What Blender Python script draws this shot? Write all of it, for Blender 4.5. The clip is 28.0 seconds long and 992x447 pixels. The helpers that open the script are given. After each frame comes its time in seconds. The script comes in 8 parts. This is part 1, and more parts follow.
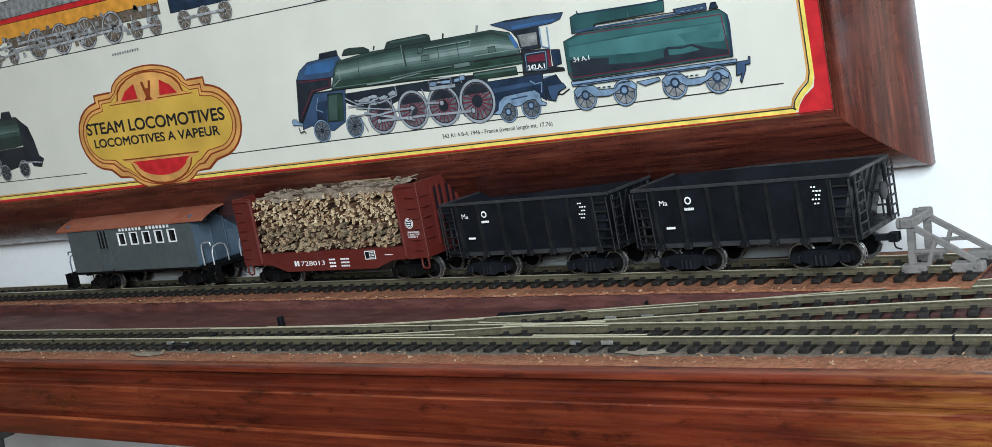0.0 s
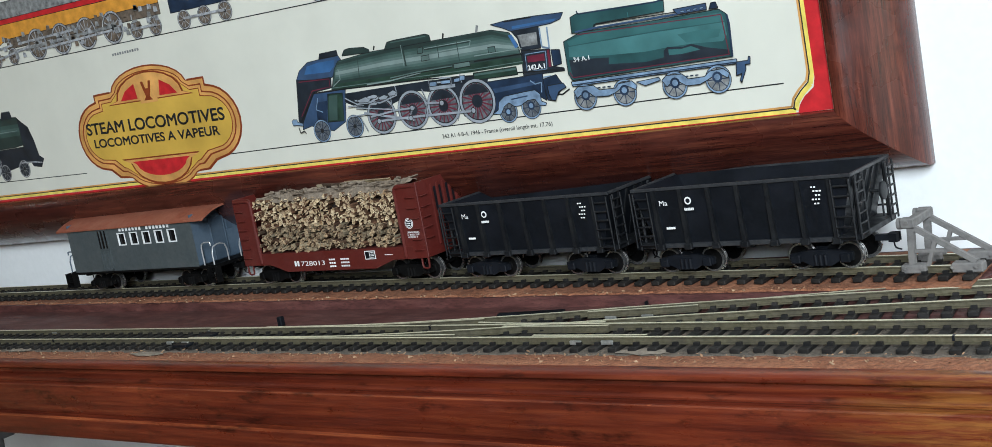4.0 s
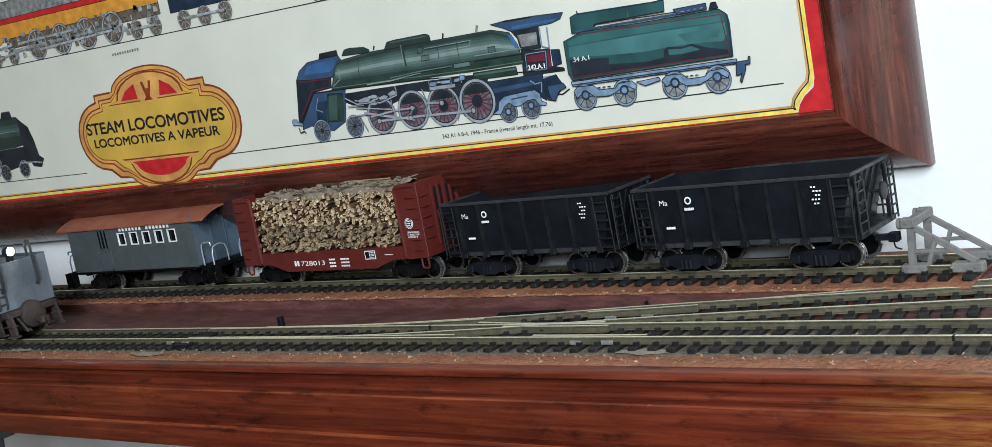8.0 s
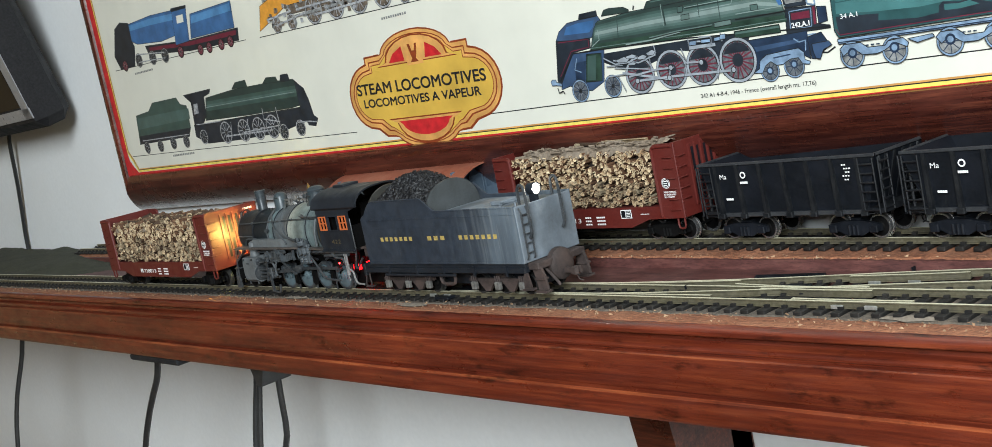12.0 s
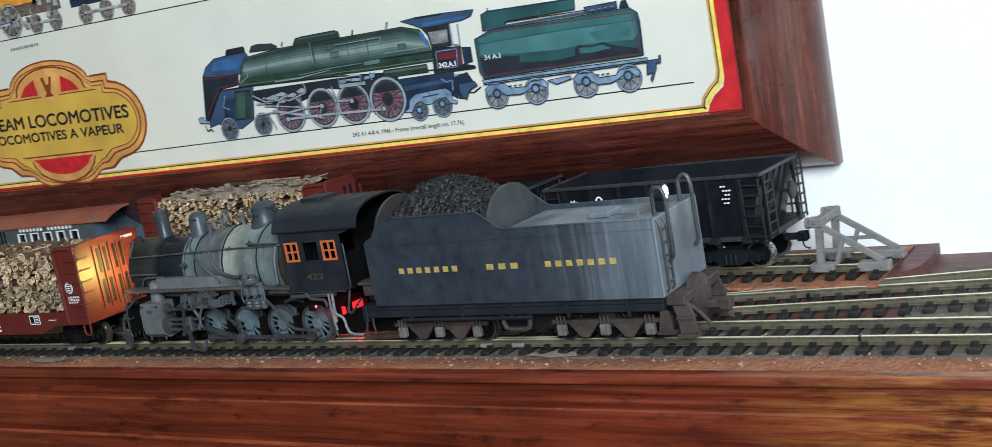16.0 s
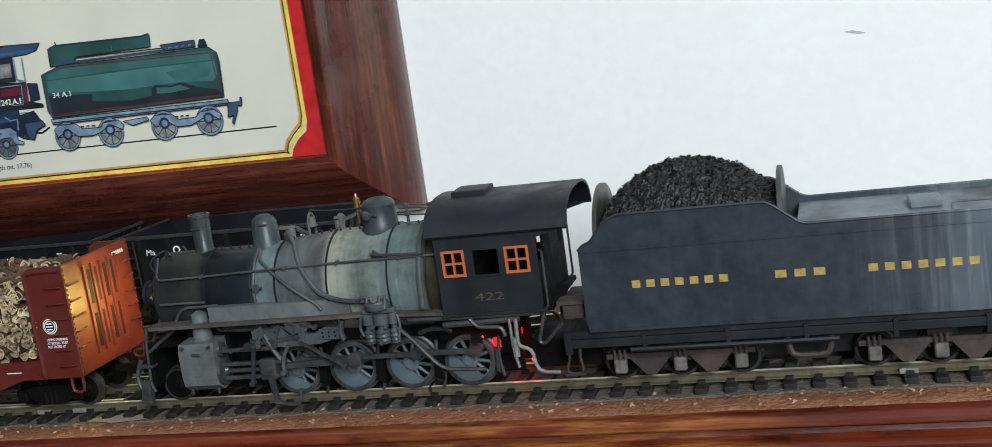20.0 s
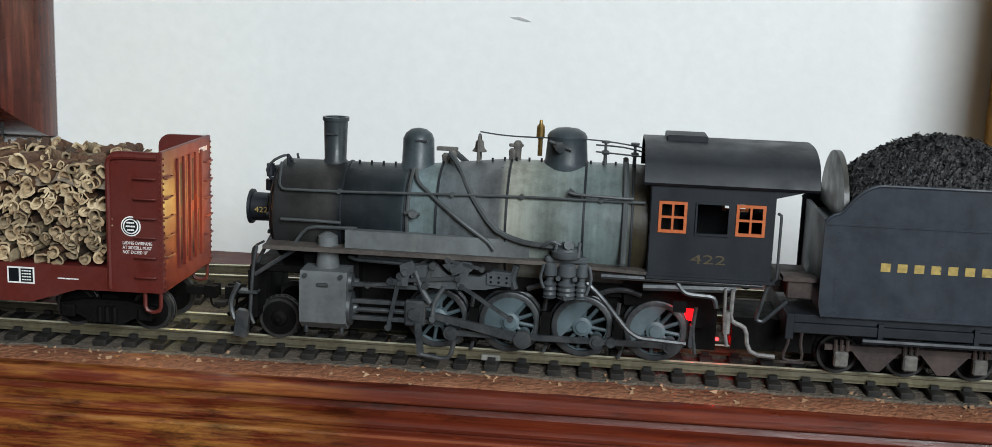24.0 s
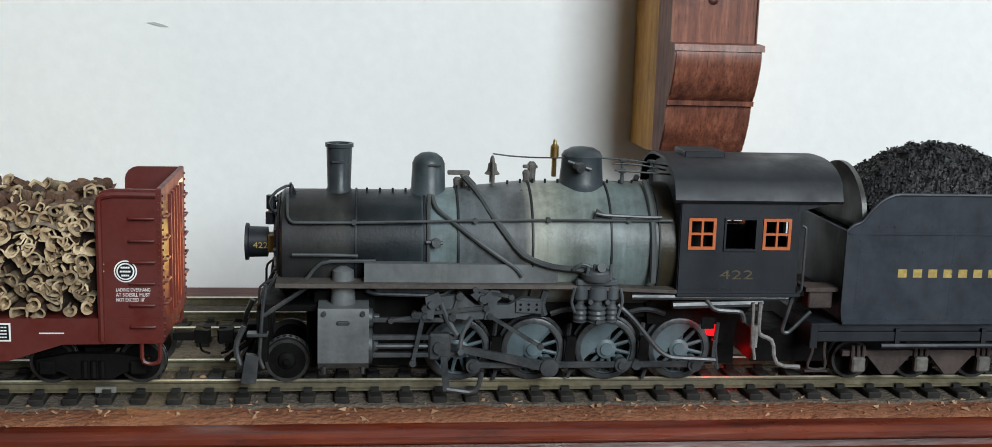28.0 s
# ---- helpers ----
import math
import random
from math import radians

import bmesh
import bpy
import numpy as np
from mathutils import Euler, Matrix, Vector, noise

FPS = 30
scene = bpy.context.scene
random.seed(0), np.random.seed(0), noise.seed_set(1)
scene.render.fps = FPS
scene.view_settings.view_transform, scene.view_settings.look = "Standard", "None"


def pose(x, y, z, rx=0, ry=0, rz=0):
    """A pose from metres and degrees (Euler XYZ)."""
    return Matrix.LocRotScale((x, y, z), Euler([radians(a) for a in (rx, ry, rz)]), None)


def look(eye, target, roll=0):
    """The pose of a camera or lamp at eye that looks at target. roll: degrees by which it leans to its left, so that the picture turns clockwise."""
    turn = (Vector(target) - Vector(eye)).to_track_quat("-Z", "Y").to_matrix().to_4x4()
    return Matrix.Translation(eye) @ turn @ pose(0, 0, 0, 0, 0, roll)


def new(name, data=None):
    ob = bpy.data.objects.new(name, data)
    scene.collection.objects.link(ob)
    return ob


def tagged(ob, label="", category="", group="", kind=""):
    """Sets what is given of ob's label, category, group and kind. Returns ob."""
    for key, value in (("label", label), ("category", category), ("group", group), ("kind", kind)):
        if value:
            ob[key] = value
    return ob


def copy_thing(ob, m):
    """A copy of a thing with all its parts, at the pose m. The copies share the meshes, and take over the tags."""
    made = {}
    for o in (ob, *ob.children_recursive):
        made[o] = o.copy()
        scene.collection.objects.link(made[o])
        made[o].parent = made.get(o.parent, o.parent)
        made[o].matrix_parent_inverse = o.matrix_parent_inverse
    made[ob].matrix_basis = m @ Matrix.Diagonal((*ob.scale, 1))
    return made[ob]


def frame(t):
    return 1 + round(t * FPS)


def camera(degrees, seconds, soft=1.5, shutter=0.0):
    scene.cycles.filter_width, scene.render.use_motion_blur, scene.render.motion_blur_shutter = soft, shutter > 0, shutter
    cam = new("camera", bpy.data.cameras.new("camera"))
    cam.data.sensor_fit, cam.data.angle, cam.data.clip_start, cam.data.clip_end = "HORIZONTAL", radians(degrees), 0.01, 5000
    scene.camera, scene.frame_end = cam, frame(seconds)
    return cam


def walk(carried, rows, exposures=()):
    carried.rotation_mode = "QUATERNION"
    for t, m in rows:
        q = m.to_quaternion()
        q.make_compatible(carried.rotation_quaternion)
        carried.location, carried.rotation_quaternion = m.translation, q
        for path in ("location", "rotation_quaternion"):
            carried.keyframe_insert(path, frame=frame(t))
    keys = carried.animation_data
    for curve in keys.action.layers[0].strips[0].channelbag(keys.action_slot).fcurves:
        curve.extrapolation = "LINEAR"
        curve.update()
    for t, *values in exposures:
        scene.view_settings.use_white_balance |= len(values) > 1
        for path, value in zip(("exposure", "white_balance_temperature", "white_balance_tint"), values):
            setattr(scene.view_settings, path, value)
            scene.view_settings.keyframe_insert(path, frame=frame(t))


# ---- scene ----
# ---- camera ----
# seconds, then millimetres and degrees of the hand-held camera
PATH = [
    (0.0, -145.9, -356.6, 113.5, 35.28, -8.71, 10.48), (8.6, -145.9, -356.6, 113.5, 35.28, -8.71, 10.48),
    (9.0, -145.7, -359.4, 114.6, 37.01, -8.61, 10.68), (9.5, -144.2, -363.6, 113.5, 42.15, -8.38, 10.92),
    (10.0, -145.0, -365.9, 113.7, 44.55, -8.14, 11.18), (10.5, -144.2, -368.6, 115.6, 47.51, -8.06, 11.63),
    (11.0, -144.6, -365.8, 114.7, 47.88, -8.08, 11.58), (11.5, -144.8, -363.8, 114.1, 47.79, -8.14, 11.43),
    (13.5, -145.4, -358.5, 114.9, 43.70, -8.99, 11.31), (14.0, -145.2, -358.7, 115.2, 42.00, -9.18, 11.12),
    (14.5, -145.0, -356.1, 114.9, 40.21, -9.32, 10.97), (15.0, -144.7, -354.1, 115.7, 38.44, -9.50, 10.89),
    (15.5, -145.2, -349.8, 114.8, 34.49, -9.69, 10.50), (16.0, -145.7, -348.0, 114.8, 31.54, -9.75, 10.24),
    (16.5, -145.6, -346.5, 113.8, 29.24, -9.62, 9.99), (17.0, -145.9, -344.1, 113.7, 27.10, -10.03, 9.70),
    (17.5, -146.1, -342.4, 114.4, 24.23, -10.45, 9.08), (18.0, -146.4, -340.6, 114.5, 20.71, -10.69, 8.33),
    (18.5, -144.9, -337.6, 113.4, 19.00, -10.55, 8.05), (19.0, -141.9, -333.0, 112.5, 17.50, -10.38, 7.83),
    (19.5, -139.2, -329.8, 111.5, 15.49, -10.30, 7.67), (20.0, -130.4, -324.4, 112.9, 14.88, -10.74, 8.00),
    (20.5, -121.0, -317.6, 107.9, 14.30, -10.34, 7.49), (21.0, -114.8, -310.2, 106.6, 12.84, -10.65, 7.25),
    (21.5, -109.2, -309.6, 102.2, 12.61, -10.73, 5.21), (22.0, -105.0, -305.0, 97.4, 11.22, -10.75, 2.24),
    (22.5, -98.0, -301.6, 94.4, 10.43, -10.92, 0.30), (24.5, -87.7, -296.6, 93.5, 4.15, -10.93, -2.33),
    (25.0, -77.8, -294.0, 91.8, 3.51, -10.57, -2.27), (25.5, -73.4, -293.6, 93.5, 2.90, -10.73, -1.96),
    (26.0, -63.5, -292.3, 94.3, 2.12, -10.73, -1.64), (26.5, -62.1, -290.3, 95.3, -0.42, -10.83, -1.63),
    (27.0, -63.5, -289.0, 95.2, -2.91, -10.73, -1.72), (27.5, -62.1, -287.4, 95.2, -4.99, -10.64, -1.68),
    (28.0, -61.1, -286.7, 95.3, -6.52, -10.60, -1.74),
]
TRAIN = [
    (0.0, -1307.7), (8.5, -874.2), (9.0, -848.7), (9.5, -823.1), (10.0, -797.5), (10.5, -771.0),
    (11.0, -745.9), (11.5, -722.1), (13.5, -615.2), (14.0, -589.0), (14.5, -561.2), (15.0, -535.1),
    (15.5, -504.4), (16.0, -475.2), (16.5, -445.2), (17.0, -414.8), (17.5, -384.6), (18.0, -353.6),
    (18.5, -325.4), (19.0, -299.7), (19.5, -277.1), (20.0, -254.4), (20.5, -232.4), (21.0, -211.6),
    (21.5, -188.5), (22.0, -165.7), (22.5, -144.7), (24.5, -81.6), (25.0, -67.9), (25.5, -54.9),
    (26.0, -42.1), (26.5, -30.9), (27.0, -19.8), (27.5, -9.0), (28.0, -0.0),
]
MM = 0.001
cam = camera(44.67, 28.0, 0.5, 0.4)
walk(cam, [(t, pose(x * MM, y * MM, z * MM, 90 + p, r, a)) for t, x, y, z, a, p, r in PATH],
     ((0.0, 0.64, 6500, 10), (8.5, 0.62, 6500, 10), (11.0, 1.08, 6850, 10), (14.0, 0.98, 6600, 10), (17.0, 0.48, 6400, 10), (20.0, 0.22, 6850, 10), (22.0, 0.18, 6900, 11), (25.0, 0.0, 6950, 11), (28.0, -0.01, 6950, 11)))

# ---- light ----
world = bpy.data.worlds.new("room_daylight")
scene.world = world
world.use_nodes = True
wn = world.node_tree
sky = wn.nodes.new("ShaderNodeTexSky")
sky.sky_type, sky.sun_disc, sky.sun_elevation, sky.sun_rotation = "NISHITA", False, radians(35), radians(70)
wn.links.new(sky.outputs[0], wn.nodes["Background"].inputs[0])
wn.nodes["Background"].inputs[1].default_value = 0.12


def window_lamp(name, eye, target, w, h, watts, colour):
    lamp = bpy.data.lights.new(name, "AREA")
    lamp.shape, lamp.size, lamp.size_y, lamp.energy, lamp.color = "RECTANGLE", w, h, watts, colour
    ob = new(name, lamp)
    ob.matrix_world = look(eye, target)
    return ob


# weak added side fill, unseen, kept for the reflection on the frame's right
window_lamp("side_fill_daylight", (2.37, -0.72, 0.3), (0.0, 0.0, 0.1), 1.3, 1.7, 3.5, (0.77, 0.89, 1.0))
window_lamp("front_window_daylight", (0.44, -1.21, 0.72), (0.0, 0.1, 0.0), 0.62, 0.76, 29, (0.8, 0.91, 1.0))

# ---- materials ----


def nodes(name):
    m = bpy.data.materials.new(name)
    m.use_nodes = True
    t = m.node_tree
    return m, t, t.nodes["Principled BSDF"]


def ramp(t, src, stops):
    r = t.nodes.new("ShaderNodeValToRGB")
    while len(r.color_ramp.elements) < len(stops):
        r.color_ramp.elements.new(0.5)
    for e, (p, c) in zip(r.color_ramp.elements, stops):
        e.position, e.color = p, (*c, 1)
    t.links.new(src, r.inputs[0])
    return r.outputs[0]


def noise_tex(t, scale, detail=4, stretch=None, rough=0.55, src="Object"):
    co = t.nodes.new("ShaderNodeTexCoord")
    n = t.nodes.new("ShaderNodeTexNoise")
    n.inputs["Scale"].default_value, n.inputs["Detail"].default_value, n.inputs["Roughness"].default_value = scale, detail, rough
    if stretch:
        mp = t.nodes.new("ShaderNodeMapping")
        mp.inputs["Scale"].default_value = stretch
        t.links.new(co.outputs[src], mp.inputs[0])
        t.links.new(mp.outputs[0], n.inputs[0])
    else:
        t.links.new(co.outputs[src], n.inputs[0])
    return n.outputs[0]


def blend(t, fac, a, b, kind="MIX"):
    mx = t.nodes.new("ShaderNodeMix")
    mx.data_type, mx.blend_type = "RGBA", kind
    for s, v in ((0, fac), (6, a), (7, b)):
        if hasattr(v, "links"):
            t.links.new(v, mx.inputs[s])
        elif s == 0:
            mx.inputs[0].default_value = v
        else:
            mx.inputs[s].default_value = (*v, 1)
    return mx.outputs[2]


def add_bump(t, b, src, strength, dist=0.0004):
    bp = t.nodes.new("ShaderNodeBump")
    bp.inputs["Strength"].default_value, bp.inputs["Distance"].default_value = strength, dist
    t.links.new(src, bp.inputs["Height"])
    t.links.new(bp.outputs[0], b.inputs["Normal"])


def paint(name, c1, c2, rough=0.55, metal=0.0, fine=900, coarse=60, dust=None, bump=0.15, dist=0.0002, spread=0.12, by_object=0.0, spec=0.5):
    """Painted or raw surface: two tones at a fine scale, wear or dust at a coarse one."""
    m, t, b = nodes(name)
    col = ramp(t, noise_tex(t, fine), [(0.3, c1), (0.7, c2)])
    if dust:
        col = blend(t, ramp(t, noise_tex(t, coarse, 6, rough=0.65), [(0.42, (0, 0, 0)), (0.75, (0.75, 0.75, 0.75))]), col, dust)
    if by_object:
        info = t.nodes.new("ShaderNodeObjectInfo")
        tone = ramp(t, info.outputs["Random"], [(0, (1 - by_object,) * 3), (1, (1 + by_object,) * 3)])
        col = blend(t, 1.0, col, tone, "MULTIPLY")
    t.links.new(col, b.inputs["Base Color"])
    rr = ramp(t, noise_tex(t, coarse * 2.3), [(0.3, (max(0.05, rough - spread),) * 3), (0.7, (min(1, rough + spread),) * 3)])
    t.links.new(rr, b.inputs["Roughness"])
    b.inputs["Metallic"].default_value = metal
    b.inputs["Specular IOR Level"].default_value = spec
    if bump:
        add_bump(t, b, noise_tex(t, fine * 1.3), bump, dist)
    return m


def wood(name, dark, mid, light, stretch, rough=0.34, coat=0.35, scale=1.0):
    m, t, b = nodes(name)
    grain = noise_tex(t, scale, 7, stretch, 0.68)
    col = ramp(t, grain, [(0.30, dark), (0.52, mid), (0.74, light)])
    worn = ramp(t, noise_tex(t, 22, 9, (1, 2.6, 2.6), 0.72), [(0.36, (0.42, 0.36, 0.36)), (0.5, (0.92, 0.9, 0.9)), (0.72, (1.25, 1.25, 1.2))])
    col = blend(t, 0.7, col, worn, "MULTIPLY")
    pores = ramp(t, noise_tex(t, scale * 5, 3, stretch), [(0.36, (0.35, 0.3, 0.3)), (0.46, (1, 1, 1))])
    col = blend(t, 0.6, col, pores, "MULTIPLY")
    t.links.new(col, b.inputs["Base Color"])
    t.links.new(ramp(t, noise_tex(t, 38), [(0.3, (rough - 0.1,) * 3), (0.7, (rough + 0.16,) * 3)]), b.inputs["Roughness"])
    b.inputs["Coat Weight"].default_value, b.inputs["Coat Roughness"].default_value = coat, 0.22
    add_bump(t, b, noise_tex(t, scale * 3, 4, stretch), 0.25, 0.0004)
    return m


def shelf_wood(name, dark, mid, light, worn):
    """Old varnished mahogany: fine lengthwise grain, black handling scuffs, and one stretch rubbed through to golden wood."""
    m, t, b = nodes(name)
    col = ramp(t, noise_tex(t, 1.0, 6, (16, 420, 420), 0.62), [(0.25, dark), (0.5, mid), (0.78, light)])
    tone = ramp(t, noise_tex(t, 1.0, 4, (11, 30, 30), 0.6), [(0.3, (0.62, 0.58, 0.56)), (0.62, (1.1, 1.08, 1.05))])
    col = blend(t, 1.0, col, tone, "MULTIPLY")
    co = t.nodes.new("ShaderNodeTexCoord")
    sep = t.nodes.new("ShaderNodeSeparateXYZ")
    mr = t.nodes.new("ShaderNodeMapRange")
    mr.inputs["From Min"].default_value, mr.inputs["From Max"].default_value = -0.4, 0.0
    t.links.new(co.outputs["Object"], sep.inputs[0])
    t.links.new(sep.outputs[0], mr.inputs["Value"])
    stretch = ramp(t, mr.outputs[0], [(0.28, (0, 0, 0)), (0.42, (0.5, 0.5, 0.5)), (0.56, (0.62, 0.62, 0.62)), (0.64, (0, 0, 0))])
    streaks = ramp(t, noise_tex(t, 1.0, 5, (34, 260, 420), 0.7), [(0.42, (0, 0, 0)), (0.62, (1, 1, 1))])
    col = blend(t, blend(t, 1.0, stretch, streaks, "MULTIPLY"), col, worn)
    scuff = ramp(t, noise_tex(t, 1.0, 8, (42, 130, 130), 0.74), [(0.34, (0.2, 0.18, 0.17)), (0.46, (1, 1, 1))])
    col = blend(t, 0.85, col, scuff, "MULTIPLY")
    chips = ramp(t, noise_tex(t, 1.0, 6, (160, 420, 420), 0.7), [(0.66, (0, 0, 0)), (0.76, (0.7, 0.7, 0.7))])
    col = blend(t, chips, col, tuple(v * 1.6 for v in light))
    t.links.new(col, b.inputs["Base Color"])
    t.links.new(ramp(t, noise_tex(t, 1.0, 5, (60, 160, 160), 0.65), [(0.3, (0.24,) * 3), (0.7, (0.5,) * 3)]), b.inputs["Roughness"])
    b.inputs["Coat Weight"].default_value, b.inputs["Coat Roughness"].default_value = 0.3, 0.16
    add_bump(t, b, noise_tex(t, 1.0, 6, (60, 500, 500), 0.65), 0.4, 0.0005)
    return m


def glow(name, colour, strength):
    m, t, b = nodes(name)
    b.inputs["Base Color"].default_value = (*colour, 1)
    b.inputs["Emission Color"].default_value = (*colour, 1)
    b.inputs["Emission Strength"].default_value = strength
    b.inputs["Specular IOR Level"].default_value, b.inputs["Roughness"].default_value = 0.0, 1.0
    return m


def ink(name, c, rough=0.5, vary=0.25, scale=160):
    m, t, b = nodes(name)
    lo = tuple(v * (1 - vary) for v in c)
    hi = tuple(min(1, v * (1 + vary)) for v in c)
    t.links.new(ramp(t, noise_tex(t, scale, 5), [(0.3, lo), (0.7, hi)]), b.inputs["Base Color"])
    b.inputs["Roughness"].default_value = rough
    return m


WOOD_X = shelf_wood("mahogany_lengthwise", (0.05, 0.0075, 0.0045), (0.135, 0.022, 0.0095), (0.24, 0.05, 0.018), (0.5, 0.21, 0.045))
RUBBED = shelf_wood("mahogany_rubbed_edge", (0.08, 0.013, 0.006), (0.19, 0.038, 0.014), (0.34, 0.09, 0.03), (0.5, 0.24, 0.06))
WOOD_Z = wood("mahogany_upright", (0.04, 0.009, 0.006), (0.15, 0.04, 0.02), (0.32, 0.11, 0.05), (130, 130, 9))
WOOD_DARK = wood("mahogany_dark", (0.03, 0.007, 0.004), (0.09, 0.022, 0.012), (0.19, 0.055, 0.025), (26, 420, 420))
WOOD_MAT = wood("platform_board", (0.0525, 0.01615, 0.0133), (0.1103, 0.038, 0.0323), (0.1785, 0.07125, 0.057), (70, 320, 320), 0.6, 0.05)
CARVED = wood("carved_bracket_wood", (0.08, 0.022, 0.012), (0.2, 0.064, 0.036), (0.36, 0.14, 0.08), (420, 420, 34), 0.5, 0.08)
OCHRE = wood("warm_shade_bracket_side", (0.45, 0.2, 0.04), (0.62, 0.31, 0.07), (0.7, 0.4, 0.12), (300, 300, 24), 0.6, 0.05)
WALL = paint("white_wall_paint", (0.79, 0.80, 0.79), (0.83, 0.84, 0.83), 0.75, 0, 260, 9, (0.76, 0.765, 0.75), 0.12, 0.0006)
# tones of the unseen room sides, set by how much light they bounce
ROOMW = paint("unseen_wall_tone", (0.16, 0.12, 0.08), (0.19, 0.145, 0.1), 0.8, 0, 200, 8, None, 0.05)
WARMW = paint("warm_bounce_wall", (0.46, 0.32, 0.16), (0.52, 0.37, 0.19), 0.8, 0, 200, 8, None, 0.05)
CEIL = paint("unseen_ceiling_tone", (0.3, 0.28, 0.25), (0.34, 0.32, 0.29), 0.8, 0, 200, 8, None, 0.05)
FLOOR = paint("unseen_floor_tone", (0.14, 0.08, 0.045), (0.18, 0.108, 0.06), 0.5, 0, 60, 8, None, 0.05)
CORK = paint("cork_roadbed", (0.1374, 0.045, 0.01999), (0.3091, 0.114, 0.05247), 0.9, 0, 520, 90, (0.3606, 0.162, 0.08494), 0.9, 0.0012)
BALLAST = paint("dusty_ballast", (0.05815, 0.04798, 0.03647), (0.1395, 0.1129, 0.08852), 0.95, 0, 700, 80, (0.157, 0.1185, 0.08581), 1.0, 0.0012)
DARKBED = paint("dark_roadbed", (0.02195, 0.02287, 0.01346), (0.05643, 0.05891, 0.03646), 0.95, 0, 500, 70, (0.06897, 0.0693, 0.04208), 0.9, 0.0014)
CRUMB = paint("cork_crumb_tan", (0.17, 0.085, 0.0425), (0.425, 0.255, 0.1445), 0.9, 0, 150, 60, (0.425, 0.306, 0.187), 0.5)
PALEBED = paint("pale_dust", (0.18, 0.1425, 0.1087), (0.3, 0.255, 0.2025), 0.95, 0, 600, 120, (0.225, 0.18, 0.135), 0.9, 0.0008)
SLEEPER = paint("black_plastic_sleeper", (0.0032, 0.0032, 0.0032), (0.0096, 0.0092, 0.0088), 0.55, 0, 800, 130, (0.03, 0.0256, 0.022), 0.3, 0.0003, 0.12, 0.3, 0.35)
RAIL = paint("tarnished_brass_rail", (0.1293, 0.1157, 0.0694), (0.2155, 0.189, 0.125), 0.42, 0.55, 700, 60, (0.1034, 0.09253, 0.07866), 0.2)
RAILTOP = paint("rubbed_rail_head", (0.62, 0.58, 0.4), (0.78, 0.74, 0.55), 0.4, 0.2, 500, 60, None, 0.1)
STEEL = paint("bright_wheel_steel", (0.4, 0.4, 0.4), (0.55, 0.55, 0.54), 0.3, 0.9, 600, 80, (0.16, 0.15, 0.14), 0.1)
BLACK = paint("satin_black_plastic", (0.004095, 0.004927, 0.006503), (0.007021, 0.008622, 0.01151), 0.42, 0, 800, 70, (0.01287, 0.01478, 0.02032), 0.15, spec=0.22)
SOOT = paint("sooty_black_running_gear", (0.0015, 0.0015, 0.0017), (0.004, 0.0038, 0.0038), 0.65, 0, 900, 90, (0.0085, 0.008, 0.0075), 0.3, spec=0.1)
TRUCKM = paint("dusty_brown_truck", (0.02048, 0.0145, 0.0131), (0.04097, 0.02843, 0.02511), 0.7, 0.1, 900, 110, (0.09559, 0.06411, 0.0546), 0.35)
RED = paint("boxcar_red_plastic", (0.08644, 0.01073, 0.007929), (0.1103, 0.01556, 0.01133), 0.48, 0, 700, 60, (0.1014, 0.02146, 0.01699), 0.15)
GREYC = paint("slate_grey_coach_side", (0.05, 0.062, 0.064), (0.072, 0.085, 0.087), 0.55, 0, 600, 60, (0.085, 0.095, 0.095), 0.15)
BLUEC = paint("slate_blue_coach_end", (0.055, 0.085, 0.12), (0.075, 0.11, 0.15), 0.5, 0, 600, 60, (0.1, 0.13, 0.16), 0.15)
BLUED = paint("dull_blue_door", (0.042, 0.066, 0.095), (0.058, 0.088, 0.122), 0.5, 0, 600, 60, (0.08, 0.105, 0.13), 0.15)
ROOFR = paint("rust_red_coach_roof", (0.21, 0.055, 0.03), (0.29, 0.085, 0.045), 0.6, 0, 500, 50, (0.33, 0.13, 0.08), 0.2)
CONCRETE = paint("grey_weathered_stop", (0.1178, 0.1116, 0.1054), (0.186, 0.1767, 0.1674), 0.8, 0, 500, 90, (0.2232, 0.2046, 0.186), 0.4)
WHITEINK = ink("white_lettering", (0.8, 0.8, 0.78))
GOLDINK = ink("gold_lettering", (0.368, 0.264, 0.08), 0.45, 0.3, 700)
FADED = ink("faded_gold_number", (0.07, 0.052, 0.026), 0.5, 0.5, 500)
BLACKP = paint("black_bezel", (0.01, 0.01, 0.011), (0.022, 0.022, 0.024), 0.6, 0, 500, 40, None, 0.05, spec=0.25)
SILVERP = paint("silver_bezel_edge", (0.3, 0.31, 0.33), (0.4, 0.41, 0.43), 0.35, 0.4, 500, 40, None, 0.05)
SCREEN = paint("dark_screen", (0.004, 0.004, 0.005), (0.008, 0.008, 0.009), 0.12, 0, 300, 20, None, 0, spec=0.15)
CABLE = paint("black_cable", (0.012, 0.012, 0.012), (0.025, 0.025, 0.025), 0.5, 0, 600, 60, None, 0.1)
ORANGE = paint("orange_window_frame", (0.42, 0.095, 0.025), (0.52, 0.13, 0.04), 0.5, 0, 800, 90, None, 0.1)
BRASS = paint("brass_fitting", (0.275, 0.165, 0.0495), (0.341, 0.22, 0.077), 0.35, 0.8, 900, 90, (0.11, 0.0715, 0.033), 0.1)
DARKTREAD = paint("grimy_wheel_tread", (0.02, 0.02, 0.02), (0.05, 0.05, 0.05), 0.5, 0.4, 600, 80, (0.03, 0.028, 0.026), 0.1)
WIRE = paint("pale_wire", (0.4, 0.4, 0.4), (0.52, 0.52, 0.512), 0.4, 0.5, 900, 90, None, 0)
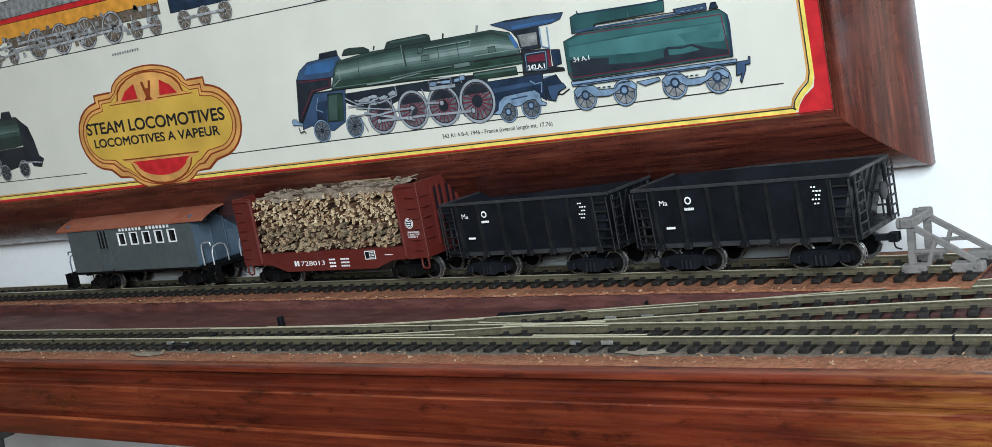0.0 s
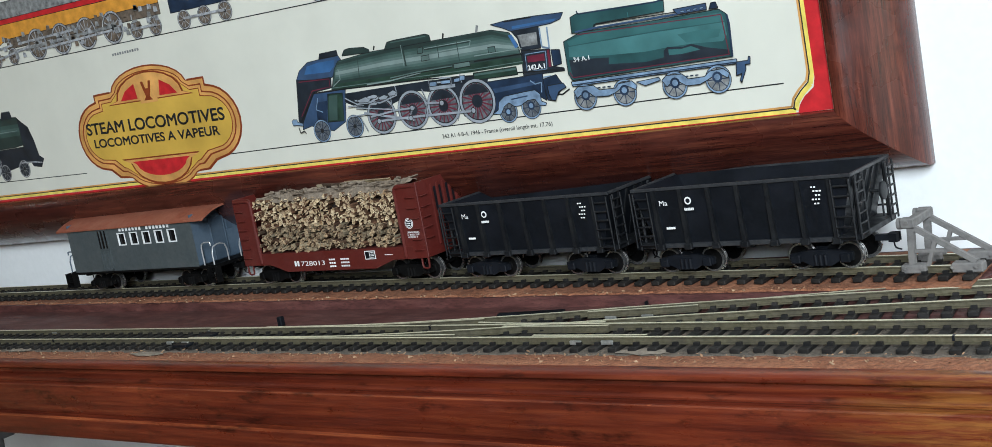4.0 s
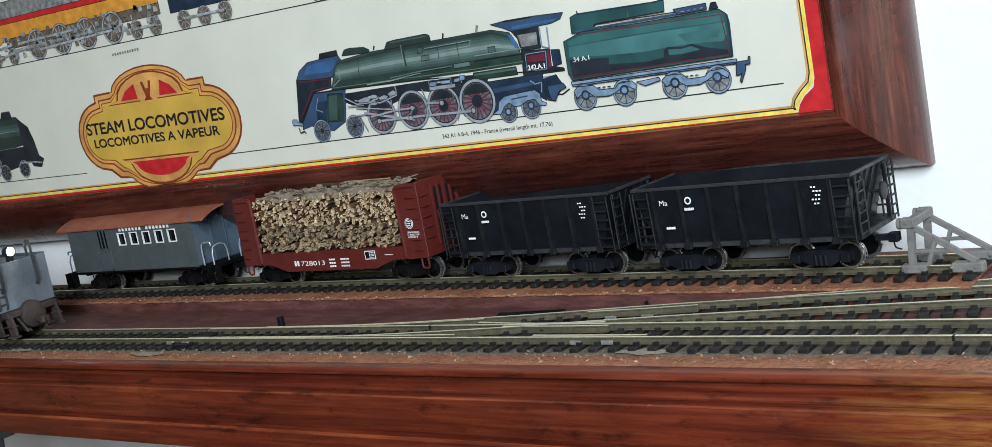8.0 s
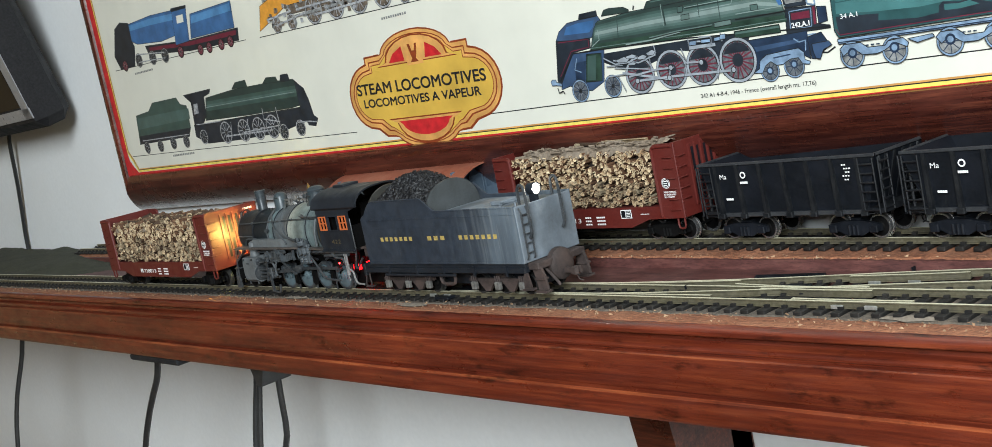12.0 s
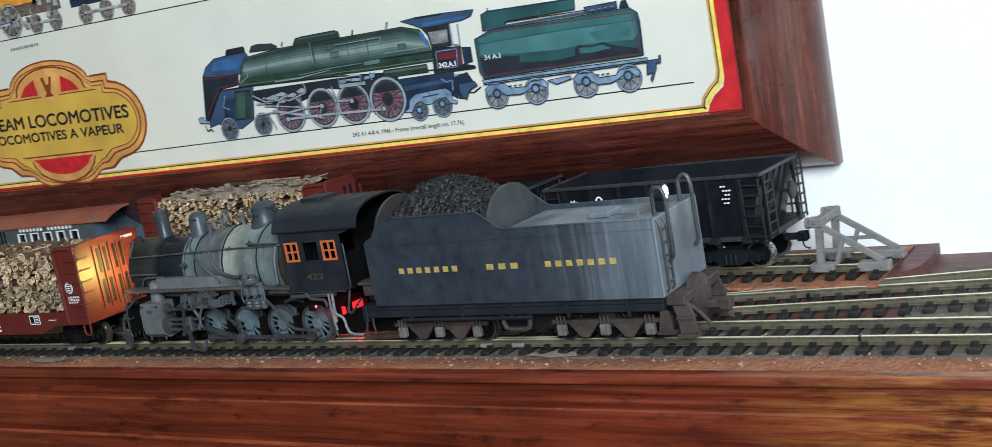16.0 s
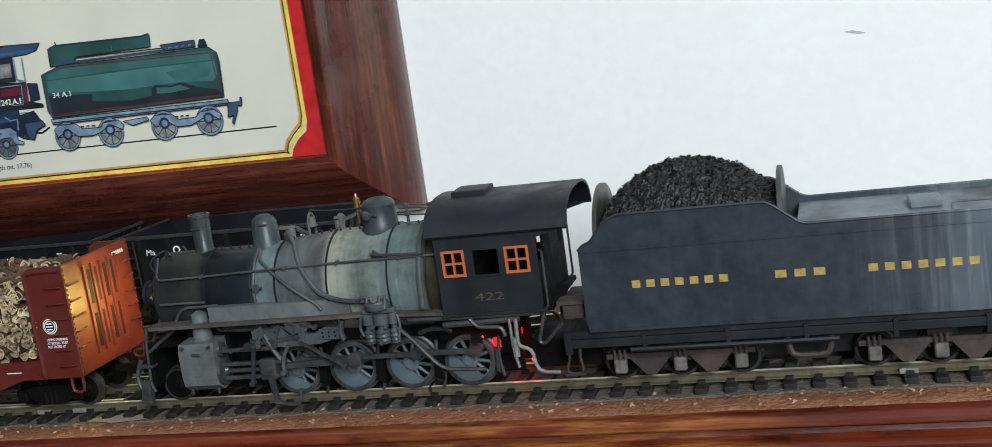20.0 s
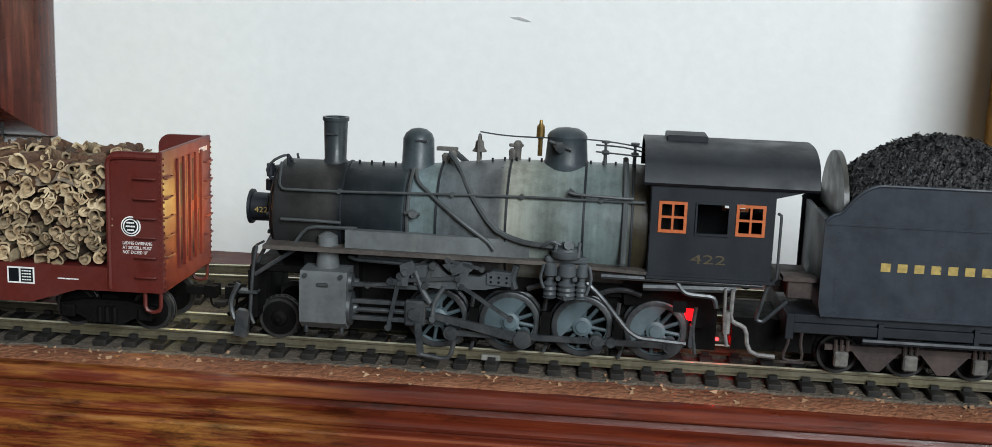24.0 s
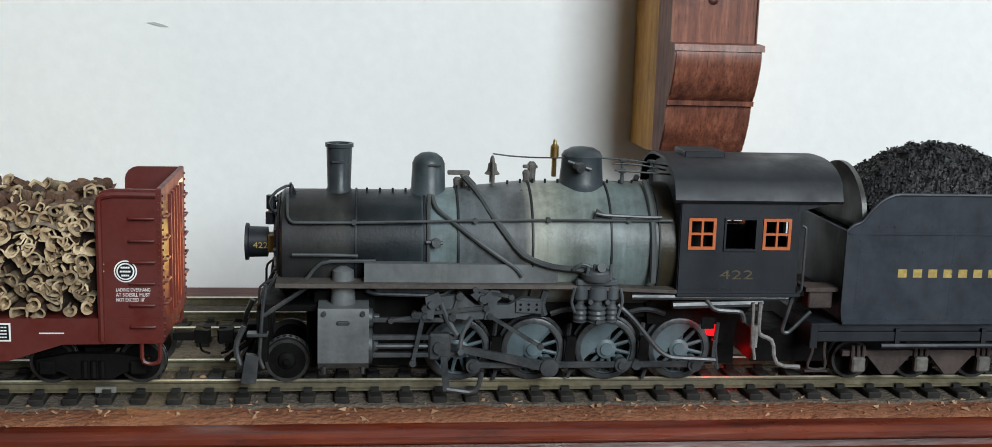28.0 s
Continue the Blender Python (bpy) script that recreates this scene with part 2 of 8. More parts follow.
COAL = paint("coal", (0.001152, 0.001071, 0.001546), (0.004224, 0.003928, 0.00552), 0.5, 0, 900, 200, (0.006, 0.0058, 0.0075), 0.7, 0.0006)
LAMP_WARM = glow("warm_headlight", (1.0, 0.86, 0.2), 150)
LAMP_COOL = glow("white_backup_lamp", (1.0, 0.97, 0.9), 14)
FIRE = glow("red_firebox_glow", (1.0, 0.008, 0.012), 2.4)
REDLED = glow("red_firebox_lamp", (1.0, 0.003, 0.004), 110)


def along(t, stops):
    """A mask along the object's own x, in metres."""
    co = t.nodes.new("ShaderNodeTexCoord")
    sep = t.nodes.new("ShaderNodeSeparateXYZ")
    mr = t.nodes.new("ShaderNodeMapRange")
    mr.inputs["From Min"].default_value, mr.inputs["From Max"].default_value = -0.1, 0.2
    t.links.new(co.outputs["Object"], sep.inputs[0])
    t.links.new(sep.outputs[0], mr.inputs["Value"])
    return ramp(t, mr.outputs[0], [((x + 0.1) / 0.3, (v, v, v)) for x, v in stops])


def weathered(name, base, light, pale, low=0.0, high=1.0, stops=None, brown=None, rough=0.5, spec=0.4):
    """Black engine paint under an airbrushed grey-blue bloom in soft upright bands; stops place the bloom along the engine."""
    m, t, b = nodes(name)
    col = ramp(t, noise_tex(t, 800, 5), [(0.3, tuple(v * 0.75 for v in base)), (0.7, tuple(v * 1.3 for v in base))])
    bloom = ramp(t, noise_tex(t, 1.0, 4, (90, 30, 9), 0.55), [(0.36 + low, (0.0,) * 3), (0.64 * high, (1,) * 3)])
    if stops:
        bloom = blend(t, 0.72, bloom, along(t, stops), "MULTIPLY")
        bloom = blend(t, 0.5, bloom, along(t, stops))
    col = blend(t, bloom, col, light)
    spots = ramp(t, noise_tex(t, 1.0, 5, (120, 60, 22), 0.65), [(0.58, (0, 0, 0)), (0.74, (0.6,) * 3)])
    if stops:
        spots = blend(t, 1.0, spots, along(t, stops), "MULTIPLY")
    col = blend(t, spots, col, pale)
    if brown:
        col = blend(t, along(t, brown[1]), col, brown[0])
    grime = ramp(t, noise_tex(t, 70, 6, None, 0.7), [(0.35, (0.6, 0.58, 0.56)), (0.6, (1, 1, 1))])
    col = blend(t, 0.8, col, grime, "MULTIPLY")
    t.links.new(col, b.inputs["Base Color"])
    t.links.new(ramp(t, noise_tex(t, 120), [(0.3, (rough - 0.12,) * 3), (0.7, (rough + 0.14,) * 3)]), b.inputs["Roughness"])
    b.inputs["Specular IOR Level"].default_value = spec
    add_bump(t, b, noise_tex(t, 1100), 0.15, 0.0002)
    return m



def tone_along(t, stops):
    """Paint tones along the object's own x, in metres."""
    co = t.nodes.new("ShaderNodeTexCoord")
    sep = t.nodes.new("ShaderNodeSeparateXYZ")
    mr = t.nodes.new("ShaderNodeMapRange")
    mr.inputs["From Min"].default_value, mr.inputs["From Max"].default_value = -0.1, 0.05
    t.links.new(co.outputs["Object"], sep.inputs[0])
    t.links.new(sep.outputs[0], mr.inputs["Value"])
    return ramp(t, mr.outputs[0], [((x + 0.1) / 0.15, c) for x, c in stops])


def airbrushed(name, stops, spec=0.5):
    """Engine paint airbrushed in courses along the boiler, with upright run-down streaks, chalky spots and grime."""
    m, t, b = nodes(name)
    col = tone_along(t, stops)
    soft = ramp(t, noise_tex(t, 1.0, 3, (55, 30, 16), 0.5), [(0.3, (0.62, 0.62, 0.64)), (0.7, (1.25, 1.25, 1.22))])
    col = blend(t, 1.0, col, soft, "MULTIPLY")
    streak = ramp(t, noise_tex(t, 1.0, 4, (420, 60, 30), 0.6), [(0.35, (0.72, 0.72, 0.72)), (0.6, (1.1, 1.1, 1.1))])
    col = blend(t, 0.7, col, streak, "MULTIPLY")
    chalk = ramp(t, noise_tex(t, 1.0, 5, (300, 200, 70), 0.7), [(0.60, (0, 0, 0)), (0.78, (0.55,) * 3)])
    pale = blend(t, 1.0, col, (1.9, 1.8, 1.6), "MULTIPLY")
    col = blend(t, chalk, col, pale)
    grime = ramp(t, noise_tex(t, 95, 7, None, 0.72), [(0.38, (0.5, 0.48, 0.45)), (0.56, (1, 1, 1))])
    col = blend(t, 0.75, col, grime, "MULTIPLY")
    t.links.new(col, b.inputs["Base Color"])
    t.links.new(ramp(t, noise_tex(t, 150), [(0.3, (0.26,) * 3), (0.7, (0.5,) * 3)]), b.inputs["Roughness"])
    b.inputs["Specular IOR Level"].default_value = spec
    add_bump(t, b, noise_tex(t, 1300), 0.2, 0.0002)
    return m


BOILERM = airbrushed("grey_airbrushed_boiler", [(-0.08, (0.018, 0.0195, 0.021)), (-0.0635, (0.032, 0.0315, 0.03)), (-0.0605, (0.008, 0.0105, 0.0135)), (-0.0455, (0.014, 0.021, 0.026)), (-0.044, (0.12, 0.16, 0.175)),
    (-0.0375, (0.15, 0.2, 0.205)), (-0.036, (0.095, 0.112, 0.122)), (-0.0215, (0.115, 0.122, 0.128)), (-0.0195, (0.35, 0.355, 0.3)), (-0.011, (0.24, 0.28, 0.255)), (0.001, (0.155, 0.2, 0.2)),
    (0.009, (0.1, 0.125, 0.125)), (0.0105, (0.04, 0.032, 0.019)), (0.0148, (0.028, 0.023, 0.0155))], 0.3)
DOMEM = airbrushed("grey_blue_dome", [(-0.06, (0.04, 0.05, 0.056)), (-0.04, (0.05, 0.068, 0.078)), (-0.012, (0.042, 0.055, 0.062)), (0.0, (0.034, 0.043, 0.05))], 0.35)
CABM = weathered("dark_engine_black", (0.00945, 0.012, 0.01639), (0.01485, 0.01875, 0.02501), (0.0216, 0.0255, 0.03105), 0.05, spec=0.35)


def streaked(name, base, light, pale, stops):
    """Black paint under upright lime streaks that thicken along the tender."""
    m, t, b = nodes(name)
    col = ramp(t, noise_tex(t, 260, 6), [(0.3, tuple(v * 0.7 for v in base)), (0.7, tuple(v * 1.35 for v in base))])
    mask = along(t, stops)
    wide = ramp(t, noise_tex(t, 1.0, 3, (75, 20, 10), 0.5), [(0.28, (0,) * 3), (0.7, (1,) * 3)])
    col = blend(t, blend(t, 1.0, wide, mask, "MULTIPLY"), col, light)
    fine = ramp(t, noise_tex(t, 1.0, 4, (520, 40, 22), 0.62), [(0.48, (0,) * 3), (0.75, (0.5,) * 3)])
    col = blend(t, blend(t, 1.0, fine, mask, "MULTIPLY"), col, pale)
    dust = ramp(t, noise_tex(t, 60, 6, None, 0.7), [(0.45, (0, 0, 0)), (0.8, (0.3,) * 3)])
    col = blend(t, dust, col, (0.06, 0.065, 0.07))
    t.links.new(col, b.inputs["Base Color"])
    t.links.new(ramp(t, noise_tex(t, 140), [(0.3, (0.4,) * 3), (0.7, (0.62,) * 3)]), b.inputs["Roughness"])
    b.inputs["Specular IOR Level"].default_value = 0.35
    add_bump(t, b, noise_tex(t, 1100), 0.15, 0.0002)
    return m


TENDM = streaked("tender_black_with_streaks", (0.018, 0.02375, 0.03353), (0.135, 0.1662, 0.1931), (0.324, 0.342, 0.3353), [(0.05, 0.02), (0.118, 0.03), (0.13, 0.16), (0.142, 0.4), (0.154, 0.85), (0.17, 1.0)])
TENDREAR = weathered("limescaled_tender_rear", (0.06156, 0.07344, 0.08586), (0.1744, 0.2052, 0.2346), (0.3284, 0.3564, 0.3664), -0.06, 0.9)
DRIVEM = weathered("grey_blue_wheel_centre", (0.046, 0.069, 0.079), (0.1, 0.142, 0.158), (0.1656, 0.18, 0.1881), -0.05)
CYLM = weathered("grey_cylinder_jacket", (0.03591, 0.04032, 0.04234), (0.07661, 0.08568, 0.08892), (0.1245, 0.126, 0.1164), -0.05)
RODM = paint("greyed_rod_steel", (0.026, 0.03, 0.034), (0.052, 0.059, 0.065), 0.4, 0.3, 900, 120, (0.1, 0.1, 0.097), 0.2)
LITTER = paint("bark_litter", (0.104, 0.076, 0.052), (0.24, 0.18, 0.128), 0.9, 0, 600, 130, (0.304, 0.248, 0.192), 0.9, 0.0008)
DUSTY = paint("dust_coated_fitting", (0.065, 0.06175, 0.0572), (0.156, 0.1463, 0.13), 0.75, 0, 700, 160, (0.0325, 0.02925, 0.026), 0.3)
WALLMARK = ink("faint_scuff", (0.42, 0.43, 0.42), 0.8, 0.2, 300)
WORNBLACK = paint("worn_black_edge", (0.0045, 0.0052, 0.0065), (0.011, 0.0122, 0.0145), 0.45, 0.1, 600, 120, (0.024, 0.0245, 0.0245), 0.2, spec=0.35)
CUTEND = paint("pale_cut_bark", (0.22, 0.135, 0.065), (0.6, 0.49, 0.32), 0.85, 0, 420, 190, (0.13, 0.06, 0.026), 0.7, 0.0005, 0.1, 0.5)
BARK = [paint("curled_bark_" + s, a, b_, 0.8, 0, 500, 190, d, 0.8, 0.0006, 0.1, 0.45) for s, a, b_, d in (
    ("tan", (0.15, 0.1, 0.05), (0.3, 0.23, 0.14), (0.4, 0.34, 0.24)),
    ("brown", (0.035, 0.014, 0.006), (0.1, 0.042, 0.019), (0.18, 0.1, 0.055)),
    ("dark", (0.035, 0.017, 0.009), (0.09, 0.048, 0.026), (0.17, 0.11, 0.065)))]

# worn rim grey, lightened further to paint in the edge highlight
RIMM = paint("worn_highlight_rim", (0.016, 0.0175, 0.0205), (0.036, 0.038, 0.042), 0.4, 0.1, 600, 120, (0.055, 0.055, 0.055), 0.2)
GREASY = paint("greasy_dark_olive", (0.02, 0.021, 0.019), (0.038, 0.038, 0.034), 0.4, 0, 700, 90, (0.055, 0.052, 0.045), 0.15)
# near-black fill that paints the shade between the logs
CORE = paint("dark_gap_core", (0.008, 0.004, 0.0025), (0.025, 0.012, 0.007), 0.9, 0, 400, 120, None, 0.5)
LINKM = weathered("blue_grey_link_paint", (0.036, 0.042, 0.047), (0.078, 0.089, 0.097), (0.14, 0.148, 0.148), -0.05, rough=0.45, spec=0.4)
JACKET = weathered("pale_grey_cylinder_jacket", (0.085, 0.092, 0.095), (0.15, 0.165, 0.17), (0.24, 0.24, 0.23), -0.05, rough=0.42, spec=0.5)
BOARDM = paint("dust_brown_running_board", (0.038, 0.031, 0.027), (0.075, 0.063, 0.056), 0.6, 0, 900, 120, (0.13, 0.115, 0.1), 0.25)

# ---- building helpers (all lengths in millimetres) ----


def box(bm, x0, x1, y0, y1, z0, z1, bevel=0.0):
    vs = [bm.verts.new((x, y, z)) for x in (x0, x1) for y in (y0, y1) for z in (z0, z1)]
    fs = [bm.faces.new([vs[i] for i in q]) for q in ((0, 1, 3, 2), (4, 6, 7, 5), (0, 4, 5, 1), (2, 3, 7, 6), (0, 2, 6, 4), (1, 5, 7, 3))]
    if bevel:
        es = {e for f in fs for e in f.edges}
        bmesh.ops.bevel(bm, geom=list(es), offset=bevel, segments=1, affect="EDGES", profile=0.5)
    return bm


def frame_of(d):
    d = Vector(d).normalized()
    a = Vector((0, 0, 1)) if abs(d.z) < 0.9 else Vector((1, 0, 0))
    u = d.cross(a).normalized()
    return u, d.cross(u)


def rod(bm, p0, p1, r0, r1=None, seg=10, caps=True):
    """A round bar or cone from p0 to p1."""
    p0, p1 = Vector(p0), Vector(p1)
    r1 = r0 if r1 is None else r1
    u, v = frame_of(p1 - p0)
    rings = []
    for p, r in ((p0, r0), (p1, r1)):
        rings.append([bm.verts.new(p + (u * math.cos(6.28318 * k / seg) + v * math.sin(6.28318 * k / seg)) * r) for k in range(seg)])
    for k in range(seg):
        bm.faces.new((rings[0][k], rings[0][(k + 1) % seg], rings[1][(k + 1) % seg], rings[1][k]))
    if caps:
        bm.faces.new(rings[0][::-1])
        bm.faces.new(rings[1])
    return bm


def turned(bm, origin, axis, profile, seg=24, caps=True):
    """A turned solid: profile is rows of (distance along the axis, radius)."""
    o, d = Vector(origin), Vector(axis).normalized()
    u, v = frame_of(d)
    rings = []
    for h, r in profile:
        rings.append([bm.verts.new(o + d * h + (u * math.cos(6.28318 * k / seg) + v * math.sin(6.28318 * k / seg)) * max(r, 0.01)) for k in range(seg)])
    for a, b in zip(rings, rings[1:]):
        for k in range(seg):
            bm.faces.new((a[k], a[(k + 1) % seg], b[(k + 1) % seg], b[k]))
    if caps:
        bm.faces.new(rings[0][::-1])
        bm.faces.new(rings[-1])
    return bm


def pipe(bm, pts, r, seg=7):
    """A bent pipe or wire through points, rounded at the bends."""
    pts = [Vector(p) for p in pts]
    fine = [pts[0]]
    for a, b, c in zip(pts, pts[1:], pts[2:]):
        q = min((b - a).length, (c - b).length) * 0.4
        s, e = b + (a - b).normalized() * q, b + (c - b).normalized() * q
        fine += [s, s * 0.25 + b * 0.5 + e * 0.25, e]
    fine.append(pts[-1])
    rings, u = [], None
    for i, p in enumerate(fine):
        d = (fine[min(i + 1, len(fine) - 1)] - fine[max(i - 1, 0)]).normalized()
        u = frame_of(d)[0] if u is None else (u - d * u.dot(d)).normalized()
        v = d.cross(u)
        rings.append([bm.verts.new(p + (u * math.cos(6.28318 * k / seg) + v * math.sin(6.28318 * k / seg)) * r) for k in range(seg)])
    for a, b in zip(rings, rings[1:]):
        for k in range(seg):
            bm.faces.new((a[k], a[(k + 1) % seg], b[(k + 1) % seg], b[k]))
    bm.faces.new(rings[0][::-1])
    bm.faces.new(rings[-1])
    return bm


def prism(bm, pts, axis, a, b):
    """A flat outline given in the two other axes, drawn out along axis from a to b."""
    def place(p, h):
        return {"x": (h, p[0], p[1]), "y": (p[0], h, p[1]), "z": (p[0], p[1], h)}[axis]
    lo = [bm.verts.new(place(p, a)) for p in pts]
    hi = [bm.verts.new(place(p, b)) for p in pts]
    n = len(pts)
    bm.faces.new(lo)
    bm.faces.new(hi[::-1])
    for k in range(n):
        bm.faces.new((lo[k], hi[k], hi[(k + 1) % n], lo[(k + 1) % n]))
    return bm


def mesh_of(name, bm, material, angle=35):
    bmesh.ops.recalc_face_normals(bm, faces=bm.faces)
    for v in bm.verts:
        v.co *= MM
    me = bpy.data.meshes.new(name)
    bm.to_mesh(me)
    bm.free()
    me.materials.append(material)
    for p in me.polygons:
        p.use_smooth = True
    me.set_sharp_from_angle(angle=radians(angle))
    return me


def part(name, bm, material, parent, label="", at=None, kind=""):
    me = bm if isinstance(bm, bpy.types.Mesh) else mesh_of(name, bm, material)
    ob = new(name, me)
    ob.parent = parent
    if at is not None:
        ob.matrix_basis = at if isinstance(at, Matrix) else Matrix.Translation(Vector(at) * MM)
    return tagged(ob, label, kind=kind)


def pieces(name, bm, material, parent, label="", kind=""):
    """Links every loose piece of the mesh as a part of its own."""
    seen, out = set(), []
    for v0 in list(bm.verts):
        if v0 in seen:
            continue
        seen.add(v0)
        stack, isle = [v0], [v0]
        while stack:
            for ed in stack.pop().link_edges:
                for w in ed.verts:
                    if w not in seen:
                        seen.add(w)
                        stack.append(w)
                        isle.append(w)
        index = {v: i for i, v in enumerate(isle)}
        one = bmesh.new()
        vs = [one.verts.new(v.co) for v in isle]
        for f in {f for v in isle for f in v.link_faces}:
            one.faces.new([vs[index[v]] for v in f.verts])
        out.append(part(name, one, material, parent, label, kind=kind))
    bm.free()
    return out


def pierced(bm, xs, zs, holes, y0, y1):
    """An upright slab on a grid of cells, less the cells (i, j) in holes."""
    grid = {(i, j, y): bm.verts.new((x, y, z)) for i, x in enumerate(xs) for j, z in enumerate(zs) for y in (y0, y1)}
    solid_ = {(i, j) for i in range(len(xs) - 1) for j in range(len(zs) - 1)} - set(holes)
    for i, j in solid_:
        for y in (y0, y1):
            bm.faces.new([grid[q] for q in ((i, j, y), (i + 1, j, y), (i + 1, j + 1, y), (i, j + 1, y))])
        for (di, dj), (a, c) in (((-1, 0), ((i, j), (i, j + 1))), ((1, 0), ((i + 1, j), (i + 1, j + 1))), ((0, -1), ((i, j), (i + 1, j))), ((0, 1), ((i, j + 1), (i + 1, j + 1)))):
            if (i + di, j + dj) not in solid_:
                bm.faces.new([grid[(*a, y0)], grid[(*c, y0)], grid[(*c, y1)], grid[(*a, y1)]])
    return bm


def thing(name, label, category, at=(0, 0, 0), group="", m=None):
    ob = new(name)
    ob.empty_display_size = 0.01
    ob.matrix_basis = m or Matrix.Translation(Vector(at) * MM)
    return tagged(ob, label, category, group)


def solid(name, bm, material, label, kind="structure", category=""):
    return tagged(new(name, mesh_of(name, bm, material)), label, category, kind=kind)


def B():
    return bmesh.new()


def lettering(name, words, size, material, parent, m, width=None, thick=0.04, bold=0.0):
    """Raised or printed words in the built-in font; m stands at the words' left foot, x along them. width in millimetres."""
    cu = bpy.data.curves.new(name, "FONT")
    cu.body, cu.size, cu.extrude, cu.bevel_depth, cu.bevel_resolution = words, size * MM, thick * MM, bold * MM, 0
    tmp = new(name, cu)
    me = bpy.data.meshes.new_from_object(tmp.evaluated_get(bpy.context.evaluated_depsgraph_get()))
    bpy.data.objects.remove(tmp)
    if width:
        w = max(v.co.x for v in me.vertices) - min(v.co.x for v in me.vertices)
        for v in me.vertices:
            v.co.x *= width * MM / w
    me.materials.clear()
    me.materials.append(material)
    ob = new(name, me)
    ob.parent, ob.matrix_basis = parent, m
    return ob


def on_side(x, y, z):
    """Stands words or marks upright on a face that looks towards -y."""
    return pose(x * MM, y * MM, z * MM, 90, 0, 0)


def bars(bm, x, z, y, n, w, h, gap):
    """A row of n small bars for writing that cannot be read."""
    for k in range(n):
        box(bm, x + k * (w + gap), x + k * (w + gap) + w, y - 0.06, y, z, z + h)


# ---- room ----
WALL_Y = 103.0
bm = B()
box(bm, -2600, 2400, WALL_Y, WALL_Y + 120, -1100, 1400)
back = solid("wall_north", bm, WALL, "white painted plaster wall behind the shelf")
# unseen sides of the room, added and placed to shape the light
bm = B()
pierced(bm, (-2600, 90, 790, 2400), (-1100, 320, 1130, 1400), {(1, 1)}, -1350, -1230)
solid("unseen_wall_south", bm, ROOMW, "unseen dark brown wall with a window opening, toned to limit bounce light")
# unseen west side in ochre, a warm bounce for the bracket's left side
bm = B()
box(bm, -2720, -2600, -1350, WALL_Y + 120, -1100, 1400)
solid("unseen_wall_west", bm, WARMW, "unseen ochre wall, added to bounce warm light")
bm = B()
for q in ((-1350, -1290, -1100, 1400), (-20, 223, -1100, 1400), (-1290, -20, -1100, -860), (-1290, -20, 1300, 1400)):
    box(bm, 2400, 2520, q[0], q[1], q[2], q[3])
solid("unseen_wall_east", bm, ROOMW, "unseen dark brown wall with a tall opening for the side fill")
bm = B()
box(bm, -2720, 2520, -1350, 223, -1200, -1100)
solid("floor", bm, FLOOR, "unseen brown floor, darkened to limit bounce light")
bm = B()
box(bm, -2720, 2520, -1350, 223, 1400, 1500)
solid("ceiling", bm, CEIL, "unseen grey ceiling, darkened to limit bounce light")

# ---- shelf ----
SX0, SX1 = -1900, 900
shelf = thing("shelf", "varnished mahogany wall shelf with a moulded front edge", "shelf")
shelf["kind"] = "structure"
bm = B()
prism(bm, [(-26, 0), (-26, -9), (WALL_Y - 0.5, -9), (WALL_Y - 0.5, 0)], "x", SX0, SX1)
part("top_board", bm, WOOD_MAT, shelf, "red-brown board under the tracks")
EDGE = [(-26.2, -9.2), (-26.2, 0.1), (-28.5, 0.0), (-30.3, -0.5), (-31.2, -1.4), (-31.3, -2.6), (-30.9, -3.1), (-28.4, -3.7), (-27.2, -4.8), (-27.6, -6.2), (-30.0, -6.8), (-31.8, -7.3), (-32.6, -8.1),
        (-32.5, -8.9), (-31.5, -9.4), (-31.5, -9.9), (-33.7, -10.2), (-34.3, -10.7), (-34.8, -23.2), (-34.2, -24.3), (-33.2, -24.7), (-33.2, -25.2), (-35.7, -25.6), (-36.6, -26.6), (-36.8, -34.6), (-35.8, -36.2), (-24, -36.2), (-24, -9.2)]
bm = prism(B(), EDGE, "x", SX0, SX1)
me = mesh_of("front_moulding", bm, WOOD_X)
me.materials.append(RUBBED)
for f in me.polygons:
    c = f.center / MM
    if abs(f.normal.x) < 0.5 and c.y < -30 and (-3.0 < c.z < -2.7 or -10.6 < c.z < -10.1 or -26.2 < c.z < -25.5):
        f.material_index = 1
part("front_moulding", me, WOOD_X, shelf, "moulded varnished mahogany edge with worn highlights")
bm = B()
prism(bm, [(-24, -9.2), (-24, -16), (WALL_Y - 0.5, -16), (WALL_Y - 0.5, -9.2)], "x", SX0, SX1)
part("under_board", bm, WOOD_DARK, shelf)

# roadbeds
rng = random.Random(7)


def ragged_strip(y0, y1, x0, x1, z0, z1, step, wob):
    """A thin strip with ragged long edges."""
    b = B()
    n = int((x1 - x0) / step)
    rows = []
    for i in range(n + 1):
        x = x0 + (x1 - x0) * i / n
        a, c = (y0(x) if callable(y0) else y0) + rng.uniform(-wob, wob), (y1(x) if callable(y1) else y1) + rng.uniform(-wob, wob)
        dz = rng.uniform(-0.12, 0.12)
        rows.append([b.verts.new(p) for p in ((x, a, z0), (x, a + 0.8, z1 + dz), (x, c - 0.8, z1 + dz), (x, c, z0))])
    for p, q in zip(rows, rows[1:]):
        for k in range(3):
            b.faces.new((p[k], q[k], q[k + 1], p[k + 1]))
    return b


tagged(solid("cork_roadbed", ragged_strip(-26.0, -14, -1500, SX1, 0.0, 0.35, 4, 0.7), CORK, "crumbly tan cork edge along the shelf front", "stuff"))
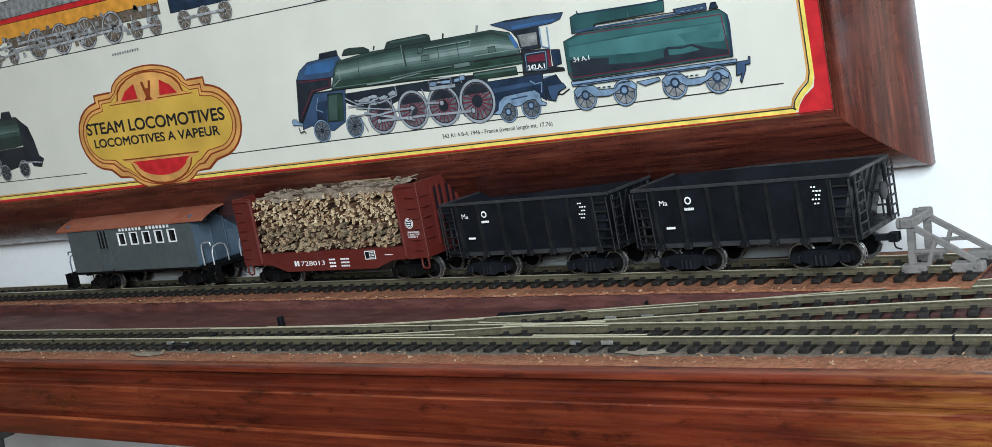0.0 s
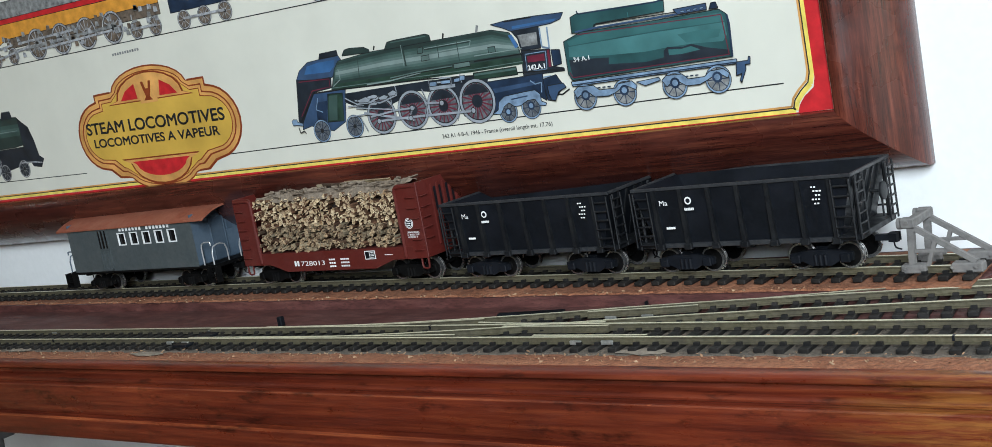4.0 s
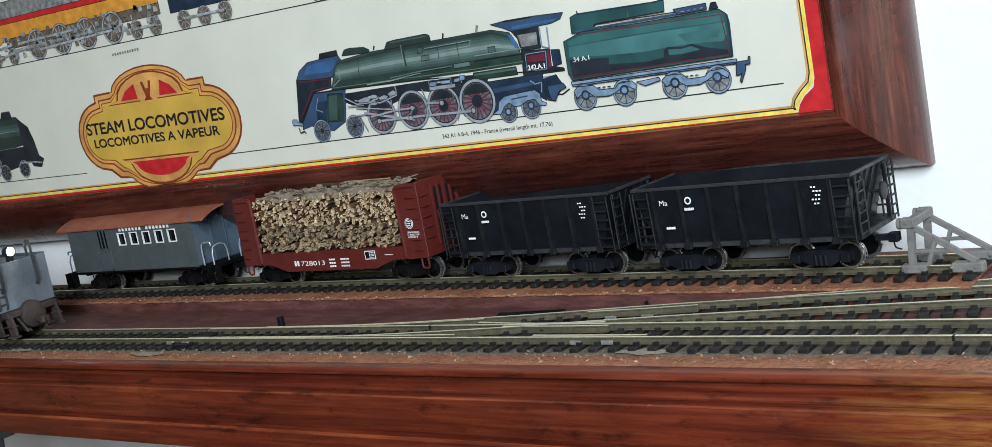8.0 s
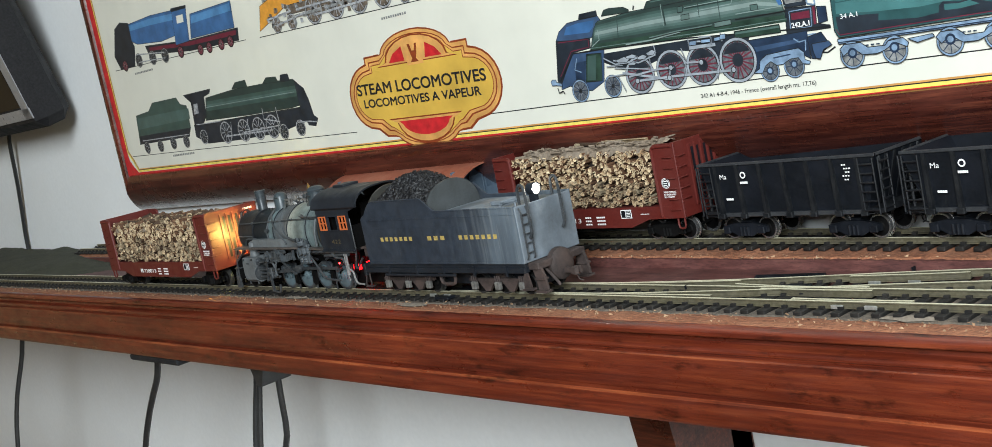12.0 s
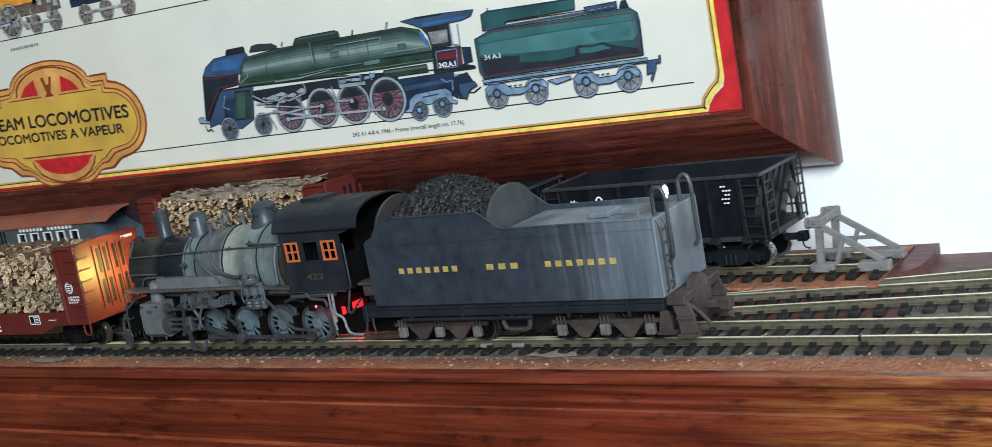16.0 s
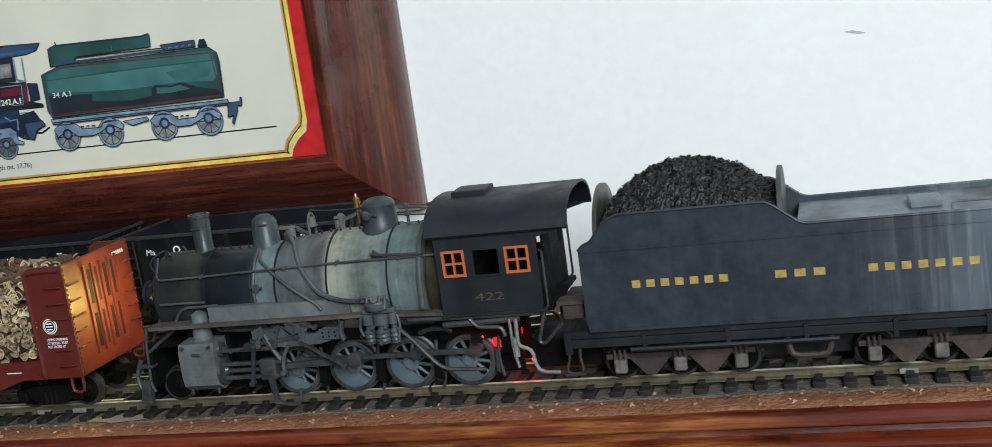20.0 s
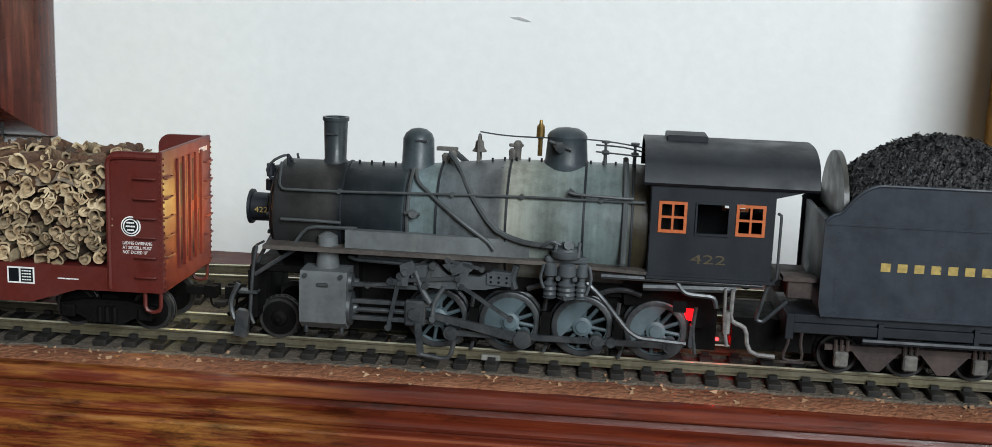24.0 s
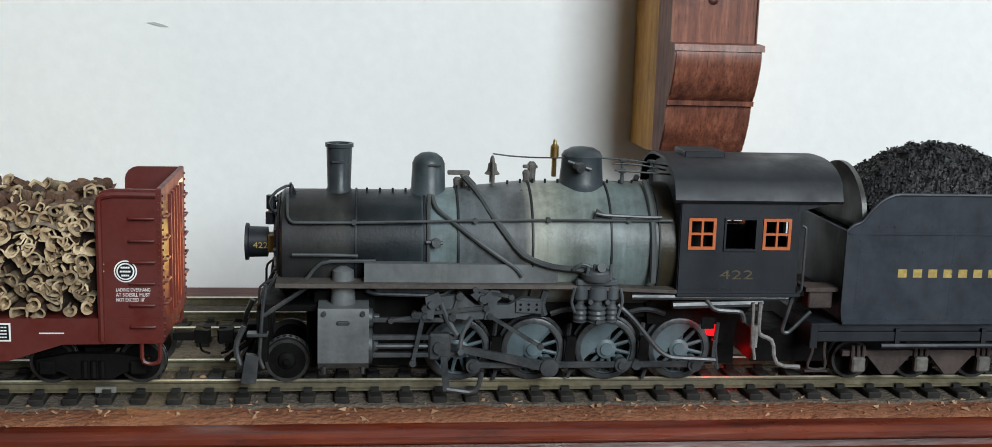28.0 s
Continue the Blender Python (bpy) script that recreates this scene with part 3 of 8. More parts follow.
tagged(solid("ballast_bed", ragged_strip(-16.4, 17.5, -1500, SX1, 0.02, 0.75, 3, 1.0), BALLAST, "thin dusty grey-brown ballast under the main track", "stuff"))
tagged(solid("ballast_bed_rear", ragged_strip(24, 82, -245, SX1, 0.02, 0.7, 3, 1.5), BALLAST, "thin dusty ballast under the rear tracks", "stuff"))

# raised board of the siding, which runs a little askew to the wall, with a rounded end
SIDING = [(-1230, 87.5), (-1000, 87.5), (-860, 86), (-720, 83.5), (-610, 81.2), (-498, 77.2), (-396, 72.0), (-294, 66.4), (-256, 64.3)]
BOARD = [(-1240, 66), (-860, 64), (-700, 57.5), (-530, 51.5), (-400, 47.4), (-292, 44)]


def between(rows, x):
    """The y of a line of (x, y) at x."""
    for (x0, y0), (x1, y1) in zip(rows, rows[1:]):
        if x <= x1:
            break
    return y0 + (y1 - y0) * (x - x0) / (x1 - x0)


bm = B()
prism(bm, BOARD + [(-280, 45.5), (-268, 50), (-257, 58), (-250, 70), (-249, 80), (-250, WALL_Y - 1), (-1240, WALL_Y - 1)], "z", 0.05, 4.4)
platform = solid("siding_platform", bm, WOOD_MAT, "low red-brown board that carries the siding", "structure")
tagged(solid("siding_cork", ragged_strip(lambda x: between(BOARD, x) + 2.0, lambda x: 99, -1238, -258, 4.4, 5.0, 3, 1.1), CORK, "crumbly tan cork under the siding", "stuff"))


def bed_edge(y):
    """Where the rough dark bed of the junction begins, along the shelf."""
    return -1240 + (y + 22) / 66 * 150 if y < 44 else -1090 - (y - 44) / 57 * 150


bm = B()
rows = []
for i in range(100):
    x = -1880 + i * 8
    row = []
    for j in range(32):
        y = -24 + j * 4.0
        m = min(1.0, max(0.0, (bed_edge(y) - x) / 70))
        hill = 2.4 + 1.6 * noise.noise((x * 0.03, y * 0.05, 3)) + 0.9 * noise.noise((x * 0.14, y * 0.2, 5))
        if y > 18:
            hill += min(1, (y - 18) / 24) * (3.6 + 2.4 * noise.noise((x * 0.012, y * 0.03, 9)))
        row.append((bm.verts.new((x, y, 0.04 + m * max(0.5, hill))), m))
    rows.append(row)
for p, q in zip(rows, rows[1:]):
    for k in range(31):
        if max(p[k][1], q[k][1], p[k + 1][1], q[k + 1][1]) > 0:
            bm.faces.new((p[k][0], q[k][0], q[k + 1][0], p[k + 1][0]))
solid("dark_roadbed", bm, DARKBED, "dark greenish-brown uneven roadbed where the tracks join", "stuff")

# ---- tracks ----
GAUGE = 8.25


def rail_mesh(name, pts, off, z):
    """A rail with foot, web and head along a path of (x, y), off to one side of it."""
    b, rows = B(), []
    outline = ((-1.3, 0.0), (-1.3, 0.3), (-0.4, 0.55), (-0.35, 1.7), (-0.7, 1.95), (-0.7, 2.42), (0.7, 2.42), (0.7, 1.95), (0.35, 1.7), (0.4, 0.55), (1.3, 0.3), (1.3, 0.0))
    for i, (x, y) in enumerate(pts):
        a, c = pts[max(i - 1, 0)], pts[min(i + 1, len(pts) - 1)]
        n = Vector((-(c[1] - a[1]), c[0] - a[0])).normalized()
        rows.append([b.verts.new((x + n.x * (off + s), y + n.y * (off + s), z + h)) for s, h in outline])
    for p, q in zip(rows, rows[1:]):
        for k in range(len(outline)):
            b.faces.new((p[k], p[(k + 1) % 12], q[(k + 1) % 12], q[k]))
    b.faces.new(rows[0])
    b.faces.new(rows[-1][::-1])
    me = mesh_of(name, b, RAIL)
    me.materials.append(RAILTOP)
    top = max(v.co.z for v in me.vertices)
    for f in me.polygons:
        if all(me.vertices[v].co.z > top - 1e-5 for v in f.vertices):
            f.material_index = 1
    return me


def sleeper_mesh(length, wide=3.5):
    b = B()
    box(b, -wide / 2, wide / 2, -length / 2, length / 2, 0, 1.75, 0.25)
    for s in (-GAUGE, GAUGE):
        for o in (-1.85, 1.85):
            box(b, -1.0, 1.0, s + o - 0.65, s + o + 0.65, 1.7, 2.75)
    return mesh_of("sleeper", b, SLEEPER)


SLEEPERS = [sleeper_mesh(28.5 + d) for d in (-0.8, 0.0, 0.7)]


def smooth_path(pts, step=12.0):
    """Points every few millimetres along a path that eases through the given ones."""
    out = []
    for i in range(len(pts) - 1):
        p0, p1, p2, p3 = pts[max(i - 1, 0)], pts[i], pts[i + 1], pts[min(i + 2, len(pts) - 1)]
        n = max(1, int(abs(p2[0] - p1[0]) / step))
        for k in range(n):
            t = k / n
            out.append(tuple(0.5 * (2 * p1[j] + (p2[j] - p0[j]) * t + (2 * p0[j] - 5 * p1[j] + 4 * p2[j] - p3[j]) * t * t + (3 * p1[j] - p0[j] - 3 * p2[j] + p3[j]) * t ** 3) for j in (0, 1)))
    out.append(pts[-1])
    return out


def track(label, pts, z, sleepers, pitch=7.7, offs=(-GAUGE, GAUGE), ends=(None, None)):
    ob = thing("track", label, "track", group="model railway tracks")
    ob["kind"] = "structure"
    path = smooth_path(pts)
    for o in offs:
        part("rail", rail_mesh("rail", path, o, z + 1.75 + 0.5), RAIL, ob, "tarnished rail with a rubbed bright head")
    if sleepers:
        run, prev, nxt = 0.0, path[0], 0.0
        x0 = ends[0] if ends[0] is not None else -1e9
        x1 = ends[1] if ends[1] is not None else 1e9
        for p in path[1:]:
            d = Vector((p[0] - prev[0], p[1] - prev[1]))
            while nxt <= run + d.length:
                q = Vector(prev) + d * ((nxt - run) / d.length)
                if x0 <= q.x <= x1:
                    part("sleeper", SLEEPERS[rng.randrange(3)], SLEEPER, ob, at=pose(q.x * MM, q.y * MM, (z + 0.5) * MM, 0, 0, math.degrees(math.atan2(d.y, d.x)) + rng.uniform(-1.2, 1.2)))
                nxt += pitch
            run += d.length
            prev = p
    return ob
main_track = track("main track with black sleepers and tarnished brass rails", [(-1850, 0), (-900, 0), (880, 0)], 0.0, True, ends=(-1290, 600))
siding = track("siding track with black sleepers on the raised board", SIDING, 4.85, True)
lead = track("turnout track that leaves the main track", [(-560, 0.6), (-500, 2.6), (-431, 11.5), (-355, 25.5), (-260, 37.5), (-176, 45), (-100, 46.2), (50, 46.5), (880, 46.5)], 0.02, True, ends=(-425, 500))
rear = track("rear track beside the wall", [(-330, 29), (-260, 45), (-200, 57), (-130, 62), (0, 63), (880, 63)], 0.04, False, offs=(GAUGE,))
lead.name, siding.name, rear.name = "track_turnout", "track_siding", "track_rear"

SILVER = paint("bright_joiner", (0.36, 0.36, 0.33), (0.62, 0.62, 0.58), 0.35, 0.7, 700, 90, (0.3, 0.29, 0.25), 0.2)
# fittings of the two turnouts: blades, guard rails, tie bar, joiners
for name, label, pts, off in (("switch_blade", "thin brass switch blade", [(-596, 0.5), (-540, 1.6), (-480, 5.4), (-440, 10.4)], 6.6), ("switch_blade", "thin brass switch blade", [(-596, 0), (-520, 0.6), (-440, 2.0)], -6.4),
                              ("guard_rail", "short guard rail", [(-402, -5.6), (-396, -5.9), (-360, -5.9), (-354, -5.6)], 0), ("guard_rail", "short guard rail", [(-396, 24.4), (-372, 27.6), (-352, 31)], 0),
                              ("wing_rail", "short wing rail at the crossing", [(-440, 12.0), (-412, 9.6), (-380, 10.4)], 0), ("wing_rail", "short wing rail at the crossing", [(-424, 6.2), (-396, 5.6), (-376, 6.0)], 0)):
    part(name, rail_mesh(name, smooth_path(pts, 8), off, 2.2), RAIL, lead, label)
bm = B()
prism(bm, [(-440, 24.5), (-410, 28.5), (-411, 31.5), (-441, 27.5)], "z", 2.2, 3.9)
box(bm, -418, -408, 12.6, 17.4, 2.2, 3.6, 0.4)
box(bm, -600, -590, -14, 14, 1.8, 3.2, 0.3)
box(bm, -566.4, -563.6, 21.6, 24.4, 0.8, 5.4, 0.4)
pieces("switch_part", bm, BLACK, lead, "black plastic switch part")
bm = B()
for x, y in ((-606, -9.6), (-595, -9.8), (-381, -9.7), (-368, -9.6), (-356, 36.6), (-384, 20.8), (-369, 22.4), (-724, 8.3), (-597, 8.3), (-118, -9.7), (148, -9.7)):
    box(bm, x - 2.4, x + 2.4, y - 0.5, y + 0.5, 2.2, 3.7, 0.2)
pieces("rail_joiner", bm, SILVER, lead, "bright metal rail joiner")
bm = B()
for x, y in ((-377, 37), (-280, 50), (-280, 38.3), (-700, -8.25), (-462, 8.25), (-250, -8.25)):
    box(bm, x - 0.35, x + 0.35, y - 1.0, y + 1.0, 3.2, 4.75)
pieces("rail_gap", bm, BLACK, lead, "black insulating gap")
# crumbs of cork and ballast along the track edge
g = random.Random(77)
b = B()
for k in range(2600):
    x = g.uniform(-1250, 500)
    y = g.choice((g.gauss(-20.5, 2.2), g.gauss(-15.5, 1.6), g.uniform(-6, 6), g.gauss(50, 1.5)))
    if y > 40:
        y = y - 46.5 + between(BOARD, x) if x < -290 else g.uniform(15, 22)
    z = (4.9 if y > 44 else 0.5) + (0.4 if -14 < y < 14 else 0)
    r = g.uniform(0.25, 0.85)
    vs = [b.verts.new((x + g.uniform(-r, r) * 1.4, y + g.uniform(-r, r), z + q)) for q in (-0.3, -0.2, r * 0.5, r * 0.9)]
    for t3 in ((0, 1, 2), (0, 2, 3), (0, 3, 1), (1, 3, 2)):
        b.faces.new([vs[q] for q in t3])
solid("cork_crumb", b, CRUMB, "loose tan cork crumbs along the tracks", "stuff")
b = B()
for k in range(5):
    x0, y0 = ((-722, -14.5), (-734, 4), (-610, 4), (-352, -13.5), (-612, -20))[k]
    n = 12
    ring = [b.verts.new((x0 + (11 + g.uniform(-3, 3)) * math.cos(6.283 * q / n), y0 + (3 + g.uniform(-0.8, 0.8)) * math.sin(6.283 * q / n), 1.0)) for q in range(n)]
    mid = b.verts.new((x0, y0, 1.5))
    for q in range(n):
        b.faces.new((ring[q], ring[(q + 1) % n], mid))
solid("ballast_patch", b, PALEBED, "pale dusty patches of bare ballast", "stuff")

# ---- rolling stock parts ----


def wheel_profile(r, w=2.6):
    return [(-w / 2, r * 0.35), (-w / 2, r * 0.82), (-w / 2 + 0.1, r * 0.99), (w / 2 - 0.7, r), (w / 2 - 0.5, r + 0.55), (w / 2, r + 0.5), (w / 2, r * 0.4)]


def wheelset_mesh(r):
    """Two flanged wheels on an axle, its middle at the origin, the axle along y."""
    b = B()
    for s in (-1, 1):
        turned(b, (0, s * GAUGE, 0), (0, -s, 0), wheel_profile(r), 22)
        turned(b, (0, s * (GAUGE + 1.2), 0), (0, s, 0), [(0, r * 0.45), (0.5, r * 0.38), (0.9, 0.8)], 12)
    rod(b, (0, -11, 0), (0, 11, 0), 0.7, seg=8)
    return mesh_of("wheelset", b, SOOT)


def tread_mesh(r, material):
    b = B()
    for s in (-1, 1):
        turned(b, (0, s * GAUGE, 0), (0, -s, 0), [(-1.33, r * 0.86), (-1.33, r + 0.03), (0.6, r + 0.05), (0.85, r + 0.62), (1.32, r + 0.56), (1.32, r * 0.86)], 24, caps=False)
    return mesh_of("tread", b, material)


WHEELSETS = {r: (wheelset_mesh(r), tread_mesh(r, STEEL), tread_mesh(r, DARKTREAD)) for r in (4.9, 5.1)}
ROLLING = []


def add_wheelset(parent, x, z, r, rolling):
    ob = part("wheelset", WHEELSETS[r][0], SOOT, parent, at=(x, 0, z))
    part("tread", WHEELSETS[r][2 if rolling else 1], STEEL, ob, "grimy steel tread" if rolling else "worn bright steel tread")
    if rolling:
        ROLLING.append((ob, x, 0.0, z, r))
    return ob


def freight_truck(parent, x, zr, r, span, rolling, material):
    """A two-axle bogie: side frames with axle boxes and spring nests, a bolster and two wheelsets."""
    zc = zr + r
    for s in (-1, 1):
        b = B()
        y0, y1 = sorted((s * 11.6, s * 13.4))
        prism(b, [(x - span / 2 - 2.6, zc - 1.2), (x - span / 2 - 2.6, zc + 1.6), (x - span / 4, zc + 3.0), (x + span / 4, zc + 3.0), (x + span / 2 + 2.6, zc + 1.6),
                  (x + span / 2 + 2.6, zc - 1.2), (x + span / 2 - 2.4, zc - 1.2), (x + span * 0.2, zc - 3.0), (x - span * 0.2, zc - 3.0), (x - span / 2 + 2.4, zc - 1.2)], "y", y0, y1)
        for o in (-span / 2, span / 2):
            box(b, x + o - 1.8, x + o + 1.8, *sorted((s * 13.4, s * 14.7)), zc - 1.7, zc + 1.5, 0.35)
        for o in (-1.9, 0, 1.9):
            rod(b, (x + o, s * 13.6, zc - 2.6), (x + o, s * 13.6, zc + 1.4), 0.75, seg=8)
        part("side_frame", b, material, parent)
    b = B()
    box(b, x - 2.2, x + 2.2, -11.6, 11.6, zc - 0.5, zc + 4.0)
    part("bolster", b, material, parent)
    for o in (-span / 2, span / 2):
        add_wheelset(parent, x + o, zc, r, rolling)


def coupler(parent, x, z, d, material=None):
    """A knuckle coupler that points along d."""
    b = B()
    box(b, min(x, x + d * 5), max(x, x + d * 5), -1.3, 1.3, z - 1.1, z + 1.1, 0.2)
    prism(b, [(x + d * 5, -1.6), (x + d * 8.2, -2.3), (x + d * 8.8, -0.6), (x + d * 6.6, 0.0), (x + d * 6.8, 1.2), (x + d * 8.6, 1.4), (x + d * 8.4, 2.4), (x + d * 5, 1.6)], "z", z - 1.6, z + 1.6)
    pipe(b, [(x + d * 6, 0.8, z - 1.5), (x + d * 6.2, 1.2, z - 4.4), (x + d * 8.2, 2.0, z - 5.2)], 0.3, 6)
    part("coupler", b, material or SOOT, parent)


# ---- bark-log cars ----


def log_mesh(k, size=1.0):
    """A curl of bark: a thick open shell, C-shaped in section, that lies along y; pale at its cut ends and inside."""
    g = random.Random(40 + k)
    b = B()
    r, gap, turns = g.uniform(1.4, 2.3) * size, g.uniform(0.25, 1.5), 11
    th = g.uniform(0.4, 0.85) * size
    wave, lobes = g.uniform(0.06, 0.17), g.choice((2, 3, 4))
    squash, a0 = g.uniform(0.72, 1.0), g.uniform(0, 6.28)
    ys = (-17.4, -16.6, -8, 0, 8, 16.6, 17.4)
    rings = []
    for iy, y in enumerate(ys):
        flare = 1.2 if iy in (0, len(ys) - 1) else 1.0
        ring = []
        for inner in (0, 1):
            seq = range(turns) if not inner else range(turns - 1, -1, -1)
            for i in seq:
                a = a0 + gap / 2 + (6.28318 - gap) * i / (turns - 1)
                rr = (r - (th if inner else 0)) * flare * (1 + wave * math.sin(a * lobes + k) + 0.07 * math.sin(y * 0.7 + a * 2))
                ring.append(b.verts.new((rr * math.cos(a), y + 0.35 * math.sin(a * 2 + k) * (1 if y > 0 else -1), rr * squash * math.sin(a))))
        rings.append(ring)
    n = len(rings[0])
    for p, q in zip(rings, rings[1:]):
        for i in range(n):
            f = b.faces.new((p[i], p[(i + 1) % n], q[(i + 1) % n], q[i]))
            f.material_index = 1 if i >= turns else 0
    for ring in (rings[0], rings[-1]):
        for i in range(turns - 1):
            b.faces.new((ring[i], ring[i + 1], ring[n - 2 - i], ring[n - 1 - i])).material_index = 1
    me = mesh_of("log", b, BARK[k % 3], 50)
    me.materials.append(CUTEND)
    return me


LOGS, THIN_LOGS = [log_mesh(k, (0.62, 0.78, 0.9)[k % 3]) for k in range(18)], [log_mesh(k, (0.5, 0.62)[k % 2]) for k in range(12)]


def log_car(label, at, length, rolling, seed):
    """Bulkhead car: sill, deck, two ribbed bulkheads with side wings, trucks, and its load. Its right end is at x = 0."""
    g = random.Random(seed)
    car = thing("log_car", label, "rail car", at, "bark-log cars")
    L = -length
    b = B()
    box(b, L + 1, -1, -17.6, 17.6, 20.4, 22.3)
    part("deck", b, RED, car)
    for s in (-1, 1):
        b = B()
        prism(b, [(L + 0.2, 16.6), (L + 20, 16.4), (L + 32, 12.6), (-34, 12.6), (-22, 16.4), (-0.2, 16.6), (-0.2, 22.4), (L + 0.2, 22.4)], "y", *sorted((s * 17.7, s * 18.3)))
        part("side_sill", b, RED, car)
    for e, x0, x1, d in (("right", -1.2, 0.0, 1), ("left", L, L + 1.2, -1)):
        b = B()
        box(b, x0, x1, -18.0, 18.0, 16.6, 51.8, 0.2)
        panel = part("bulkhead", b, RED, car, "ribbed red bulkhead with slots")
        b = B()
        xo = x1 if d > 0 else x0
        for y in (-5.6, -1.8, 3.2, 7.0):
            for z0, z1 in ((22.5, 33.5), (36.5, 47.5)):
                box(b, *sorted((xo, xo + d * 0.12)), y - 0.75, y + 0.75, z0, z1)
        pieces("slot", b, BLACK, panel, "dark stake slot")
        b = B()
        for y in (-8.0, -3.7, 0.6, 5.1, 9.2):
            box(b, *sorted((xo, xo + d * 0.7)), y - 0.5, y + 0.5, 21, 49)
        pieces("rib", b, RED, panel)
        b = B()
        for i in range(22):
            for y in (-17.4, 17.4):
                rod(b, (xo, y, 18 + i * 1.53), (xo + d * 0.35, y, 18 + i * 1.53), 0.3, seg=6)
        part("rivet_row", b, RED, panel, kind="stuff")
        for s in (-1, 1):
            b = B()
            xa, xb = sorted((xo - d * 0.2, xo - d * 14.2))
            xe = xo - d * 13.5
            round_ = [(xo - d * (14.2 - 3.2 * (1 - math.cos(radians(q)))), 48.4 + 3.2 * math.sin(radians(q))) for q in (0, 22, 45, 68, 90)]
            prism(b, [(xo - d * 0.2, 16.8), (xo - d * 14.2, 16.8)] + round_ + [(xo - d * 0.2, 51.6)], "y", *sorted((s * 17.2, s * 18.2)))
            pipe(b, [(xe, s * 18.2, 17.2), (xe, s * 18.3, 49.8), (xo - d * 10.6, s * 18.3, 50.4), (xo - d * 1.2, s * 18.3, 50.4)], 0.75, 8)
            for q in range(22):
                rod(b, (xo - d * 0.7, s * 18.1, 18 + q * 1.53), (xo - d * 0.7, s * 18.45, 18 + q * 1.53), 0.24, seg=6)
            for q in range(8):
                rod(b, (xo - d * (1.6 + q * 1.2), s * 18.1, 51.2), (xo - d * (1.6 + q * 1.2), s * 18.4, 51.2), 0.2, seg=6)
            part("wing", b, RED, car)
            b = B()
            for z in (20.6, 25.6, 30.6, 35.4, 40.2, 45.2):
                pipe(b, [(xo - d * 1.6, s * 18.2, z), (xo - d * 1.6, s * 19.1, z), (xo - d * 7.0, s * 19.1, z), (xo - d * 7.0, s * 18.2, z)], 0.26, 6)
            for z in (25.6, 30.6, 35.4, 40.2, 45.2):
                pipe(b, [(xo, s * 17.0, z), (xo + d * 0.9, s * 17.0, z), (xo + d * 0.9, s * 12.2, z), (xo, s * 12.2, z)], 0.26, 6)
            pieces("grab_iron", b, RED, car)
            b = B()
            pipe(b, [(xo - d * 1.0, s * 17.4, 17), (xo - d * 1.0, s * 17.4, 11.6), (xo - d * 5.0, s * 17.4, 11.6), (xo - d * 5.0, s * 17.4, 17)], 0.5, 6)
            part("step", b, RED, car)
        if d > 0:
            b = B()
            turned(b, (-8.0, -18.25, 33.2), (0, -1, 0), [(0, 2.5), (0.07, 2.5)], 26)
            part("emblem", b, WHITEINK, car, "round white emblem")
            b = B()
            turned(b, (-8.0, -18.3, 33.2), (0, -1, 0), [(0, 2.2), (0.07, 2.2)], 26)
            part("emblem_ring", b, BLACK, car)
            b = B()
            turned(b, (-8.0, -18.33, 33.2), (0, -1, 0), [(0, 1.95), (0.07, 1.95)], 26)
            turned(b, (-8.0, -18.36, 33.2), (0, -1, 0), [(0, 1.7), (0.07, 1.7)], 26)
            part("emblem_field", b, WHITEINK, car)
            b = B()
            turned(b, (-8.0, -18.4, 33.2), (0, -1, 0), [(0, 1.62), (0.06, 1.62)], 26)
            part("emblem_centre", b, BLACK, car)
            b = B()
            for z, w in ((33.9, 1.0), (33.0, 1.2), (32.1, 0.9)):
                bars(b, -8.0 - w, z, -18.46, 4, w * 2 / 4.6, 0.4, w * 2 / 4.6 * 0.15)
            part("emblem_print", b, WHITEINK, car, kind="stuff")
            for k, words in enumerate(("LADING OVERHANG", "AT SIDESILL MUST", "NOT EXCEED 10\"")):
                lettering("notice", words, 1.15, WHITEINK, car, on_side(-10.2, -18.24, 28.6 - k * 1.15), 7.4 if k < 2 else 6.2)
    # lettering on the sill
    b = B()
    box(b, -40.0, -33.0, -18.42, -18.32, 17.2, 21.4)
    part("data_plate", b, WHITEINK, car)
    b = B()
    box(b, -39.6, -37.0, -18.48, -18.4, 17.6, 21.0)
    box(b, -36.5, -33.4, -18.48, -18.4, 17.6, 21.0)
    part("data_field", b, BLACK, car)
    b = B()
    for k in range(4):
        bars(b, -36.2, 20.3 - k * 0.75, -18.5, 4, 0.5, 0.3, 0.12)
    bars(b, -27, 18.9, -18.35, 8, 0.6, 0.3, 0.08)
    lx = L + 46 + (length - 128) * 0.4
    bars(b, lx - 8, 15.4, -18.35, 2, 1.4, 2.6, 0.6)
    for row in range(3):
        bars(b, lx + 17, 17.6 - row * 1.7, -18.35, 3, 1.2, 0.8, 0.3)
        bars(b, lx + 25, 17.6 - row * 1.7, -18.35, 5, 1.0, 0.8, 0.2)
    bars(b, -11, 48.5, -18.32, 0, 1, 1, 0.2)
    part("small_print", b, WHITEINK, car, kind="stuff")
    lettering("number", "728013", 3.3, WHITEINK, car, on_side(lx - 3.6, -18.34, 15.4), 17)
    b = B()
    for k in range(6):
        box(b, 0.02, 0.1, 8.6 + k * 1.1, 9.4 + k * 1.1, 48.2, 49.4)
    part("end_mark", b, WHITEINK, car, kind="stuff")
    for e in (0, 1):
        freight_truck(car, -16.5 if e == 0 else L + 16.5, 4.7, 5.1, 20, rolling, SOOT)
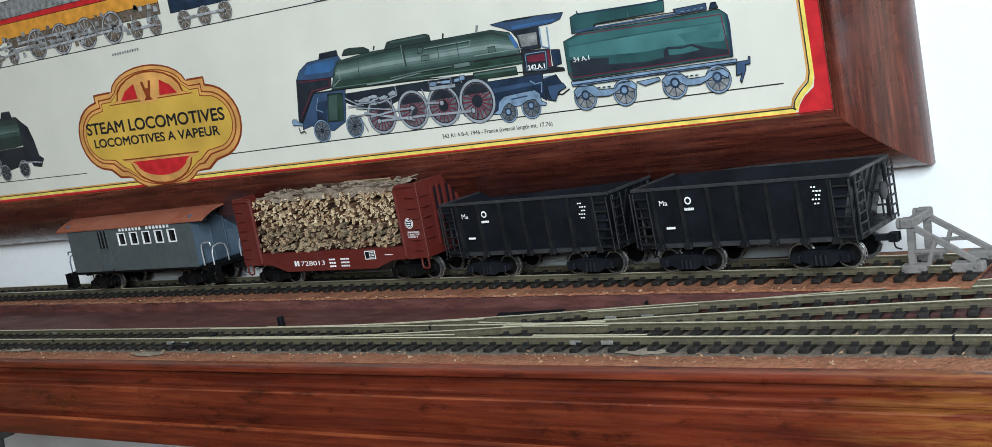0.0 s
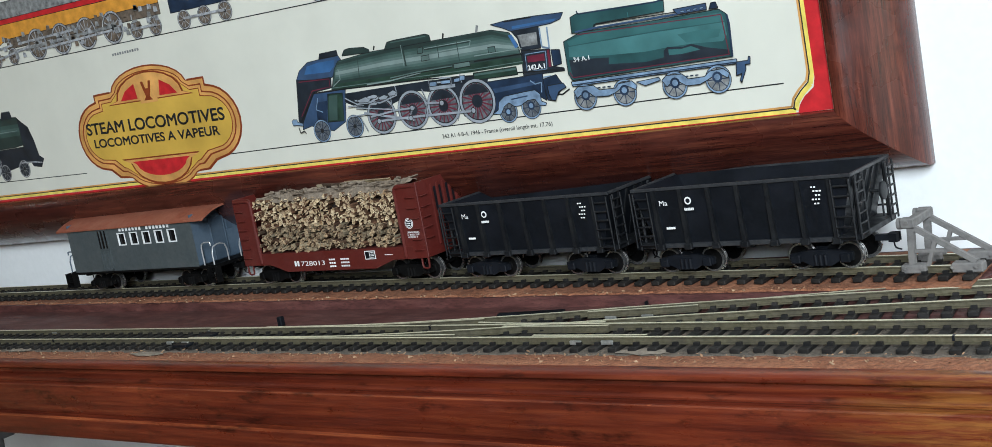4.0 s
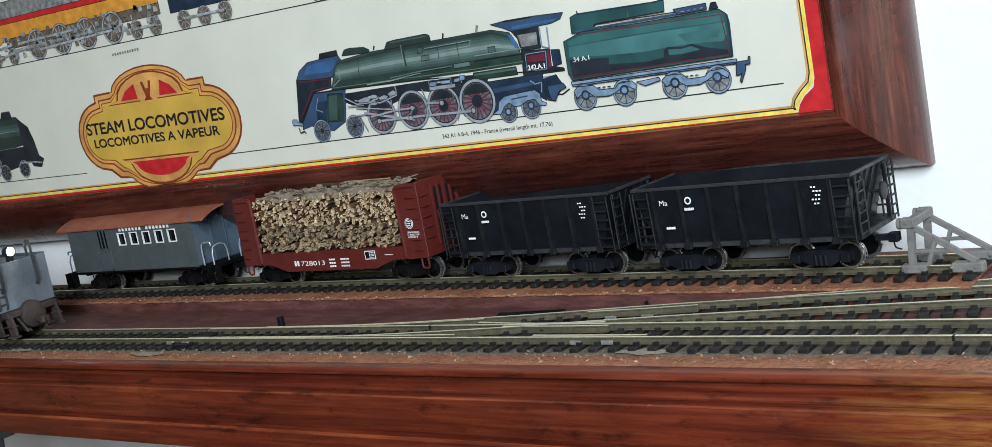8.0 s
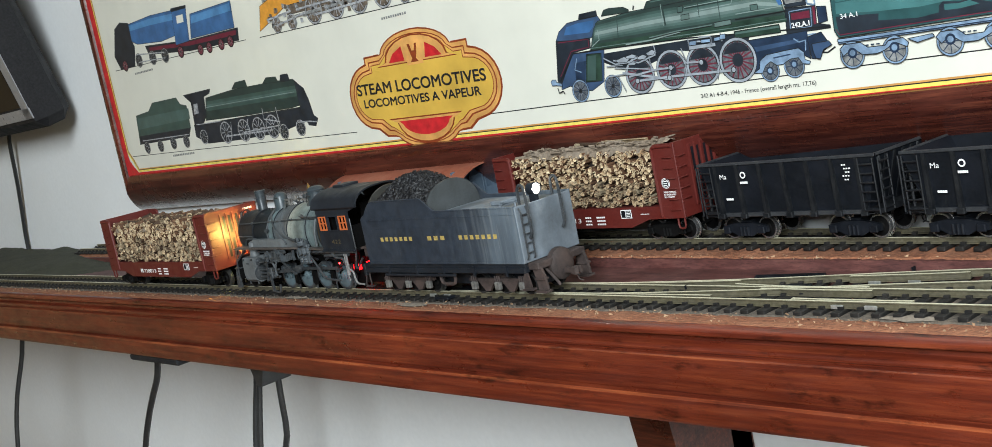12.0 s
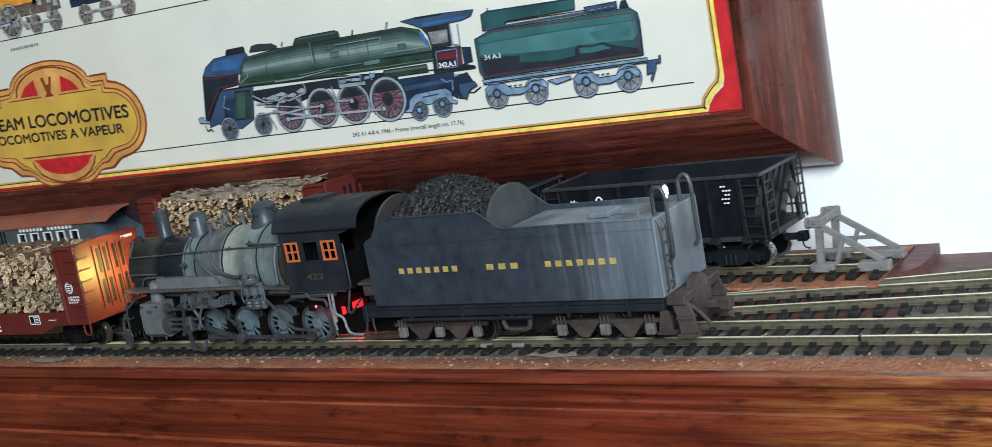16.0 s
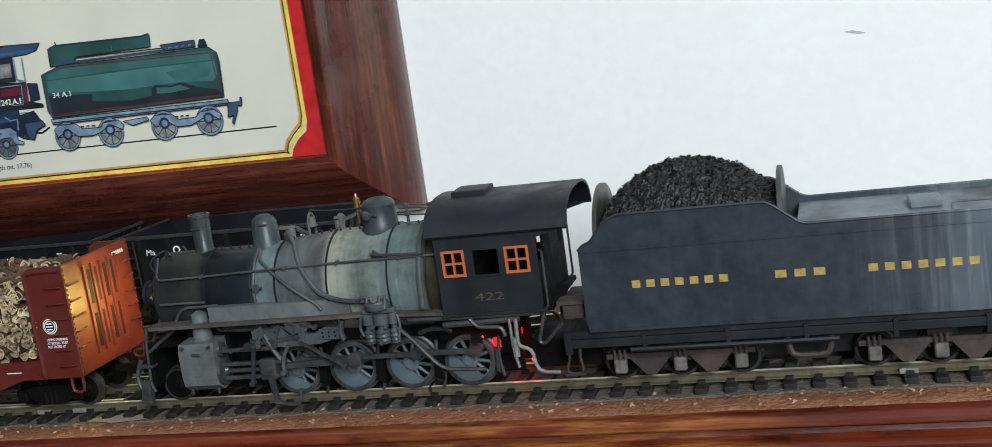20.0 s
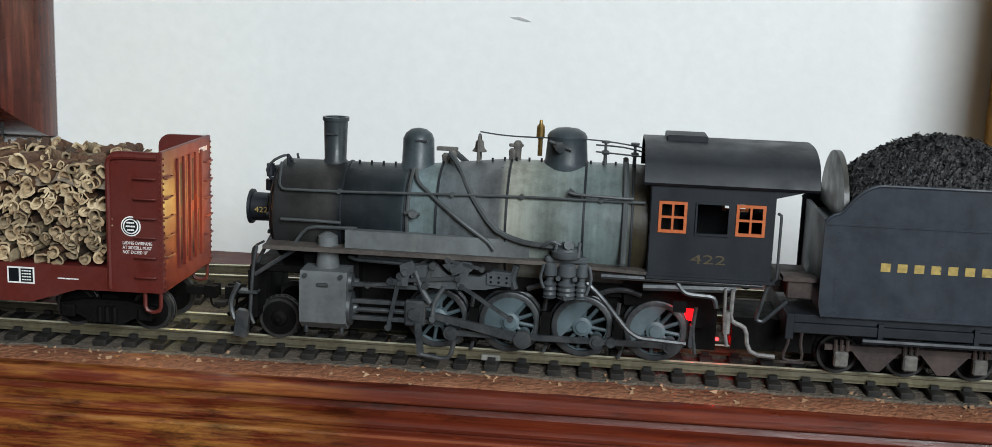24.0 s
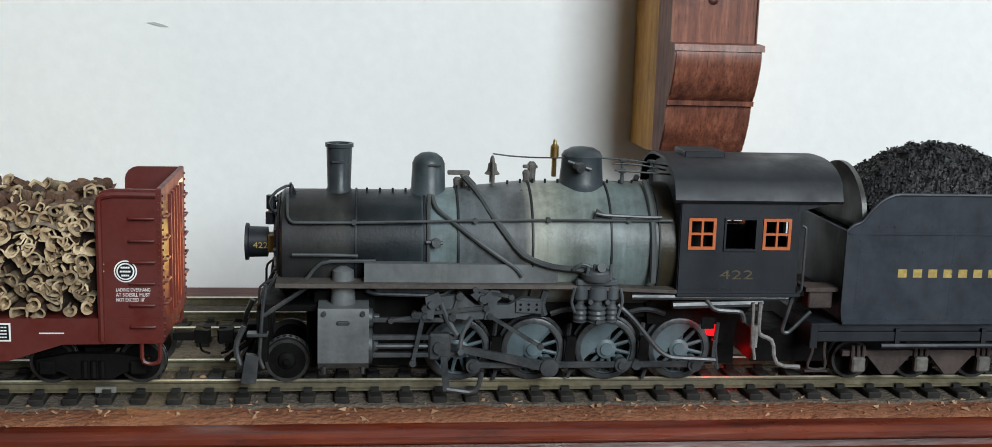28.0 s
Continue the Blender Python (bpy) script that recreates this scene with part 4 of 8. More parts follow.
    coupler(car, -0.5, 13.4, 1)
    coupler(car, L + 0.5, 13.4, -1)
    b = B()
    rod(b, (L * 0.55, -6, 13.5), (L * 0.55 + 9, -6, 13.5), 2.6, seg=12)
    box(b, L + 25, -25, -2, 2, 13.5, 20.4)
    part("underframe", b, SOOT, car)
    # the load
    stock, step = (LOGS, 1.0) if rolling else (THIN_LOGS, 0.7)
    x, row, count, rest = L + 16.5, 0, 0, B()
    z = 24.5 if rolling else 23.7
    top = 46.6 if rolling else 49.6
    while z < top:
        x = L + 15.6 + (2.0 if row % 2 else 0.2)
        while x < -14.8:
            k = g.randrange(len(stock))
            m = pose((x + g.uniform(-0.5, 0.5)) * MM, g.uniform(-1.1, 1.6) * MM, (z + g.uniform(-0.5, 0.5)) * MM, g.uniform(-6, 6), g.uniform(0, 360), g.uniform(-9, 9))
            count += 1
            if count <= 300:
                part("log", stock[k], None, car, at=m)
            else:
                old = set(rest.verts)
                rest.from_mesh(stock[k])
                for v in set(rest.verts) - old:
                    v.co = (m @ v.co) / MM
            x += (g.uniform(2.0, 2.9) if rolling else g.uniform(2.6, 3.6)) * step
        z += (2.15 if rolling else 2.7) * step
        row += 1
    if count > 300:
        me = mesh_of("stacked_log", rest, BARK[1], 50)
        me.materials.append(CUTEND)
        part("stacked_log", me, None, car, "upper rows of stacked bark logs", kind="stuff")
    # bark litter on top of the load
    b = B()
    nx, ny = 46, 14
    rows = []
    for i in range(nx + 1):
        rows.append([b.verts.new((L + 15.2 + (length - 29.6) * i / nx + g.uniform(-0.6, 0.6), -17.2 + 34.4 * j / ny + g.uniform(-0.5, 0.5),
                                  top + (-1.6 if rolling else 1.4) + 1.7 * noise.noise((i * 0.5 + seed, j * 0.42, 2)) + g.uniform(-0.9, 0.9) - (2.6 if j in (0, ny) else 0))) for j in range(ny + 1)])
    for p, q in zip(rows, rows[1:]):
        for j in range(ny):
            b.faces.new((p[j], q[j], q[j + 1]))
            b.faces.new((p[j], q[j + 1], p[j + 1]))
    for i in range(0 if rolling else 150):
        x, y = g.uniform(L + 17, -16), g.uniform(-16.5, 16.5)
        a, ln_, r_ = g.uniform(-0.5, 0.5), g.uniform(2, 7), g.uniform(0.4, 0.9)
        z = top + 2.2 + g.uniform(-0.4, 1.0)
        rod(b, (x, y, z), (x + ln_ * math.cos(a), y + ln_ * math.sin(a), z + g.uniform(-0.5, 0.8)), r_, r_ * 0.7, seg=5)
    part("bark_litter", mesh_of("bark_litter", b, LITTER, 20), LITTER, car, "rough grey-brown bark on top of the load", kind="stuff")
    if rolling:
        for i in range(170):
            m = pose(g.uniform(L + 17, -16.5) * MM, g.uniform(-16, 15) * MM, (top - 0.6 + g.uniform(-1.0, 2.2)) * MM, g.uniform(-30, 30), g.uniform(0, 360), g.uniform(-40, 40))
            part("bark_curl", stock[g.randrange(len(stock))], None, car, at=m @ Matrix.Diagonal((1, g.uniform(0.12, 0.2), 1, 1)))
    for i in range(0 if rolling else 5):
        k = g.randrange(len(stock))
        yaw = g.uniform(-8, 8) if rolling else g.uniform(70, 110)
        part("log", stock[k], None, car, at=pose((L + 36 + (length - 78) * (i + g.random()) / 5) * MM, g.uniform(-4, 4) * MM, (top + (1.2 if rolling else 2.4) + g.uniform(-0.9, 1.2)) * MM, g.uniform(-3, 3), g.uniform(0, 360), yaw))
    # dark block inside the load, colouring the gaps as shaded
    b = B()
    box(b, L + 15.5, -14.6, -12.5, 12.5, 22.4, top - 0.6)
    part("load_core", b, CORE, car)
    return car

# ---- locomotive (x = 0 at the third driving axle, boiler front towards -x) ----
RH = 4.7
PALEPIPE = paint("chalky_pipe", (0.12, 0.115, 0.11), (0.3, 0.29, 0.28), 0.6, 0.1, 900, 160, (0.05, 0.045, 0.04), 0.2)
loco = thing("steam_locomotive", "weathered black and grey eight-coupled steam locomotive with orange window frames", "locomotive")
CX, CZ = -1.0, 36.6


def boiler_top(x):
    return 49.3 if x < -44 else 49.3 + (x + 44) / 24 * 2.7 if x < -20 else 52.0


bm = B()
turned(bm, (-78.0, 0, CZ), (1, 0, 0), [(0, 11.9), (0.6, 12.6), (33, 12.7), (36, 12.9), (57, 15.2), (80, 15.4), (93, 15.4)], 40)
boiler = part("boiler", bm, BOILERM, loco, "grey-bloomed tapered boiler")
bm = B()
for x, r in ((-60.5, 12.75), (-44.6, 12.9), (-36.8, 13.75), (-19.6, 15.45), (-1, 15.5), (10.5, 15.5)):
    turned(bm, (x - 0.28, 0, CZ), (1, 0, 0), [(0, r - 0.05), (0.08, r + 0.2), (0.48, r + 0.2), (0.56, r - 0.05)], 40)
pieces("boiler_band", bm, CABM, loco)
bm = B()
turned(bm, (-78.2, 0, CZ), (-1, 0, 0), [(0, 11.8), (0.5, 11.4), (0.9, 9.6), (1.5, 6), (1.8, 1.2)], 32)
for k in range(14):
    a = k * 6.28318 / 14
    rod(bm, (-78.4, 10.6 * math.cos(a), CZ + 10.6 * math.sin(a)), (-79.4, 10.6 * math.cos(a), CZ + 10.6 * math.sin(a)), 0.55, seg=6)
part("smokebox_door", bm, CABM, loco)
bm = B()
turned(bm, (-64.6, 0, 47.8), (0, 0, 1), [(0, 4.2), (0.8, 3.5), (2.0, 2.75), (11.6, 3.05), (11.7, 3.35), (12.6, 3.35), (12.6, 2.6), (8, 2.3)], 24)
part("chimney", bm, DOMEM, loco)
bm = B()
turned(bm, (-43.4, 0, 46.5), (0, 0, 1), [(0, 6.2), (1.8, 5.0), (3.4, 4.1), (9.4, 3.9), (10.8, 3.3), (11.8, 1.9), (12.1, 0.4)], 26)
part("sand_dome", bm, DOMEM, loco)
bm = B()
turned(bm, (-6.2, 0, 49.0), (0, 0, 1), [(0, 8.0), (1.8, 6.4), (3.4, 5.3), (8.6, 4.9), (9.3, 5.0), (10.3, 4.4), (11.2, 2.8), (11.5, 0.5)], 28)
part("steam_dome", bm, DOMEM, loco)
bm = B()
rod(bm, (-12.9, 0.4, 53), (-12.9, 0.4, 57.6), 0.6, seg=8)
turned(bm, (-12.9, 0.4, 57.4), (0, 0, 1), [(0, 0.8), (0.3, 1.05), (3.0, 1.0), (3.6, 0.5), (4.6, 0.35)], 12)
part("whistle", bm, BRASS, loco, "brass whistle")
bm = B()
turned(bm, (-28.0, 0, 56.4), (0, 0, -1), [(0, 0.5), (0.5, 1.0), (2.0, 1.2), (2.9, 1.9), (3.0, 1.7)], 14)
pipe(bm, [(-28, -2.3, 51), (-28, -2.3, 56), (-28, 0, 58), (-28, 2.3, 56), (-28, 2.3, 51)], 0.4)
part("bell", bm, DUSTY, loco)
bm = B()
for x, h in ((-18.4, 57.0), (-19.6, 55.0), (-36.4, 53.0), (-34.6, 54.0)):
    turned(bm, (x, 0, boiler_top(x) - 1), (0, 0, 1), [(0, 1.2), (1.4, 0.9), (h - boiler_top(x), 1.1), (h - boiler_top(x) + 0.6, 0.6)], 10)
box(bm, -38.8, -33.4, -0.7, 0.7, 53.2, 54.2, 0.2)
box(bm, -20.6, -17.0, -0.6, 0.6, 55.0, 55.8, 0.2)
pieces("valve", bm, DUSTY, loco)
bm = B()
for i in range(22):
    x = -58 + i * 3.05
    if abs(x + 43) > 5 and abs(x + 28) > 3:
        rod(bm, (x, -1.6, boiler_top(x) - 0.6), (x, -1.6, boiler_top(x) + 0.7), 0.3, seg=6)
pieces("washout_plug", bm, CABM, loco)
# cords and valves along the top
bm = B()
pipe(bm, [(-28, 0, 58.4), (-24, 0, 57.9), (-18.8, 0, 57.6), (-12, -1.5, 57.8), (-2, -3, 58.2), (6, -2.4, 57.6), (15, -2, 56.2)], 0.2, 6)
pipe(bm, [(1, -4.6, 55.4), (8, -4.8, 55.0), (15, -5, 54.6)], 0.22, 6)
pipe(bm, [(1, -2.6, 56.8), (8, -2.6, 56.6), (14, -3.4, 55.4)], 0.22, 6)
pieces("bell_cord", bm, RODM, loco)
bm = B()
for x, z in ((3.4, 52.0), (10.6, 51.8)):
    turned(bm, (x, -2.4, z), (0, 0, 1), [(0, 0.5), (2.4, 0.45), (2.6, 0.95), (3.4, 0.95), (3.6, 0.4), (5.2, 0.35), (5.4, 1.1), (5.9, 1.1)], 10)
pieces("safety_valve", bm, CYLM, loco)
bm = B()
turned(bm, (-8.6, -4.6, 56.6), (0.5, -1, -0.2), [(0, 0.9), (1.6, 0.9), (1.8, 1.3), (2.6, 1.3), (2.8, 0.6)], 10)
rod(bm, (-10.4, -4.8, 57.4), (-4.8, -5.6, 55.6), 0.45, seg=8)
box(bm, -43.6, -40.6, -4.3, -3.7, 55.6, 56.1, 0.1)
box(bm, -66.4, -63.4, -3.4, -2.7, 56.0, 56.5, 0.1)
pieces("fitting", bm, RODM, loco)
# brackets and small gear on the near and far boiler flank
for s in (-1, 1):
    bm = B()
    pipe(bm, [(-5, s * 14.6, 46.6), (-3, s * 14.8, 46.2), (8, s * 14.8, 45.8), (10.6, s * 14.6, 45.8)], 0.42)
    prism(bm, [(-5.4, 44.6), (-1.4, 45.2), (-4.6, 47.6)], "y", *sorted((s * 13.0, s * 13.8)))
    pipe(bm, [(-58, s * 12.9, 27.6), (-56, s * 13.6, 27), (-40, s * 13.8, 26.6), (-38, s * 13.6, 28.6)], 0.5)
    box(bm, -56, -42, *sorted((s * 11.6, s * 13.2)), 26.4, 28.6, 0.3)
    turned(bm, (-42.6, s * 12.6, 39.2), (0.2, s, 0.1), [(0, 0.6), (1.6, 0.6), (1.8, 1.1), (2.4, 1.1)], 10)
    rod(bm, (-44.4, s * 14.0, 39.4), (-40.6, s * 14.2, 39.2), 0.45, seg=8)
    for x in (-27.5, 9.2):
        rod(bm, (x, s * 9.6, 4.9), (x + 1.2, s * 10.2, 9.4), 0.5, seg=6)
    pipe(bm, [(-9.6, s * 9.8, 16), (-10, s * 10.2, 11), (-8.6, s * 10.2, 7.6), (-9.4, s * 10, 5.4)], 0.5)
    pieces("bracket_rod", bm, RODM, loco)
# piping and handrails on both sides
for s in (-1, 1):
    def yb(z, x):
        r = 12.9 if x < -44 else 12.9 + min(1, (x + 44) / 24) * 2.5
        return s * (math.sqrt(max(0.5, r * r - (z - CZ) ** 2)) + 0.9)
    bm = B()
    pipe(bm, [(-76.4, yb(47, -76) * 0.9, 49.4), (-76.2, yb(44.4, -76) * 0.97, 44.4), (-75.2, yb(43.3, -75), 43.3), (-60, yb(43.4, -60), 43.4), (-40, yb(44.0, -40), 44.0), (-20, yb(44.8, -20), 44.8), (13.5, yb(44.9, 0), 44.9)], 0.34)
    for x, z in ((-61, 43.4), (-33, 44.2), (-16, 44.8), (3, 44.9)):
        rod(bm, (x, yb(z, x) * 0.9, z), (x, yb(z, x) + s * 0.4, z), 0.6, seg=8)
    part("handrail", bm, CYLM, loco)
    bm = B()
    pipe(bm, [(-42.8, yb(48, -42) * 0.85, 49.0), (-42.2, yb(46.6, -42), 46.6), (-36, yb(42.2, -36), 42.2), (-29.5, yb(37.6, -29), 37.6), (-23.4, yb(33.6, -23), 33.6), (-22, s * 16.0, 31.8)], 0.5)
    pipe(bm, [(-35, s * 3, 53), (-32, yb(50, -32), 50), (-28, yb(44, -28), 44), (-22, yb(37, -22), 36.5), (-15, s * 16.2, 34.0), (-8, s * 16.2, 33.6), (-4, s * 16.4, 32.6)], 0.75)
    pipe(bm, [(8.6, s * 4, 52.6), (8.8, yb(48, 8), 48.5), (8.8, yb(40, 8), 40), (8.8, s * 16.4, 30.5)], 0.75)
    pipe(bm, [(-43.4, yb(48, -43) * 0.85, 49.2), (-43.8, yb(46, -43), 46), (-43.8, yb(38, -43), 38), (-43.8, s * 12.6, 31)], 0.5)
    pipe(bm, [(-75, yb(36, -75), 36.2), (-66, yb(36.2, -66), 36.2), (-60, yb(36.2, -60), 36.0)], 0.4)
    pipe(bm, [(-72, s * 12.2, 29.8), (-68.6, yb(33, -68), 34.6), (-56, yb(35, -56), 34.8)], 0.45)
    pieces("pipe", bm, CYLM, loco)
    bm = B()
    prism(bm, [(-78.6, 29.2), (-78.6, 30.2), (-10, 30.0), (14.6, 28.9), (14.6, 28.1), (-10, 29.1)], "y", *sorted((s * 9, s * 17.2)))
    part("running_board", bm, BOARDM, loco, "thin dusty running board")
    bm = B()
    prism(bm, [(-58.6, 30.2), (-13.6, 30.1), (-13.6, 34.4), (-58.6, 34.6)], "y", *sorted((s * 12.4, s * 15.4)))
    part("air_tank_cover", bm, JACKET, loco, "chalky grey cover on the running board")
    # cylinder and valve chest
    bm = B()
    prism(bm, [(s * 10.5, 10.4), (s * 15.8, 9.8), (s * 18.4, 11.8), (s * 18.9, 15), (s * 18.8, 21.5), (s * 18.0, 24.6), (s * 10.5, 24.8)], "x", -69.0, -57.4)
    cylinder = part("cylinder", bm, JACKET, loco, "grey boxy cylinder jacket")
    bm = B()
    for x in (-67.6, -58.8):
        rod(bm, (x, s * 18.4, 23.6), (x, s * 19.2, 23.6), 0.55, seg=8)
        rod(bm, (x, s * 17.0, 8.9), (x, s * 17.0, 10.6), 0.5, seg=8)
    box(bm, -64.8, -61.8, *sorted((s * 18.7, s * 19.1)), 20.9, 21.9, 0.3)
    turned(bm, (-57.4, s * 14.6, 15.0), (1, 0, 0), [(0, 4.4), (0.8, 4.2), (1.3, 1.6), (2.2, 1.2)], 18)
    turned(bm, (-57.4, s * 14.6, 21.6), (1, 0, 0), [(0, 2.4), (0.8, 2.2), (1.3, 1.0), (2.4, 0.9)], 14)
    part("cylinder_cover", bm, RODM, cylinder)
    bm = B()
    turned(bm, (-63.4, s * 12.6, 24.4), (0, 0, 1), [(0, 3.0), (5.0, 2.6), (8.0, 2.5), (9.0, 0.8)], 16)
    part("steam_pipe", bm, JACKET, loco)
    # guide bars, valve gear frame
    bm = B()
    for z in (13.0, 17.2, 21.4):
        box(bm, -57, -36 if z < 20 else -40, *sorted((s * 15.0, s * 16.4)), z - 0.55, z + 0.55, 0.15)
    pieces("guide_bar", bm, RODM, loco)
    bm = B()
    prism(bm, [(-43, 26.8), (-41, 22.2), (-35, 21.6), (-24, 22.0), (-18, 23.4), (-17.4, 26.6), (-22, 26.8), (-25, 25.2), (-33, 25.2), (-36, 27.6)], "y", *sorted((s * 14.6, s * 16.6)))
    for x in (-31, -28):
        rod(bm, (x, s * 14.6, 27.4), (x, s * 17.0, 27.4), 1.2, seg=10)
    prism(bm, [(-30.8, 21.8), (-28.6, 21.8), (-27.4, 28.6), (-29.4, 28.8)], "y", *sorted((s * 15.4, s * 17.2)))
    pipe(bm, [(-41, s * 16.8, 26), (-39, s * 16.8, 21), (-37, s * 16.8, 18)], 0.7)
    pipe(bm, [(-16.4, s * 16, 28.4), (-17.4, s * 16, 25), (-16.6, s * 16, 22.6)], 0.9)
    part("valve_gear_frame", bm, LINKM, loco)
    bm = B()
    prism(bm, [(-23.4, 23.6), (-17.6, 23.2), (-17.4, 26.0), (-23.4, 26.4)], "y", *sorted((s * 16.7, s * 17.2)))
    hanger = part("hanger_plate", bm, LINKM, loco, "pale drilled hanger plate")
    bm = B()
    for i in range(3):
        for k in range(2):
            rod(bm, (-22.4 + i * 1.9, s * 17.2, 24.2 + k * 1.2), (-22.4 + i * 1.9, s * 17.26, 24.2 + k * 1.2), 0.32, seg=8)
    pieces("bolt_hole", bm, SOOT, hanger)
    bm = B()
    prism(bm, [(-44.6, 27.2), (-41.6, 28.4), (-40.4, 26.2), (-42.2, 24.6), (-42.6, 22.0), (-44.0, 22.0)], "y", *sorted((s * 16.8, s * 17.6)))
    prism(bm, [(-34.2, 27.8), (-32.6, 28.6), (-31.4, 27.2), (-29.6, 28.8), (-28.8, 26.4), (-31.6, 25.4)], "y", *sorted((s * 17.0, s * 17.7)))
    pipe(bm, [(-33.6, s * 17.4, 22.4), (-36.0, s * 17.6, 18.6), (-36.4, s * 17.6, 14.0)], 0.55)
    for x, z in ((-43.2, 25.6), (-31.4, 27.0), (-36.2, 14.4)):
        rod(bm, (x, s * 17.2, z), (x, s * 18.7, z), 0.8, seg=10)
    pieces("valve_lever", bm, LINKM, loco)
    # levers, links and hangers of the valve gear, brake hangers between the wheels
    bm = B()
    for a, c, w in (((-44.6, 24.4), (-47.2, 11.4), 1.0), ((-47.0, 23.0), (-30.4, 24.6), 0.9), ((-29.4, 22.6), (-17.4, 15.2), 0.9), ((-36.6, 27.4), (-38.2, 22.4), 1.1), ((-33, 29), (-24.6, 27.2), 0.8), ((-52.4, 21.6), (-44.6, 22.6), 0.8)):
        d = Vector((c[0] - a[0], c[1] - a[1])).normalized() * w / 2
        prism(bm, [(a[0] - d.y, a[1] + d.x), (c[0] - d.y, c[1] + d.x), (c[0] + d.y, c[1] - d.x), (a[0] + d.y, a[1] - d.x)], "y", *sorted((s * 16.5, s * 17.3)))
        for q in (a, c):
            rod(bm, (q[0], s * 16.2, q[1]), (q[0], s * 17.8, q[1]), w * 0.85, seg=10)
    pieces("valve_link", bm, RODM, loco)
    bm = B()
    for x in (-27.2, -9.2, 8.8, 27.4):
        pipe(bm, [(x, s * 9.8, 19), (x - 0.6, s * 10, 13), (x + 0.4, s * 10, 7.4)], 0.55, 6)
        prism(bm, [(x - 1.4, 9.4), (x - 0.5, 8.4), (x - 0.4, 15), (x - 1.2, 14.6)], "y", *sorted((s * 8.8, s * 10.8)))
    for x in (-27, -9, 9):
        pipe(bm, [(x - 5, s * 9.6, 21.2), (x - 2.4, s * 9.9, 22.2), (x, s * 10, 22.5), (x + 2.4, s * 9.9, 22.2), (x + 5, s * 9.6, 21.2)], 0.7, 6)
    pieces("brake_hanger", bm, RODM, loco)
    # air pump and its piping
    bm = B()
    for x, r in ((-8.2, 1.7), (-4.2, 2.3), (-0.6, 1.5)):
        turned(bm, (x, s * 16.2, 20.8), (0, 0, 1), [(0, r * 0.6), (0.4, r)] + [(0.6 + 0.62 * k, r * (1.0 if k % 2 else 0.86)) for k in range(6)] + [(4.6, r * 0.55), (5.6, r * 0.55), (5.9, r), (8.6, r), (9.2, r * 0.6)], 14)
    box(bm, -9.6, 0.4, *sorted((s * 15.0, s * 17.6)), 29.8, 31.4, 0.4)
    turned(bm, (-4.6, s * 16.4, 31.2), (0, 0, 1), [(0, 3.4), (0.5, 3.7), (1.6, 3.7), (1.8, 3.2), (2.4, 3.0), (2.6, 1.0)], 18)
    for x in (-7.2, -5.6, -3.4, -1.8):
        rod(bm, (x, s * 18.2, 31.6), (x + 0.3, s * 17.6, 35.2), 0.6, 0.4, seg=8)
    turned(bm, (-4.4, s * 18.0, 34.2), (0.2, s, 0.4), [(0, 0.6), (1.0, 0.6), (1.1, 1.1), (1.7, 1.1)], 10)
    pipe(bm, [(-10.4, s * 17.2, 33.6), (-8.4, s * 17.8, 35.4), (-6, s * 17.6, 34.4)], 0.45)
    pipe(bm, [(-9.8, s * 17.2, 29.4), (-10.6, s * 17.4, 26), (-9.6, s * 17.4, 23.6)], 0.4)
    pipe(bm, [(1.0, s * 17.2, 29.4), (1.8, s * 17.4, 26.4), (0.6, s * 17.4, 22.4)], 0.4)
    for x, z in ((-6.2, 26.4), (-2.2, 26.4), (-4.2, 21.6)):
        rod(bm, (x, s * 17.8, z), (x, s * 19.0, z), 0.6, seg=8)
    part("air_pump", bm, LINKM, loco, "ribbed blue-grey air pump")
    bm = B()
    pipe(bm, [(0.6, s * 17, 25.4), (4, s * 17.4, 22.5), (11, s * 17.4, 14.2), (13.6, s * 17.4, 12.6), (25, s * 17.0, 11.8)], 0.6)
    pipe(bm, [(4, s * 16.6, 27.2), (42, s * 16.6, 27.0)], 0.7)
    pipe(bm, [(14, s * 16.2, 25.0), (36, s * 16.2, 25.6)], 0.9)
    pipe(bm, [(22, s * 16.6, 26.5), (24, s * 16.8, 24.0), (31, s * 16.8, 23.6), (31.6, s * 16.8, 21)], 0.6)
    pieces("cab_pipe", bm, RODM, loco)
    bm = B()
    pipe(bm, [(33.4, s * 17.2, 26), (33.6, s * 17.4, 17.5), (34.6, s * 17.4, 12)], 0.42)
    pipe(bm, [(35.2, s * 17.2, 26), (35.0, s * 17.4, 18), (38.8, s * 17.4, 17), (39.6, s * 17.4, 10.4), (46, s * 17.2, 10)], 0.55)
    rod(bm, (34.2, s * 17, 20.5), (34.2, s * 17, 15), 1.1, 0.9, seg=8)
    pieces("injector_pipe", bm, PALEPIPE, loco, "pale injector pipe")
# smokebox front fittings
bm = B()
turned(bm, (-79.2, 0, 36.4), (-1, 0, 0), [(0, 2.0), (2, 2.0), (2.1, 3.6), (6.4, 3.7), (6.6, 4.4), (7.3, 4.5), (7.4, 3.9), (6.0, 3.4)], 22)
headlight = part("headlight", bm, CABM, loco, "black drum headlight")
bm = B()
turned(bm, (-85.3, 0, 36.4), (-1, 0, 0), [(0, 3.3), (0.4, 3.3)], 20)
part("headlight_glass", bm, LAMP_WARM, headlight, "lit warm headlight lens")
bm = B()
for y in (-1.9, 1.9):
    box(bm, -81.4, -79.4, y - 0.5, y + 0.5, 34.2, 38.4, 0.15)
pieces("lamp_bracket", bm, BRASS, headlight, "brass lamp bracket")
